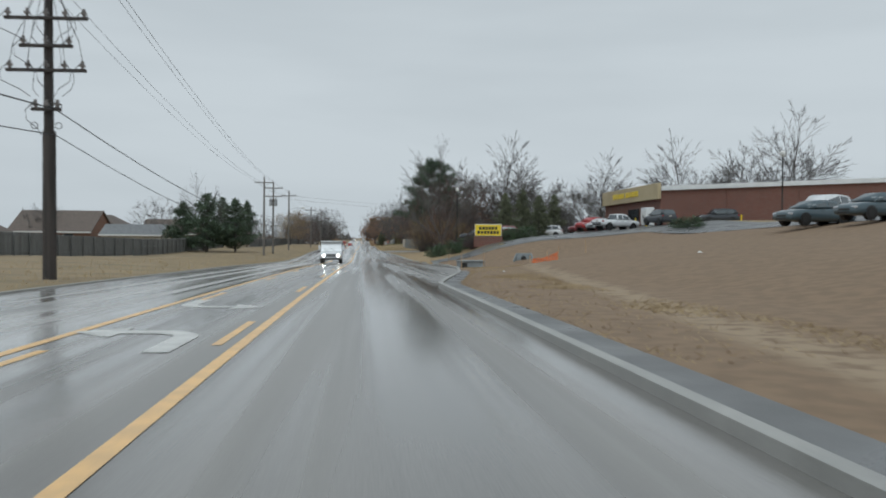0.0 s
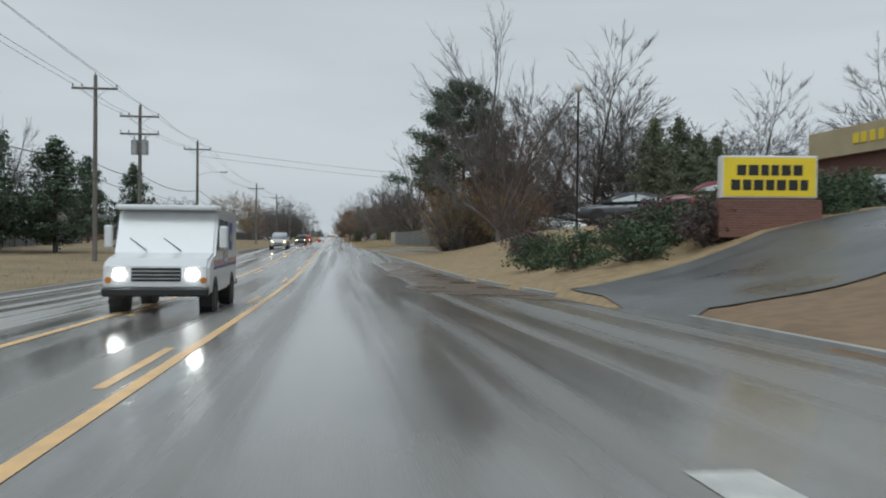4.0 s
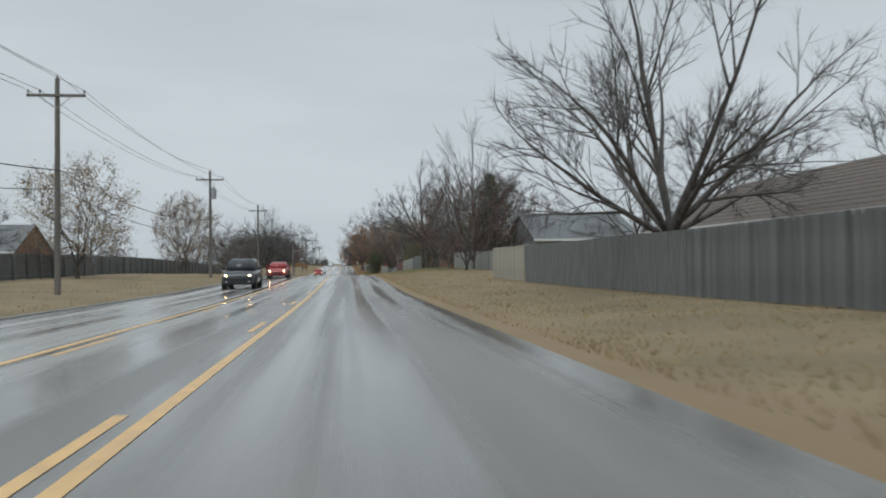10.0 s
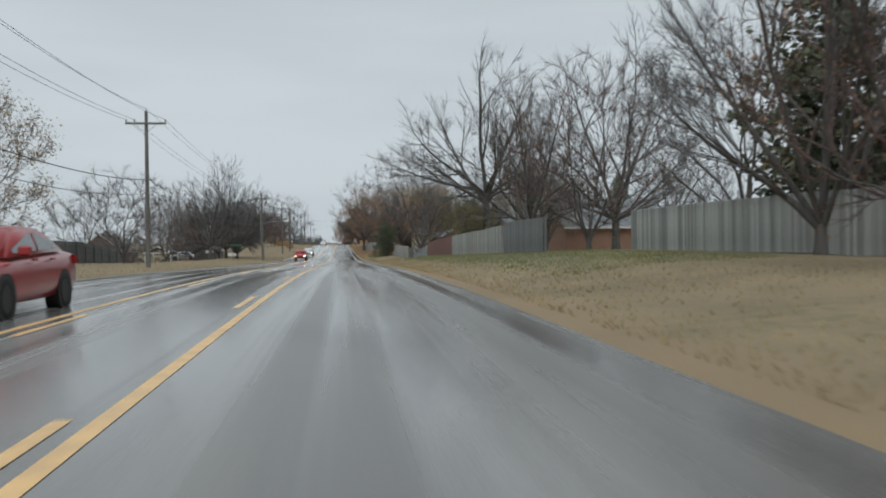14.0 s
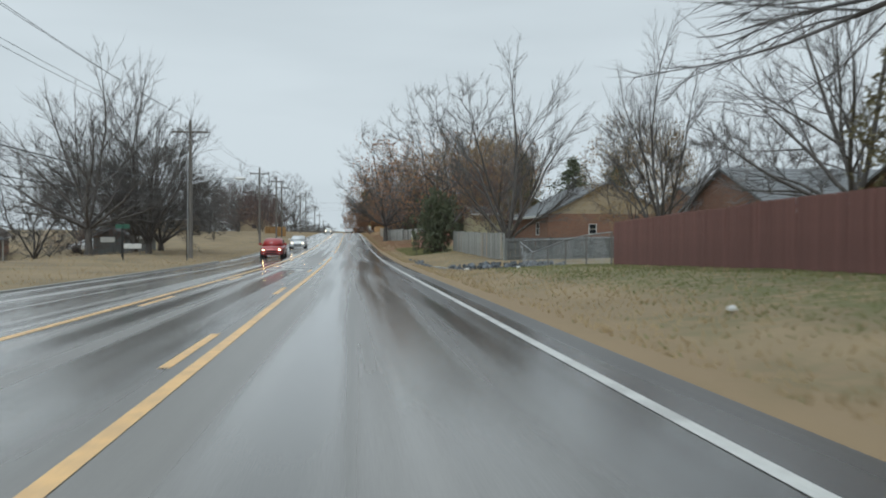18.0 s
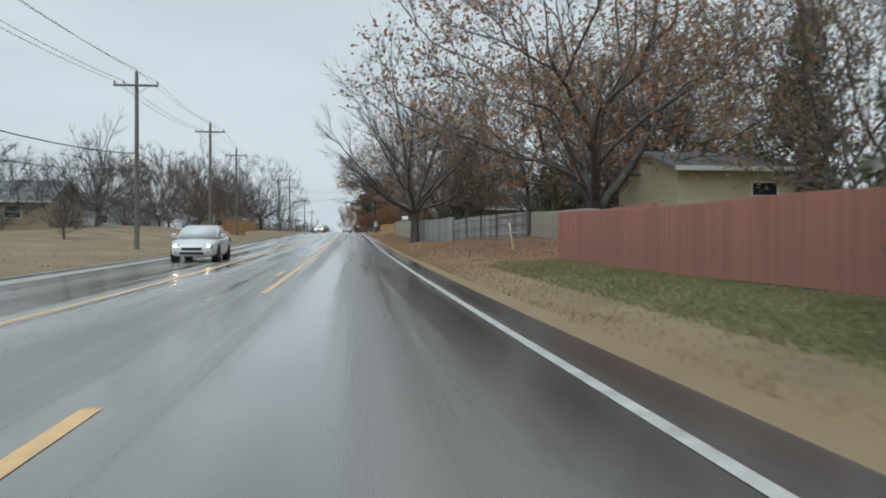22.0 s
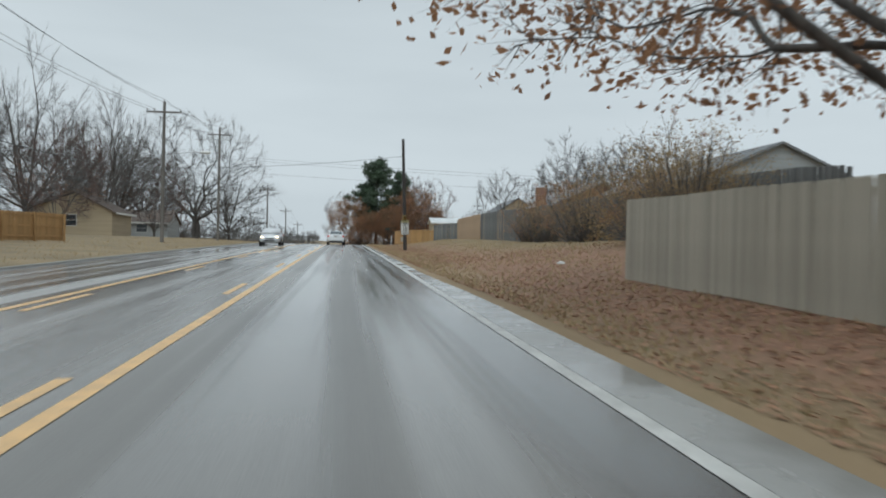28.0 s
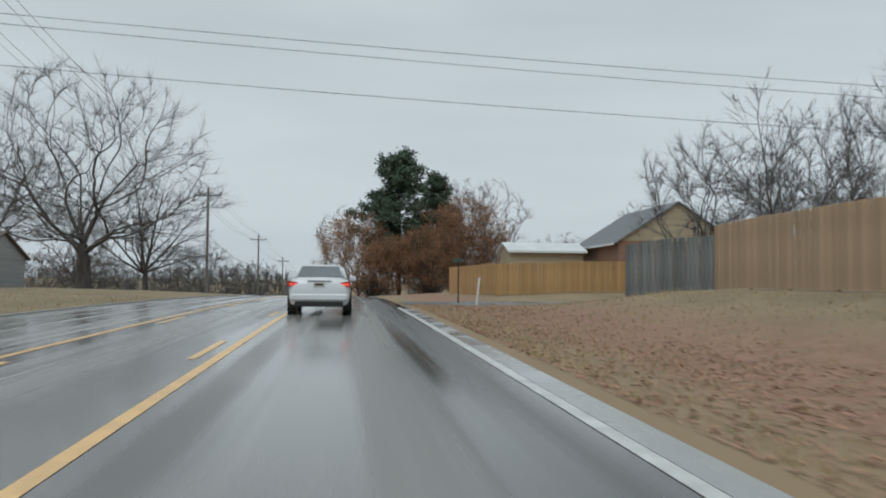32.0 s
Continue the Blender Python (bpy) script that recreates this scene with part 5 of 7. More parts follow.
part("service_conduit", tube(bmesh.new(), (-0.2, 0, 0), (-0.2, 0, 6.6), 0.03, 0.03, 6), M_steel, Q1)
pole(-11.6, 400.7, 9.75)
pole(-11.65, 426.3, 9.9)
pole(-12.9, 453, 9.9)
L1 = pole(-12.7, 510, 10.0)
L2 = pole(-12.7, 537.8, 11.6)
arm_lamp(L1, 6.4, 2.6)
pole(-12.4, 592, 9.6)
pole(-12.5, 640, 9.5)
pole(-12.5, 690, 9.5)
pole(-12.5, 760, 9.5)

POLES.sort(key=lambda p: p[0])


def cable(name, a, b, sag, r, label, n=14):
    pts = [a.lerp(b, i / n) - Vector((0, 0, sag * 4 * (i / n) * (1 - i / n))) for i in range(n + 1)]
    return tagged(part(name, sweep(bmesh.new(), pts, r), M_wire), label, "cable", "overhead cables")


START = (-40.0, [Vector((-9.9 + k, -40, 11.5)) for k in (-1.2, -0.6, 1.2)] + [Vector((-9.9, -40, 12.2))], Vector((-9.8, -40, 6.0)), Vector((-9.8, -40, 5.2)))
chain = [START] + POLES
for (y0, t0, c0, d0), (y1, t1, c1, d1) in zip(chain, chain[1:]):
    s = min(0.9, (y1 - y0) * 0.016)
    for k in range(4):
        cable("power_line", t0[k], t1[k], s, 0.011, "thin black power line sagging between poles")
    cable("telephone_cable", c0, c1, s * 1.3, 0.022, "thick black telephone cable slung under the power lines")
    cable("telephone_cable", d0, d1, s * 1.5, 0.016, "thin black cable slung low between the poles")

# leaning pole with the school speed sign
rp = thing("sign_pole", Matrix.Translation((4.76, 511.7, gz(4.76, 511.7))) @ Matrix.Rotation(radians(-2.2), 4, "Y"), "leaning wooden pole carrying a school speed limit sign", "utility pole")
b = bmesh.new()
tube(b, (0, 0, -0.4), (0, 0, 1.3), 0.15, 0.14, 10)
tube(b, (0, 0, 1.3), (0, 0, 8.4), 0.14, 0.1, 10)
part("shaft", b, M_poledark, rp)


def plate(name, w, h, z, material, parent, label="", y=-0.17):
    p = part(name, bmbox(-w / 2, w / 2, y - 0.006, y + 0.006, z - h / 2, z + h / 2, bevel=0.003), material, parent, label)
    rim = bmesh.new()
    for x0, x1, z0, z1 in ((-w / 2 + 0.02, w / 2 - 0.02, h / 2 - 0.03, h / 2 - 0.018), (-w / 2 + 0.02, w / 2 - 0.02, -h / 2 + 0.018, -h / 2 + 0.03),
                           (-w / 2 + 0.02, -w / 2 + 0.032, -h / 2 + 0.03, h / 2 - 0.03), (w / 2 - 0.032, w / 2 - 0.02, -h / 2 + 0.03, h / 2 - 0.03)):
        box(rim, x0, x1, y - 0.011, y - 0.006, z + z0, z + z1)
    part("border", rim, M_black, p)
    return p


def lettering(text, size, x, z, parent, y=-0.18, material=None, bold=0.0):
    c = bpy.data.curves.new("text", "FONT")
    c.body, c.size, c.align_x, c.align_y, c.extrude, c.offset = text, size, "CENTER", "CENTER", 0.002, bold
    tmp = bpy.data.objects.new("text", c)
    scene.collection.objects.link(tmp)
    dg = bpy.context.evaluated_depsgraph_get()
    me = bpy.data.meshes.new_from_object(tmp.evaluated_get(dg))
    bpy.data.objects.remove(tmp)
    me.materials.clear()
    me.materials.append(material or M_black)
    ob = new("lettering", me)
    ob.parent = parent
    ob.matrix_basis = Matrix.Translation((x, y, z)) @ Matrix.Rotation(radians(90), 4, "X")
    return ob


sg = thing("speed_limit_sign", rp.matrix_basis @ Matrix.Translation((0.0, 0.0, 0)), "white school speed limit 15 sign in three plates", "road sign")
p_top = plate("top_plate", 0.60, 0.19, 2.20, M_signschool, sg, "faded yellow plate")
p_mid = plate("main_plate", 0.60, 0.63, 1.785, M_signwhite, sg)
p_low = plate("lower_plate", 0.60, 0.26, 1.335, M_signwhite, sg)
lettering("SCHOOL", 0.15, 0, 2.20, p_top, bold=0.003)
lettering("SPEED", 0.165, 0, 2.015, p_mid, bold=0.003)
lettering("LIMIT", 0.165, 0, 1.855, p_mid, bold=0.003)
lettering("15", 0.36, 0, 1.62, p_mid, bold=0.008)
lettering("WHEN", 0.10, 0, 1.39, p_low, bold=0.002)
lettering("FLASHING", 0.10, 0, 1.28, p_low, bold=0.002)
bea = thing("flashing_beacon", rp.matrix_basis @ Matrix.Translation((0, 0, -0.27)), "yellow school beacon with a black hood, unlit", "traffic light")
b = bmesh.new()
box(b, -0.16, 0.16, -0.3, -0.12, 2.58, 2.92, bevel=0.03)
part("housing", b, mat("dull_yellow_housing", (0.30, 0.21, 0.06), (0.2, 0.14, 0.05), rough=0.5), bea)
part("lens", tube(bmesh.new(), (0, -0.33, 2.75), (0, -0.30, 2.75), 0.11, 0.11, 16), mat("amber_lens", (0.2, 0.1, 0.02), rough=0.2), bea)
b = bmesh.new()
for k in range(9):
    a0, a1 = radians(-20 + k * 24.4), radians(-20 + (k + 1) * 24.4)
    vs = [b.verts.new((0.13 * math.cos(a), yy, 2.75 + 0.13 * math.sin(a))) for a, yy in ((a0, -0.31), (a1, -0.31), (a1, -0.52), (a0, -0.52))]
    b.faces.new(vs)
bmesh.ops.solidify(b, geom=b.faces[:], thickness=0.006)
part("visor", b, M_black, bea)
part("control_box", bmbox(-0.3, -0.15, -0.12, 0.1, 0.95, 1.3, bevel=0.015), M_fbeige, bea, "tan control box strapped to the pole")

# wires crossing the road near the crest
top = Vector((4.5, 511.7, gz(4.76, 511.7) + 7.1))
cable("service_line", top, Vector((-12.7, 510.0, gz(-12.7, 510.0) + 5.3)), 0.25, 0.012, "thin service line crossing the road")
LZ = gz(-12.7, 537.8)
for k, (za, zb) in enumerate(((8.75, 7.6), (8.45, 7.3), (7.2, 6.3))):
    cable("crossing_line", Vector((-12.7, 537.8, LZ + za)), Vector((64, 541 + k, LZ + zb)), 0.6, 0.009, "black power line crossing high over the road", n=20)
for k, (za, zb) in enumerate(((9.0, 8.2), (8.4, 7.6))):
    cable("crossing_line", Vector((-12.6, 145.5, gz(-12.6, 145.5) + za)), Vector((38, 178 + k, gz(38, 178) + zb)), 0.8, 0.012, "thin black power line crossing over the road", n=18)

# slender lamp posts in the car park
for x, y, h in ((10.6, 101.7, 6.6), (30.5, 62, 5.0)):
    lp = thing("lamp_post", Matrix.Translation((x, y, gz(x, y))), "thin dark car park lamp post with a globe", "street lamp", "car park lamps")
    part("post", tube(bmesh.new(), (0, 0, -0.1), (0, 0, h), 0.06, 0.045, 8), M_black, lp)
    b = bmesh.new()
    bmesh.ops.create_uvsphere(b, u_segments=12, v_segments=8, radius=0.2, matrix=Matrix.Translation((0, 0, h + 0.17)) @ Matrix.Diagonal((1, 1, 1.25, 1)))
    part("globe", b, M_trim, lp, smooth_shade=True)
    part("base", tube(bmesh.new(), (0, 0, -0.1), (0, 0, 0.5), 0.14, 0.1, 8), M_concrete, lp)

# ---------- fences ----------
def board_mesh(name, w, h, t, material, dog=True, waves=0):
    """One fence board with clipped upper corners."""
    b = bmesh.new()
    c = w * 0.28 if dog else 0.001
    sh = [(-w / 2, 0), (w / 2, 0), (w / 2, h - c), (w / 2 - c, h), (-w / 2 + c, h), (-w / 2, h - c)]
    f = b.faces.new([b.verts.new((px, -t / 2, pz)) for px, pz in sh])
    r = bmesh.ops.extrude_face_region(b, geom=[f])
    for v in r["geom"]:
        if isinstance(v, bmesh.types.BMVert):
            v.co.y += t
    bmesh.ops.recalc_face_normals(b, faces=b.faces)
    return mesh_of(b, name, material)


BOARDS = {}


def wood_fence(pts, h, material, label, rails_front=False, board_w=0.14, gap=0.008, tilt=0.6, odd=None, limit=300, posts_front=False, toward=-1):
    """Board fence along points: boards, rails and posts as parts. odd: a second material for the odd replaced board."""
    fence = thing("wooden_fence", Matrix(), label, "fence", "garden fences")
    rng = random.Random(int(pts[0][1] * 10))
    key = (material.name, h, odd is None)
    if key not in BOARDS:
        BOARDS[key] = (board_mesh("board", board_w, h, 0.018, material), board_mesh("board", board_w, h, 0.018, odd or material),
                       mesh_of(bmbox(-0.05, 0.05, -0.05, 0.05, -0.2, h + 0.02, bevel=0.006), "post", M_fdark if posts_front else material))
    me, me2, mpost = BOARDS[key]
    count, rest = 0, []
    for (x0, y0), (x1, y1) in zip(pts, pts[1:]):
        L = math.hypot(x1 - x0, y1 - y0)
        ang = math.atan2(y1 - y0, x1 - x0)
        nb = int(L / (board_w + gap))
        nx, ny = -math.sin(ang) * toward, math.cos(ang) * toward
        sag = [rng.uniform(-0.03, 0.03) for _ in range(int(L / 2.4) + 3)]
        lift = lambda s: sag[int(s / 2.4)] * (1 - (s / 2.4) % 1) + sag[int(s / 2.4) + 1] * ((s / 2.4) % 1)
        for i in range(nb):
            s = (i + 0.5) * L / nb
            px, py = x0 + (x1 - x0) * s / L, y0 + (y1 - y0) * s / L
            m = Matrix.Translation((px, py, gz(px, py) + 0.03 + lift(s))) @ Matrix.Rotation(ang, 4, "Z") @ Matrix.Rotation(radians(rng.gauss(0, tilt)), 4, "Y")
            if count < limit:
                piece("board", me2 if (odd and rng.random() < 0.05) else me, fence, m)
                count += 1
            else:
                rest.append(m)
        off = 0.03 if not rails_front else -0.03
        for zf in (0.18, 0.55, 0.9):
            b = bmesh.new()
            n = max(1, int(L / 2.4))
            prev = None
            for k in range(n + 1):
                s = L * k / n
                cx, cy = x0 + (x1 - x0) * s / L + nx * off, y0 + (y1 - y0) * s / L + ny * off
                cz = gz(cx, cy) + h * zf + (rng.gauss(0, 0.05) if posts_front else 0)
                ring = [b.verts.new((cx + nx * dx, cy + ny * dx, cz + dz)) for dx, dz in ((-0.018, -0.042), (0.018, -0.042), (0.018, 0.042), (-0.018, 0.042))]
                if prev:
                    for q in range(4):
                        b.faces.new((prev[q], prev[(q + 1) % 4], ring[(q + 1) % 4], ring[q]))
                else:
                    b.faces.new(ring)
                prev = ring
            b.faces.new(prev[::-1])
            bmesh.ops.recalc_face_normals(b, faces=b.faces)
            part("rail", b, material, fence)
        n = max(1, int(L / 2.4))
        for k in range(n + 1):
            s = L * k / n
            po = 0.11 if not posts_front else -0.11
            px, py = x0 + (x1 - x0) * s / L + nx * po, y0 + (y1 - y0) * s / L + ny * po
            piece("post", mpost, fence, Matrix.Translation((px, py, gz(px, py))) @ Matrix.Rotation(ang, 4, "Z") @ Matrix.Rotation(radians(rng.gauss(0, 2.2 if posts_front else 0.6)), 4, "Y"))
    if rest:
        b = bmesh.new()
        for m in rest:
            bmesh.ops.create_cube(b, size=1.0, matrix=m @ Matrix.Translation((0, 0, h / 2)) @ Matrix.Diagonal((board_w, 0.018, h, 1)))
        tagged(part("far_board_run", b, material, fence), kind="stuff")
    return fence


wood_fence([(34, 163), (10.5, 163.2), (9.6, 172), (9.4, 206)], 1.9, M_fdark, "weathered grey-green board fence round a corner garden")
wood_fence([(9.4, 206.2), (9.3, 215.5)], 1.9, M_fbeige, "beige board fence beside the verge")
wood_fence([(13, 236), (12.6, 262)], 1.7, M_fgrey, "low grey board fence behind bare trees")
wood_fence([(8.5, 271.2), (8.5, 289.2), (8.8, 294.6)], 1.48, M_fgrey, "leaning grey board fence with weathered boards", odd=M_ftan)
wood_fence([(8.75, 262.5), (8.6, 271)], 1.6, M_fdark, "dark board fence at the garden corner")
wood_fence([(8.85, 294.85), (9.22, 318.6)], 1.5, M_fredd, "dark red stained board fence")
wood_fence([(8.45, 337.5), (8.2, 345), (8.0, 357.5)], 1.55, M_fgrey, "grey board fence with a few new yellow boards", odd=M_ftan, rails_front=False)
wood_fence([(8.6, 337.2), (24, 338.8)], 1.25, M_fdark, "dark low board fence beside the ditch")
wood_fence([(7.32, 361.5), (7.15, 366), (6.8, 378.9), (10.2, 379.3)], 1.5, M_fred, "red stained board fence with scratches")
wood_fence([(9.75, 385), (10.05, 398.75)], 1.35, M_fbeige, "pale grey-green board fence beyond the red one")
wood_fence([(10.0, 399), (9.0, 403.6), (7.3, 411.5)], 1.42, M_fgrey, "old grey fence showing rails and posts", posts_front=True, rails_front=True)
wood_fence([(7.2, 411.8), (5.45, 419.3)], 1.65, M_fgrey, "grey board fence running up to a corner")
wood_fence([(5.45, 419.6), (5.75, 463)], 1.58, M_fbeige, "pale grey-brown board fence close to the road")
wood_fence([(12.2, 466), (11.9, 481), (11.6, 503)], 2.1, M_fdark, "dark wet board fence behind brush", limit=260)
wood_fence([(11.6, 503.3), (11.5, 518.2)], 2.15, M_fdark, "dark board fence with one pale post", odd=M_ftan)
wood_fence([(11.5, 518.5), (12.2, 538.6)], 2.1, M_ftan, "new tan board fence across the grass")
wood_fence([(12.3, 538.9), (9.9, 540.8)], 1.85, M_fdark, "short dark board fence at a corner")
wood_fence([(19, 564), (9.2, 563.0), (7.6, 574)], 1.9, M_forange, "tan board fence beyond the side street", limit=120)
# left side
wood_fence([(-24, 96), (-24, 150)], 1.8, M_fdark, "dark board fence behind the far verge", limit=150, board_w=0.3)
wood_fence([(-30, 40), (-24, 96)], 1.8, M_fdark, "dark board fence behind the far verge", limit=100, board_w=0.3)
wood_fence([(-22, 168), (-21, 236)], 1.7, M_fdark, "dark board fence behind the far verge", limit=120, board_w=0.3)
wood_fence([(-22, 240), (-21, 312)], 1.7, M_fdark, "dark board fence behind the far verge", limit=120, board_w=0.3)
wood_fence([(-19, 484), (-15.5, 497)], 1.5, M_forange, "tan board fence on the far side of the road", limit=90, board_w=0.15)
wood_fence([(-14.2, 457), (-12.6, 458)], 1.45, M_forange, "short orange-tan board screen", limit=90)


def chain_fence(pts, h=1.2):
    f = thing("chain_link_fence", Matrix(), "galvanised chain-link fence with thin posts", "fence")
    for (x0, y0), (x1, y1) in zip(pts, pts[1:]):
        L = math.hypot(x1 - x0, y1 - y0)
        n = max(1, int(L / 3))
        P = [Vector((x0 + (x1 - x0) * k / n, y0 + (y1 - y0) * k / n, 0)) for k in range(n + 1)]
        for p in P:
            p.z = gz(p.x, p.y)
            part("post", tube(bmesh.new(), p - Vector((0, 0, 0.1)), p + Vector((0, 0, h)), 0.03, 0.03, 7), M_pole, f)
        part("top_rail", sweep(bmesh.new(), [p + Vector((0, 0, h)) for p in P], 0.022, 6), M_steel, f, "pale steel top rail")
        b = bmesh.new()
        step = 0.12
        k = 0
        while k * step < L:
            s = k * step
            for d in (-1, 1):
                e = s + d * h
                if 0 <= e <= L:
                    a = Vector((x0 + (x1 - x0) * s / L, y0 + (y1 - y0) * s / L, 0))
                    c = Vector((x0 + (x1 - x0) * e / L, y0 + (y1 - y0) * e / L, 0))
                    a.z, c.z = gz(a.x, a.y) + 0.03, gz(c.x, c.y) + h
                    tube(b, a, c, 0.0025, 0.0025, 3, cap=False)
            k += 1
        part("mesh_wire", b, M_steel, f)
    return f


chain_fence([(9.25, 319.0), (9.1, 335.4)])
chain_fence([(9.3, 335.6), (24, 336.6)])


# ---------- houses ----------
def house(x, y, w, d, h, roof_h, wall_m, roof_m, label, ridge="y", gable_m=None, windows=(), turn=0.0, over=0.45, chimney=None, base=None, category="house", name="house", rake=False):
    """Gabled house: walls with openings, gables, two roof slopes with eaves, windows with frames. w along x, d along y; the ridge
    runs along y or x. windows: (wall, along, sill, width, height), the wall being -x, -y or +y."""
    z0 = gz(x, y) if base is None else base
    hs = thing(name, Matrix.Translation((x, y, z0)) @ Matrix.Rotation(radians(turn), 4, "Z"), label, category, "houses")
    T = 0.22
    for wall, x0, x1, y0, y1 in (("-x", -w / 2, -w / 2 + T, -d / 2, d / 2), ("+x", w / 2 - T, w / 2, -d / 2, d / 2), ("-y", -w / 2 + T, w / 2 - T, -d / 2, -d / 2 + T), ("+y", -w / 2 + T, w / 2 - T, d / 2 - T, d / 2)):
        wins = sorted([q for q in windows if q[0] == wall], key=lambda q: q[1])
        alongx = wall[1] == "y"
        bm_w = bmesh.new()
        lo, hi = (x0, x1) if alongx else (y0, y1)
        cuts = [lo]
        for q in wins:
            cuts += [q[1] - q[3] / 2, q[1] + q[3] / 2]
        cuts.append(hi)

        def put(a, c, za, zb):
            if c - a > 0.01 and zb - za > 0.01:
                box(bm_w, *((a, c, y0, y1) if alongx else (x0, x1, a, c)), za, zb)
        for k in range(0, len(cuts), 2):
            put(cuts[k], cuts[k + 1], -0.6, h)
        for q in wins:
            put(q[1] - q[3] / 2, q[1] + q[3] / 2, -0.6, q[2])
            put(q[1] - q[3] / 2, q[1] + q[3] / 2, q[2] + q[4], h)
        part("wall", bm_w, wall_m, hs)
    for wall, al, sill, ww, wh in windows:
        a, c = al - ww / 2, al + ww / 2
        fr = bmesh.new()
        depth = {"-x": (-w / 2 - 0.03, -w / 2 + 0.07), "+x": (w / 2 - 0.07, w / 2 + 0.03), "-y": (-d / 2 - 0.03, -d / 2 + 0.07), "+y": (d / 2 - 0.07, d / 2 + 0.03)}[wall]
        f = 0.06
        bars4 = [(a, a + f, sill, sill + wh), (c - f, c, sill, sill + wh), (a + f, c - f, sill, sill + f), (a + f, c - f, sill + wh - f, sill + wh), (a + f, c - f, sill + wh / 2 - 0.02, sill + wh / 2 + 0.02)]
        for p, q2, za, zb in bars4:
            box(fr, *((p, q2, *depth) if wall[1] == "y" else (*depth, p, q2)), za, zb)
        win = part("window", fr, M_trim, hs)
        g = bmesh.new()
        dm = (depth[0] + depth[1]) / 2
        box(g, *((a + f, c - f, dm - 0.006, dm + 0.006) if wall[1] == "y" else (dm - 0.006, dm + 0.006, a + f, c - f)), sill + f, sill + wh - f)
        part("pane", g, M_glassdark, win)
    # gables and roof
    gm = gable_m or wall_m
    run, half = (d, w / 2) if ridge == "y" else (w, d / 2)
    for s in (-1, 1):
        gb = bmesh.new()
        e = s * (run / 2)
        e2 = s * (run / 2 - T)
        pr = [(-half, h), (half, h), (0, h + roof_h)]
        vs = [[gb.verts.new((px, ee, pz) if ridge == "y" else (ee, px, pz)) for px, pz in pr] for ee in (e, e2)]
        gb.faces.new(vs[0])
        gb.faces.new(vs[1][::-1])
        for k in range(3):
            gb.faces.new((vs[0][k], vs[0][(k + 1) % 3], vs[1][(k + 1) % 3], vs[1][k]))
        bmesh.ops.recalc_face_normals(gb, faces=gb.faces)
        part("gable", gb, gm, hs)
    for s in (-1, 1):
        rb = bmesh.new()
        sl = roof_h / half
        n = 12
        outline = []
        for k in range(n):
            u0, u1 = (half + over) * (1 - k / n), (half + over) * (1 - (k + 1) / n)
            outline += [(u0, h + roof_h - u0 * sl + 0.095), (u1, h + roof_h - u1 * sl + 0.075)]
        outline += [(0.0, h + roof_h - 0.05), (half + over, h + roof_h - (half + over) * sl - 0.05)]
        ends = [[rb.verts.new((s * uu, ee, zz) if ridge == "y" else (ee, s * uu, zz)) for uu, zz in outline] for ee in (-run / 2 - over * 0.6, run / 2 + over * 0.6)]
        for i in range(len(outline)):
            j = (i + 1) % len(outline)
            rb.faces.new((ends[0][i], ends[0][j], ends[1][j], ends[1][i]))
        rb.faces.new(ends[0])
        rb.faces.new(ends[1][::-1])
        bmesh.ops.recalc_face_normals(rb, faces=rb.faces)
        roof = part("roof", rb, roof_m, hs)
        fb = bmesh.new()
        u = half + over
        zz = h + roof_h - u * sl
        ex = (s * (u + 0.004), s * (u + 0.028))
        box(fb, *((min(ex), max(ex), -run / 2 - over * 0.6, run / 2 + over * 0.6) if ridge == "y" else (-run / 2 - over * 0.6, run / 2 + over * 0.6, min(ex), max(ex))), zz - 0.1, zz + 0.09)
        part("gutter", fb, M_trim, roof)
        if rake:
            for e in (-1, 1):
                kb = bmesh.new()
                ya, yb = sorted((e * (run / 2 + over * 0.6 + 0.004), e * (run / 2 + over * 0.6 + 0.034)))
                quad = [(0.0, h + roof_h - 0.14), (s * u, zz - 0.14), (s * u, zz + 0.13), (0.0, h + roof_h + 0.13)]
                rings = [[kb.verts.new((px, yy, pz) if ridge == "y" else (yy, px, pz)) for px, pz in quad] for yy in (ya, yb)]
                kb.faces.new(rings[0])
                kb.faces.new(rings[1][::-1])
                for k in range(4):
                    kb.faces.new((rings[0][k], rings[0][(k + 1) % 4], rings[1][(k + 1) % 4], rings[1][k]))
                bmesh.ops.recalc_face_normals(kb, faces=kb.faces)
                part("rake_board", kb, M_trim, roof)
    if chimney:
        cx, cy, ch = chimney
        part("chimney", bmbox(cx - 0.45, cx + 0.45, cy - 0.3, cy + 0.3, h * 0.4, ch, bevel=0.02), M_brickhouse, hs, "brick chimney")
    return hs


# right side
house(23, 196, 11, 26, 2.7, 2.6, M_brickhouse, M_shinglebr, "brick bungalow with a brown shingle roof behind the fence", windows=(("-x", -6, 0.9, 1.4, 1.2), ("-x", 3, 0.9, 1.8, 1.2)))
house(29, 176, 14, 8, 2.5, 1.4, M_whitemetal, M_whitemetal, "pale low outbuilding with a white metal roof", ridge="x")
house(22.5, 247, 10, 14, 2.7, 2.6, M_greysiding, M_shingle, "grey sided house with a shingle roof", ridge="x", windows=(("-x", -3, 0.8, 1.6, 1.4), ("-x", 3, 0.8, 1.6, 1.4)))
house(28, 318, 11, 14, 2.8, 3.0, M_brickhouse, M_shingle, "brick house with a grey hipped shingle roof", ridge="x", windows=(("-x", 2, 0.9, 1.5, 1.2),))
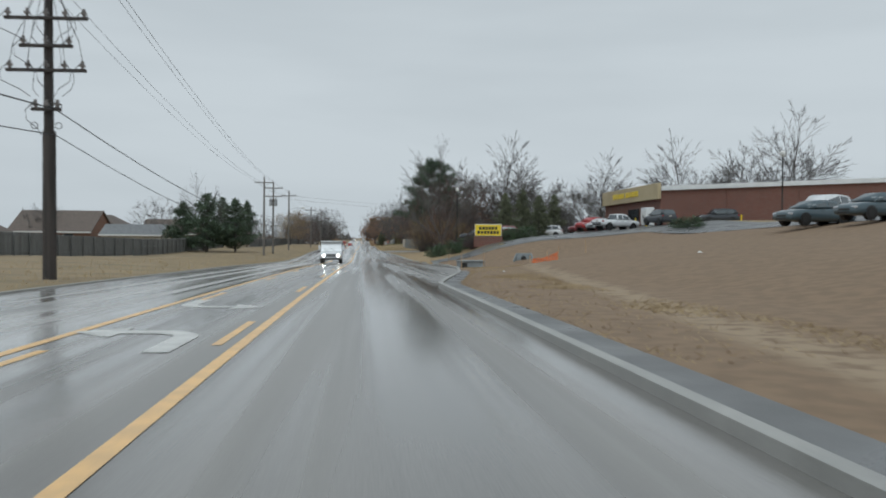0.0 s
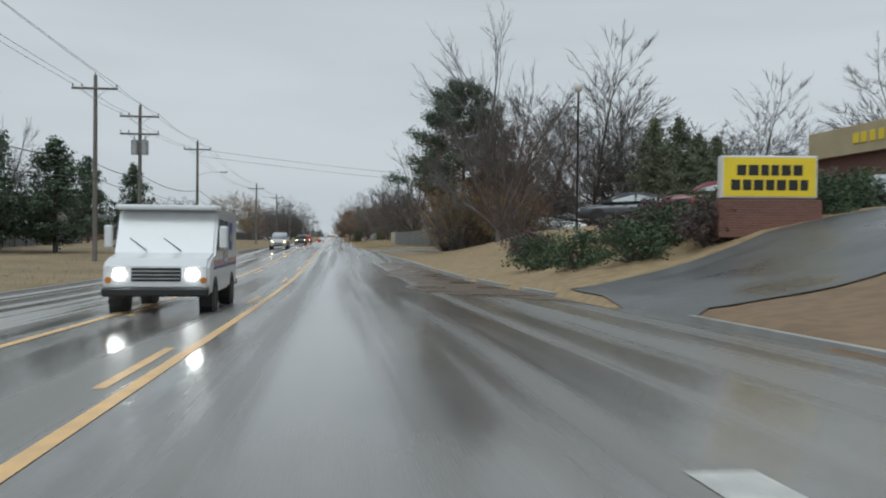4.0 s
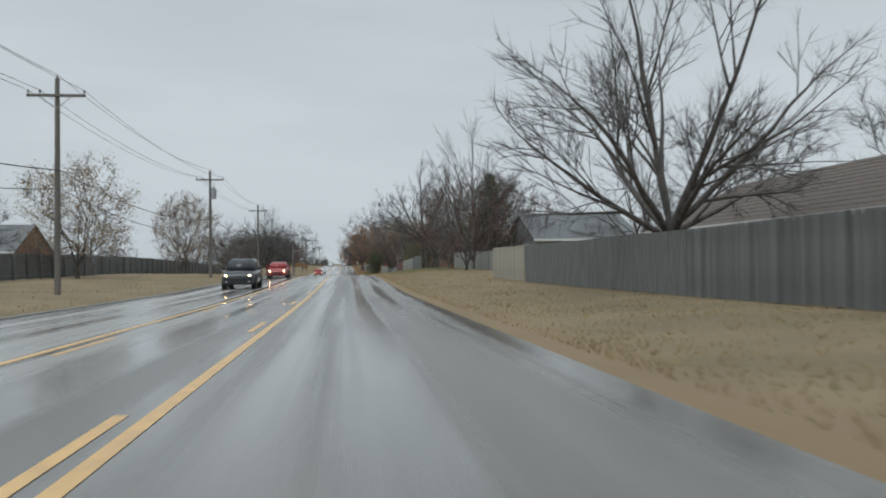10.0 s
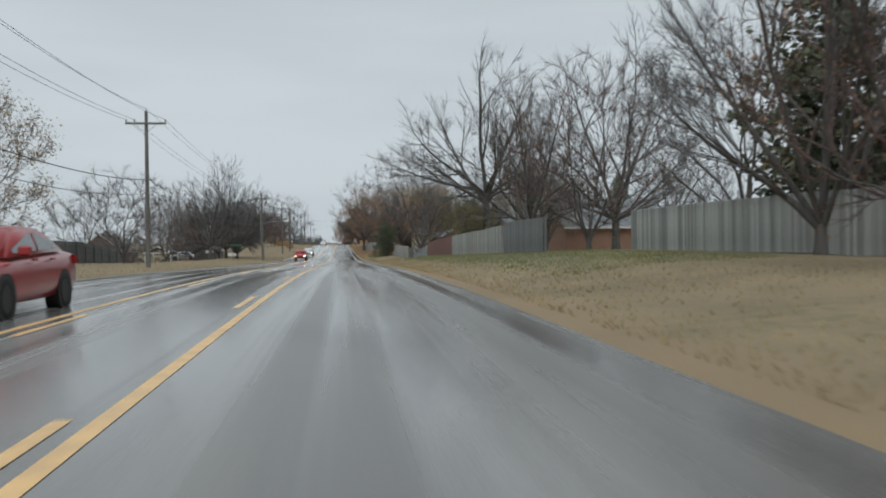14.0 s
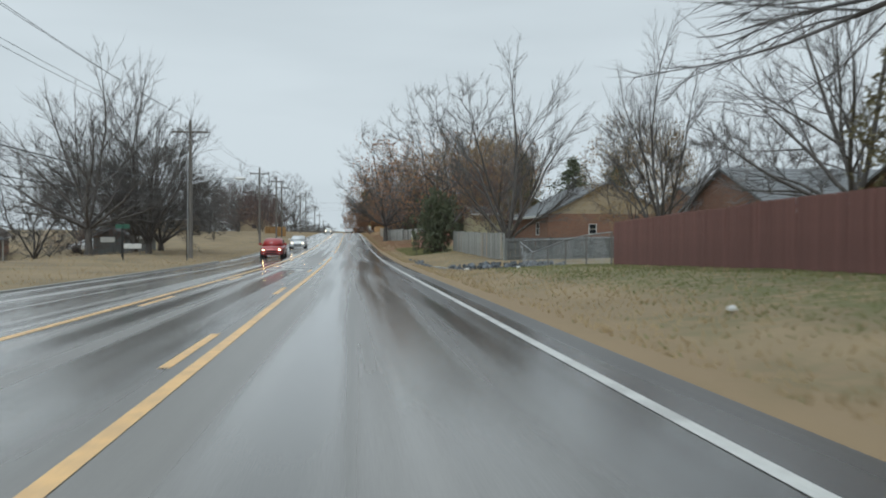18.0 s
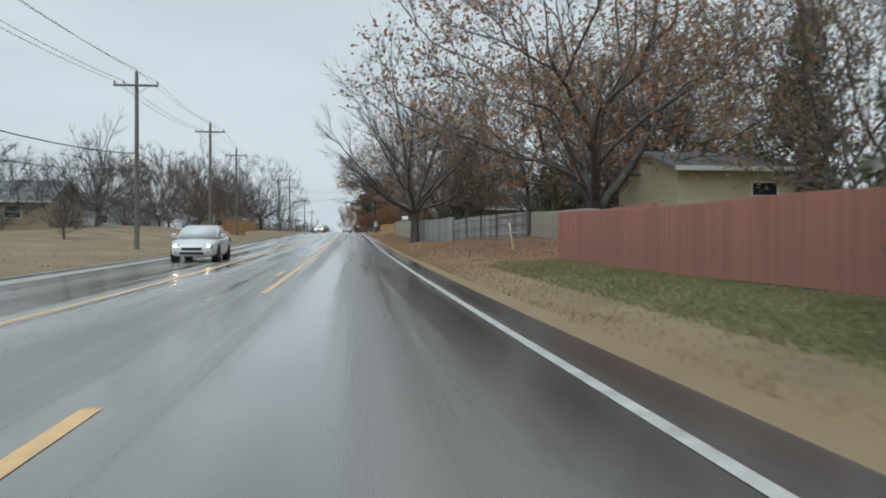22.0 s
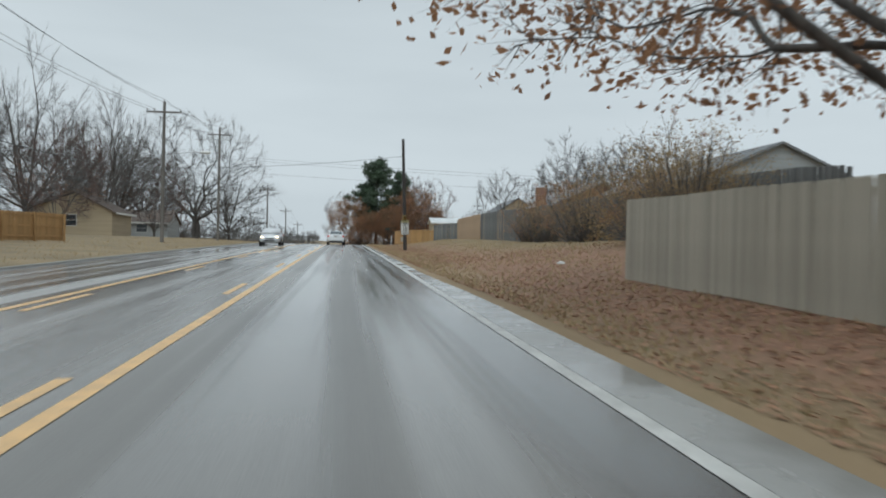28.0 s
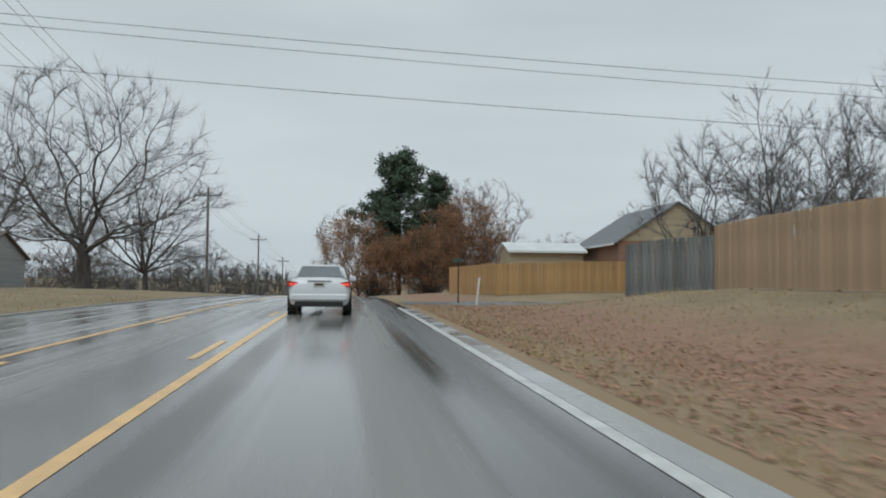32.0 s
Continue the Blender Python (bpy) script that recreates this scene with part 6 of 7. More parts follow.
house(26.5, 335, 12, 12, 2.6, 2.3, M_brickhouse, M_shingle, "brick house with a broad grey shingle roof", ridge="x")
house(21.8, 369, 10.6, 16, 2.75, 2.7, M_brickhouse, M_shingle, "brick house with a tan clapboard gable and grey shingles", gable_m=M_tansiding, windows=(("-y", -1.4, 1.0, 0.7, 0.9), ("-x", -4, 0.9, 1.4, 1.2)))
house(33.5, 362, 10, 14, 2.75, 2.4, M_brickhouse, M_shingle, "brick house with a grey shingle roof among trees", ridge="x", windows=(("-y", -2, 0.8, 1.2, 1.4),))
house(16.2, 390.2, 5.2, 8, 2.9, 0.9, M_yelsiding, M_shingle, "pale yellow clapboard house behind the red fence", ridge="x", windows=(("-y", 1.2, 1.1, 1.2, 1.2),))
house(24, 415, 11, 15, 2.9, 2.2, M_greysiding, M_shingle, "low house with a grey roof behind the fence", windows=(("-x", -3, 1.0, 1.3, 1.2),))
house(16.5, 436, 8, 9, 2.6, 1.8, M_brickhouse, M_shingle, "brick house half hidden behind the fence", ridge="x")
house(22, 497, 10, 18, 2.9, 2.2, M_greysiding, M_shingle, "grey house with a low shingle roof behind the dark fence", ridge="y", windows=(("-x", -4, 0.9, 1.4, 1.2),))
house(22.5, 528, 10, 15, 2.6, 2.4, M_brickhouse, M_shingle, "brick house with a grey roof and a chimney", chimney=(-4.6, -4.0, 4.7))
house(27, 586, 10, 13, 3.0, 3.2, M_brickhouse, M_shingle, "house with a tan clapboard gable and grey shingle roof", gable_m=M_tansiding)
house(17.5, 588, 6.5, 5, 2.4, 0.7, M_tansiding, M_whitemetal, "tan shed with a white metal roof", ridge="x", name="shed", category="shed")
# left side
for k, (hx, hy, hw, hd, lab, rm) in enumerate(((-62, 92, 12, 12, "brick house with a brown roof behind the far fence", M_shinglebr), (-52, 112, 12, 12, "brick house with a steep brown gable", M_shinglebr),
                                               (-44, 132, 11, 11, "brick house with a brown gabled roof", M_shinglebr), (-46, 158, 12, 12, "brick house with a brown roof", M_shinglebr), (-40, 188, 11, 12, "low brick house behind bare trees", M_shinglebr),
                                               (-42, 216, 11, 12, "low brick house with a grey roof", M_shingle), (-40, 262, 11, 12, "low brick house with a grey roof", M_shingle))):
    house(hx, hy, hw, hd, 2.5, 2.9, M_brickhouse, rm, lab, ridge="y" if k % 2 else "x", windows=(("-y", -2, 0.8, 1.4, 1.3), ("-y", 2.5, 0.8, 1.4, 1.3)))
house(-32, 126, 8, 6, 2.2, 1.3, M_fbeige, M_shingle, "small beige garden building with a pale roof", ridge="x", name="shed", category="shed")
house(-40.1, 381.2, 7.0, 10, 2.85, 2.75, M_brickhouse, M_shinglebr, "steep gabled dark brick house with white trim", windows=(("-y", 0, 1.0, 2.4, 1.2),), base=-3.1, rake=True)
house(-22.7, 379.5, 3.4, 11, 2.4, 0.7, M_fdark, M_shingle, "dark wooden outbuilding with a pale eave and grey roof", ridge="y", base=-2.8, name="shed", category="shed")
house(-31, 432, 12, 9, 2.5, 1.8, M_tansiding, M_shingle, "low tan house with a grey roof on the rise", ridge="x", windows=(("-y", -3, 0.9, 1.4, 1.1), ("-y", 3, 0.9, 1.4, 1.1)))
house(-33, 478, 11, 11, 2.5, 2.2, M_greysiding, M_shingle, "grey house behind bare trees", windows=(("-y", 0, 0.9, 1.4, 1.1),))
house(-27, 541, 8, 8, 2.4, 2.0, M_tansiding, M_shinglebr, "small tan gabled house under bare trees", windows=(("-y", 0, 0.8, 1.2, 1.2),))
house(-31, 577, 13, 9, 2.2, 1.7, M_greysiding, M_shinglebr, "low grey bungalow with a brown roof under bare trees", ridge="x", windows=(("-y", -3, 0.7, 1.6, 1.2), ("-y", 3, 0.7, 1.6, 1.2)))
sb = thing("board_sign", Matrix.Translation((-20.4, 364, gz(-20.4, 364))), "plain white board on two short posts in the yard", "sign")
for sx in (-0.42, 0.42):
    part("post", bmbox(sx - 0.04, sx + 0.04, -0.04, 0.04, -0.2, 1.5), M_fdark, sb)
part("board", bmbox(-0.58, 0.58, -0.075, -0.044, 1.15, 1.58), M_trim, sb)
# white carport frame
cp = thing("carport", Matrix.Translation((-23.5, 343.2, -2.72)), "white metal carport frame with an open gable", "carport")
for sx in (-1.6, 1.6):
    for sy in (-2.5, 2.5):
        part("post", tube(bmesh.new(), (sx, sy, -0.7), (sx, sy, 2.2), 0.05, 0.05, 6), M_trim, cp)
for s in (-1, 1):
    b = bmesh.new()
    vs = [b.verts.new(v) for v in ((s * 1.8, -2.7, 2.15), (s * 1.8, 2.7, 2.15), (0, 2.7, 2.95), (0, -2.7, 2.95))]
    b.faces.new(vs)
    bmesh.ops.solidify(b, geom=b.faces[:], thickness=0.05)
    roof = part("roof", b, M_shingle, cp)
    part("rake_board", tube(bmesh.new(), (s * 1.82, -2.76, 2.12), (0, -2.76, 2.95), 0.06, 0.06, 4), M_trim, roof)
part("tie_beam", bmbox(-1.7, 1.7, -2.62, -2.5, 2.06, 2.18), M_trim, cp)

# ---------- the store ----------
SZ = gz(35, 95)
st = thing("store", Matrix.Translation((34.6, 0, SZ)), "long brick store with a beige sign band over the entrance", "store")
TOP = 7.5 - SZ
RISE = 1.5
b = bmesh.new()
rings = [[b.verts.new((px, py, pz)) for px, pz in ((0.0, -2.0), (30.0, -2.0), (30.0, TOP + RISE), (0.0, TOP))] for py in (100.4, 124.0)]
b.faces.new(rings[0])
b.faces.new(rings[1][::-1])
for k in range(4):
    b.faces.new((rings[0][k], rings[0][(k + 1) % 4], rings[1][(k + 1) % 4], rings[1][k]))
bmesh.ops.recalc_face_normals(b, faces=b.faces)
part("wall", b, M_brick, st, "red brick walls")
part("sign_band", bmbox(-0.45, -0.02, 100.2, 124.2, 6.2 - SZ, 8.1 - SZ, bevel=0.03), M_stucco, st, "beige sign band")
slab = Matrix.Translation((0, 0, TOP + 0.02)) @ Matrix.Rotation(-math.atan2(RISE, 30.0), 4, "Y")
for nm, q, m in (("coping", (0.02, 30.1, 100.12, 100.39, -0.32, 0.22), M_whitemetal), ("roof", (0.02, 30.0, 100.45, 124.0, 0.02, 0.14), M_shingle)):
    b = bmbox(*q)
    bmesh.ops.transform(b, matrix=slab, verts=b.verts)
    part(nm, b, m, st, "pale grey metal coping" if nm == "coping" else "")
dr = part("entrance_door", bmbox(-0.16, -0.02, 108.5, 112.5, -0.2, 2.15), M_glassdark, st, "dark glass entrance doors")
for yy in (108.45, 110.5, 112.5):
    part("door_frame", bmbox(-0.20, -0.05, yy - 0.05, yy + 0.05, -0.2, 2.2), M_black, dr)
for k, w in enumerate((0.55, 0.6, 0.5, 0.5, 0.6, 0.6)):
    part("sign_letter_block", bmbox(-0.53, -0.46, 107.6 + k * 0.9, 107.6 + k * 0.9 + w, 6.85 - SZ, 7.55 - SZ, bevel=0.02), M_signyel, st, "yellow raised sign shape")
    part("sign_letter_block", bmbox(-0.53, -0.46, 113.5 + k * 0.9, 113.5 + k * 0.9 + w, 6.85 - SZ, 7.55 - SZ, bevel=0.02), M_signyel, st, "yellow raised sign shape")
for xx in (8.0, 17.0, 26.0):
    part("downpipe", bmbox(xx, xx + 0.1, 100.3, 100.395, -0.5, TOP), M_brick, st)
# white ice chest and yellow bollards in front
ice = thing("ice_chest", Matrix.Translation((33.4, 101.5, gz(33.4, 101.5) + 0.1)), "white ice freezer cabinet by the store wall", "freezer")
part("cabinet", bmbox(-0.5, 0.5, -1.0, 1.0, 0.0, 2.1, bevel=0.04), M_whitemetal, ice)
for s in (-1, 1):
    d = part("door", bmbox(-0.54, -0.505, s * 0.5 - 0.42, s * 0.5 + 0.42, 0.3, 1.7, bevel=0.01), M_trim, ice)
    part("handle", bmbox(-0.58, -0.545, s * 0.12 - 0.02, s * 0.12 + 0.02, 0.8, 1.2), M_black, d)
for xx, yy in ((32.6, 99.6), (32.6, 103.6), (42.8, 98.4), (43.6, 98.4)):
    bo = thing("bollard", Matrix.Translation((xx, yy, gz(xx, yy) + 0.1)), "yellow steel bollard before the store", "bollard", "bollards")
    part("post", tube(bmesh.new(), (0, 0, -0.1), (0, 0, 1.0), 0.09, 0.09, 10), M_signyel, bo)
    part("cap", tube(bmesh.new(), (0, 0, 1.0), (0, 0, 1.05), 0.09, 0.04, 10), M_signyel, bo)

# yellow roadside sign on a brick plinth
sx, sy = 12.3, 87.8
sn = thing("store_sign", Matrix.Translation((sx, sy, gz(sx, sy))) @ Matrix.Rotation(radians(-8), 4, "Z"), "yellow roadside store sign on a low brick plinth", "sign")
SH = road_z(87.8) + 4.0 - gz(sx, sy)
part("plinth", bmbox(-1.45, 1.45, -0.3, 0.3, -0.3, SH - 1.25, bevel=0.01), M_brick, sn)
cab = part("cabinet", bmbox(-1.36, 1.36, -0.2, 0.2, SH - 1.22, SH, bevel=0.03), M_trim, sn, "pale sign cabinet")
part("face", bmbox(-1.3, 1.3, -0.215, -0.202, SH - 1.16, SH - 0.06), M_signyel, cab, "yellow sign face")
for z, ws in ((SH - 0.42, (0.26, 0.28, 0.22, 0.22, 0.26, 0.26)), (SH - 0.84, (0.26, 0.24, 0.27, 0.24, 0.26, 0.26, 0.22))):
    tot = sum(ws) + 0.07 * (len(ws) - 1)
    u = -tot / 2
    for w in ws:
        part("sign_shape", bmbox(u, u + w, -0.222, -0.216, z - 0.15, z + 0.15), M_black, cab, "black sign shape")
        u += w + 0.07

# ---------- vehicles ----------
def loft(stations, arch=0.0):
    """A rounded hull through stations (y, bottom, top, half width)."""
    b = bmesh.new()
    rings = []
    for y, zb, zt, hw in stations:
        h = zt - zb
        sec = [(0.0, zb), (0.72, zb), (0.93, zb + 0.08 * h), (0.985, zb + 0.28 * h), (1.0, zb + 0.55 * h), (0.965, zb + 0.82 * h), (0.90, zb + 0.95 * h), (0.70, zt), (0.0, zt + 0.02)]
        ring = [b.verts.new((hw * u, y, z)) for u, z in sec] + [b.verts.new((-hw * u, y, z)) for u, z in sec[-2:0:-1]]
        rings.append(ring)
    n = len(rings[0])
    for r0, r1 in zip(rings, rings[1:]):
        for k in range(n):
            b.faces.new((r0[k], r0[(k + 1) % n], r1[(k + 1) % n], r1[k]))
    b.faces.new(rings[0][::-1])
    b.faces.new(rings[-1])
    bmesh.ops.recalc_face_normals(b, faces=b.faces)
    return b


def panel(pts, shrink, off, thick=0.012):
    """A thin pane inside a polygon, lifted off it along its outward side."""
    P = [Vector(p) for p in pts]
    c = sum(P, Vector()) / len(P)
    nrm = (P[1] - P[0]).cross(P[2] - P[0]).normalized()
    b = bmesh.new()
    f = b.faces.new([b.verts.new(c + (p - c) * (shrink if not isinstance(shrink, tuple) else 1) - (Vector([(p - c)[i] * (1 - shrink[i]) for i in range(3)]) if isinstance(shrink, tuple) else Vector()) + nrm * off) for p in P])
    r = bmesh.ops.extrude_face_region(b, geom=[f])
    for v in r["geom"]:
        if isinstance(v, bmesh.types.BMVert):
            v.co -= nrm * thick
    bmesh.ops.recalc_face_normals(b, faces=b.faces)
    return b


def wheel(parent, x, y, r, w=0.22):
    s = 1 if x > 0 else -1
    b = bmesh.new()
    prof = [(r * 0.66, -w / 2), (r * 0.93, -w / 2), (r, -w * 0.32), (r, w * 0.32), (r * 0.93, w / 2), (r * 0.66, w / 2)]
    n = 20
    rings = [[b.verts.new((x + u * s, y + math.cos(6.2832 * k / n) * q, r + math.sin(6.2832 * k / n) * q)) for k in range(n)] for q, u in prof]
    for r0, r1 in zip(rings, rings[1:]):
        for k in range(n):
            b.faces.new((r0[k], r0[(k + 1) % n], r1[(k + 1) % n], r1[k]))
    bmesh.ops.recalc_face_normals(b, faces=b.faces)
    wh = part("wheel", b, M_tyre, parent, "black tyre", smooth_shade=True)
    b = bmesh.new()
    xo = x + s * w * 0.36
    tube(b, (x - s * w * 0.2, y, r), (xo - s * 0.03, y, r), r * 0.66, r * 0.62, 20)
    for k in range(5):
        a = 6.2832 * k / 5
        tube(b, (xo - s * 0.015, y, r), (xo - s * 0.015, y + math.cos(a) * r * 0.6, r + math.sin(a) * r * 0.6), 0.035, 0.028, 5)
    part("rim", b, M_alloy, wh)


KINDS = {
    "sedan": dict(L=4.75, W=1.82, wheel=0.33, axle=1.40, st=[(-1, .30, .86, .80), (-.97, .25, 1.02, .92), (-.82, .24, 1.05, .95), (-.45, .20, 1.0, 1.0), (.1, .20, .95, 1.0), (.5, .20, .92, 1.0), (.76, .22, .86, .97), (.94, .24, .75, .88), (1, .27, .62, .78)],
                  gh=[(-1.80, 1.05), (-1.02, 1.42), (-.1, 1.47), (.42, 1.42), (1.28, .94)], gw=(.83, .63)),
    "suv": dict(L=4.7, W=1.88, wheel=0.37, axle=1.38, st=[(-1, .36, 1.0, .84), (-.98, .30, 1.12, .94), (-.85, .28, 1.14, .98), (-.4, .25, 1.10, 1.0), (.1, .25, 1.06, 1.0), (.5, .25, 1.04, 1.0), (.8, .27, 1.0, .96), (.96, .29, .90, .88), (1, .32, .76, .80)],
                gh=[(-2.22, 1.12), (-1.92, 1.66), (-.6, 1.74), (.35, 1.68), (1.05, 1.05)], gw=(.84, .68)),
    "hatch": dict(L=4.1, W=1.74, wheel=0.31, axle=1.26, st=[(-1, .30, .9, .82), (-.97, .25, 1.02, .92), (-.8, .24, 1.02, .97), (-.3, .2, .97, 1.0), (.2, .2, .93, 1.0), (.55, .2, .91, 1.0), (.8, .23, .85, .95), (.95, .24, .74, .88), (1, .27, .62, .78)],
                  gh=[(-1.9, 1.0), (-1.5, 1.44), (-.3, 1.5), (.3, 1.44), (1.15, .93)], gw=(.77, .60)),
    "pickup": dict(L=5.7, W=1.98, wheel=0.40, axle=1.78, st=[(-1, .6, 1.1, .9), (-.985, .5, 1.14, .97), (-.3, .42, 1.14, 1.0), (.1, .4, 1.16, 1.0), (.5, .4, 1.16, 1.0), (.8, .42, 1.12, .97), (.96, .48, 1.02, .9), (1, .58, .86, .84)],
                   gh=[(-.55, 1.16), (-.45, 1.80), (.3, 1.86), (.95, 1.80), (1.6, 1.16)], gw=(.90, .74)),
}


def car(kind, x, y, turn, colour, label, lit="", tail=None, group="cars", z=None, name=None):
    """A car whose nose points along +y when turn is 0. lit: '' or 'warm' or 'white' headlamps."""
    k = KINDS[kind]
    L, W = k["L"] / 2, k["W"] / 2
    base = (gz(x, y) + 0.09 if z is None else z)
    c = thing(name or {"sedan": "sedan", "suv": "suv", "hatch": "hatchback", "pickup": "pickup_truck"}[kind], Matrix.Translation((x, y, base)) @ Matrix.Rotation(radians(turn), 4, "Z"), label, "car", group)
    body = part("body", loft([(f * L, zb, zt, hw * W) for f, zb, zt, hw in k["st"]]), colour, c, smooth_shade=True)
    g, (wb, wt) = k["gh"], k["gw"]
    zlo, zhi = min(g[0][1], g[-1][1]), max(p[1] for p in g)
    hw = lambda zz: wb + (wt - wb) * (zz - zlo) / (zhi - zlo)
    b = bmesh.new()
    Lv = [b.verts.new((-hw(zz), yy, zz)) for yy, zz in g]
    Rv = [b.verts.new((hw(zz), yy, zz)) for yy, zz in g]
    b.faces.new(Lv)
    b.faces.new(Rv[::-1])
    for i in range(len(g) - 1):
        b.faces.new((Lv[i], Rv[i], Rv[i + 1], Lv[i + 1]))
    b.faces.new((Lv[-1], Rv[-1], Rv[0], Lv[0]))
    bmesh.ops.recalc_face_normals(b, faces=b.faces)
    top_edges = [e for e in b.edges if max(v.co.z for v in e.verts) > zlo + 0.12]
    bmesh.ops.bevel(b, geom=top_edges, offset=0.075, segments=3, affect="EDGES", clamp_overlap=True)
    part("cabin", b, colour, c, smooth_shade=True)
    q = lambda s, i: (s * hw(g[i][1]), g[i][0], g[i][1])
    part("windscreen", panel([q(1, 4), q(-1, 4), q(-1, 3), q(1, 3)][::-1], 0.86, 0.014), M_carglass, c)
    part("rear_window", panel([q(-1, 0), q(1, 0), q(1, 1), q(-1, 1)], 0.82, 0.014), M_carglass, c)
    for s in (-1, 1):
        ym = (g[1][0] + g[3][0]) / 2
        zt = lambda yy: float(np.interp(yy, [p[0] for p in g], [p[1] for p in g])) - 0.10
        zb0 = lambda yy: float(np.interp(yy, (g[0][0], g[-1][0]), (g[0][1], g[-1][1]))) + 0.05
        for ya, yb in ((g[0][0] + 0.55 if kind != "pickup" else g[0][0] + 0.16, ym - 0.05), (ym + 0.05, g[-1][0] - 0.42)):
            pts = []
            for yy, lo in ((ya, 1), (yb, 1), (yb, 0), (ya, 0)):
                zz = zb0(yy) if lo else max(zt(yy), zb0(yy) + 0.02)
                pts.append((s * hw(zz), yy, zz))
            part("side_window", panel(pts if s > 0 else pts[::-1], 0.97, 0.012), M_carglass, c)
        mir = bmesh.new()
        box(mir, s * (W - 0.04) if s > 0 else s * (W + 0.16), s * (W + 0.16) if s > 0 else s * (W - 0.04), g[-1][0] - 0.55, g[-1][0] - 0.43, g[-1][1] + 0.03, g[-1][1] + 0.19, bevel=0.03)
        part("mirror", mir, colour, c)
        for ax in (-1, 1):
            yy = ax * k["axle"]
            ab = bmesh.new()
            tube(ab, (s * (W - 0.25), yy, k["wheel"]), (s * (W + 0.004), yy, k["wheel"]), k["wheel"] * 1.17, k["wheel"] * 1.17, 18)
            part("wheel_arch", ab, M_black, c)
            wheel(c, s * (W - 0.10), yy, k["wheel"])
            part("door_handle", bmbox(min(s * (W - 0.03), s * (W + 0.012)), max(s * (W - 0.03), s * (W + 0.012)), ax * 0.45 - 0.38, ax * 0.45 - 0.2, g[0][1] - 0.17, g[0][1] - 0.13), M_chrome if kind == "pickup" else colour, c)
        f_top = k["st"][-2][2]
        r_top = k["st"][1][2]
        hl = bmbox(min(s * W * 0.50, s * W * 0.86), max(s * W * 0.50, s * W * 0.86), L * 0.925, L * 0.995, f_top - 0.19, f_top - 0.06, bevel=0.03)
        lamp = part("headlamp", hl, M_headoff, c, "clear headlamp")
        if lit:
            part("bulb", tube(bmesh.new(), (s * W * 0.68, L * 0.99, f_top - 0.125), (s * W * 0.68, L * 0.995 + 0.006, f_top - 0.125), 0.062, 0.055, 12), M_head if lit == "warm" else M_headwhite, lamp, "lit bulb")
            part("fog_lamp", tube(bmesh.new(), (s * W * 0.66, L * 0.98, k["st"][-1][1] + 0.12), (s * W * 0.66, L * 1.005, k["st"][-1][1] + 0.12), 0.05, 0.045, 10), M_headoff, c)
        tb = bmesh.new()
        zt_, za_ = r_top - 0.07, r_top - 0.22
        pr = [(s * W * 0.95, zt_ + 0.01), (s * W * 0.52, zt_ - 0.05), (s * W * 0.50, za_ + 0.03), (s * W * 0.965, za_ - 0.01)]
        ring = [[tb.verts.new((px, yy, pz)) for px, pz in pr] for yy in (-L * 0.90, -L * 0.985 - 0.01)]
        tb.faces.new(ring[0])
        tb.faces.new(ring[1][::-1])
        for i in range(4):
            tb.faces.new((ring[0][i], ring[0][(i + 1) % 4], ring[1][(i + 1) % 4], ring[1][i]))
        bmesh.ops.recalc_face_normals(tb, faces=tb.faces)
        lens = part("tail_lamp", tb, M_taildim, c, "dark red tail lamp")
        if tail:
            part("lit_lens", bmbox(min(s * W * 0.66, s * W * 0.92), max(s * W * 0.66, s * W * 0.92), -L * 0.985 - 0.022, -L * 0.985 - 0.011, za_ + 0.03, zt_ - 0.05, bevel=0.004), tail, lens, "glowing red lens")
    zp = r_top - 0.16
    plate_ = part("number_plate", bmbox(-0.155, 0.155, -L - 0.012, -L + 0.03, zp - 0.08, zp + 0.075), M_plate, c, "pale number plate")
    part("plate_bar", bmbox(-0.11, 0.11, -L - 0.018, -L - 0.013, zp - 0.025, zp + 0.025), M_black, plate_)
    part("boot_strip", bmbox(-0.34, 0.34, -L - 0.010, -L + 0.06, zp + 0.09, zp + 0.115, bevel=0.005), M_chrome, c, "chrome strip over the plate")
    zb_ = k["st"][0][1]
    part("grille", bmbox(-W * 0.42, W * 0.42, L * 0.965, L * 1.004, k["st"][-1][1] + 0.20, k["st"][-1][1] + 0.30, bevel=0.01), M_black, c)
    part("air_intake", bmbox(-W * 0.50, W * 0.50, L * 0.965, L * 1.006, k["st"][-1][1] + 0.03, k["st"][-1][1] + 0.13, bevel=0.01), M_black, c)
    part("bumper", bmbox(-W * 0.88, W * 0.88, -L - 0.045, -L + 0.2, zb_ + 0.10, zb_ + 0.30, bevel=0.04), M_chrome if kind == "pickup" else colour, c)
    part("lower_valance", bmbox(-W * 0.74, W * 0.74, -L - 0.03, -L + 0.1, zb_ - 0.06, zb_ + 0.09, bevel=0.02), M_black, c, "black lower valance")
    return c


def on_road(x, y):
    return road_z(y) + 0.0


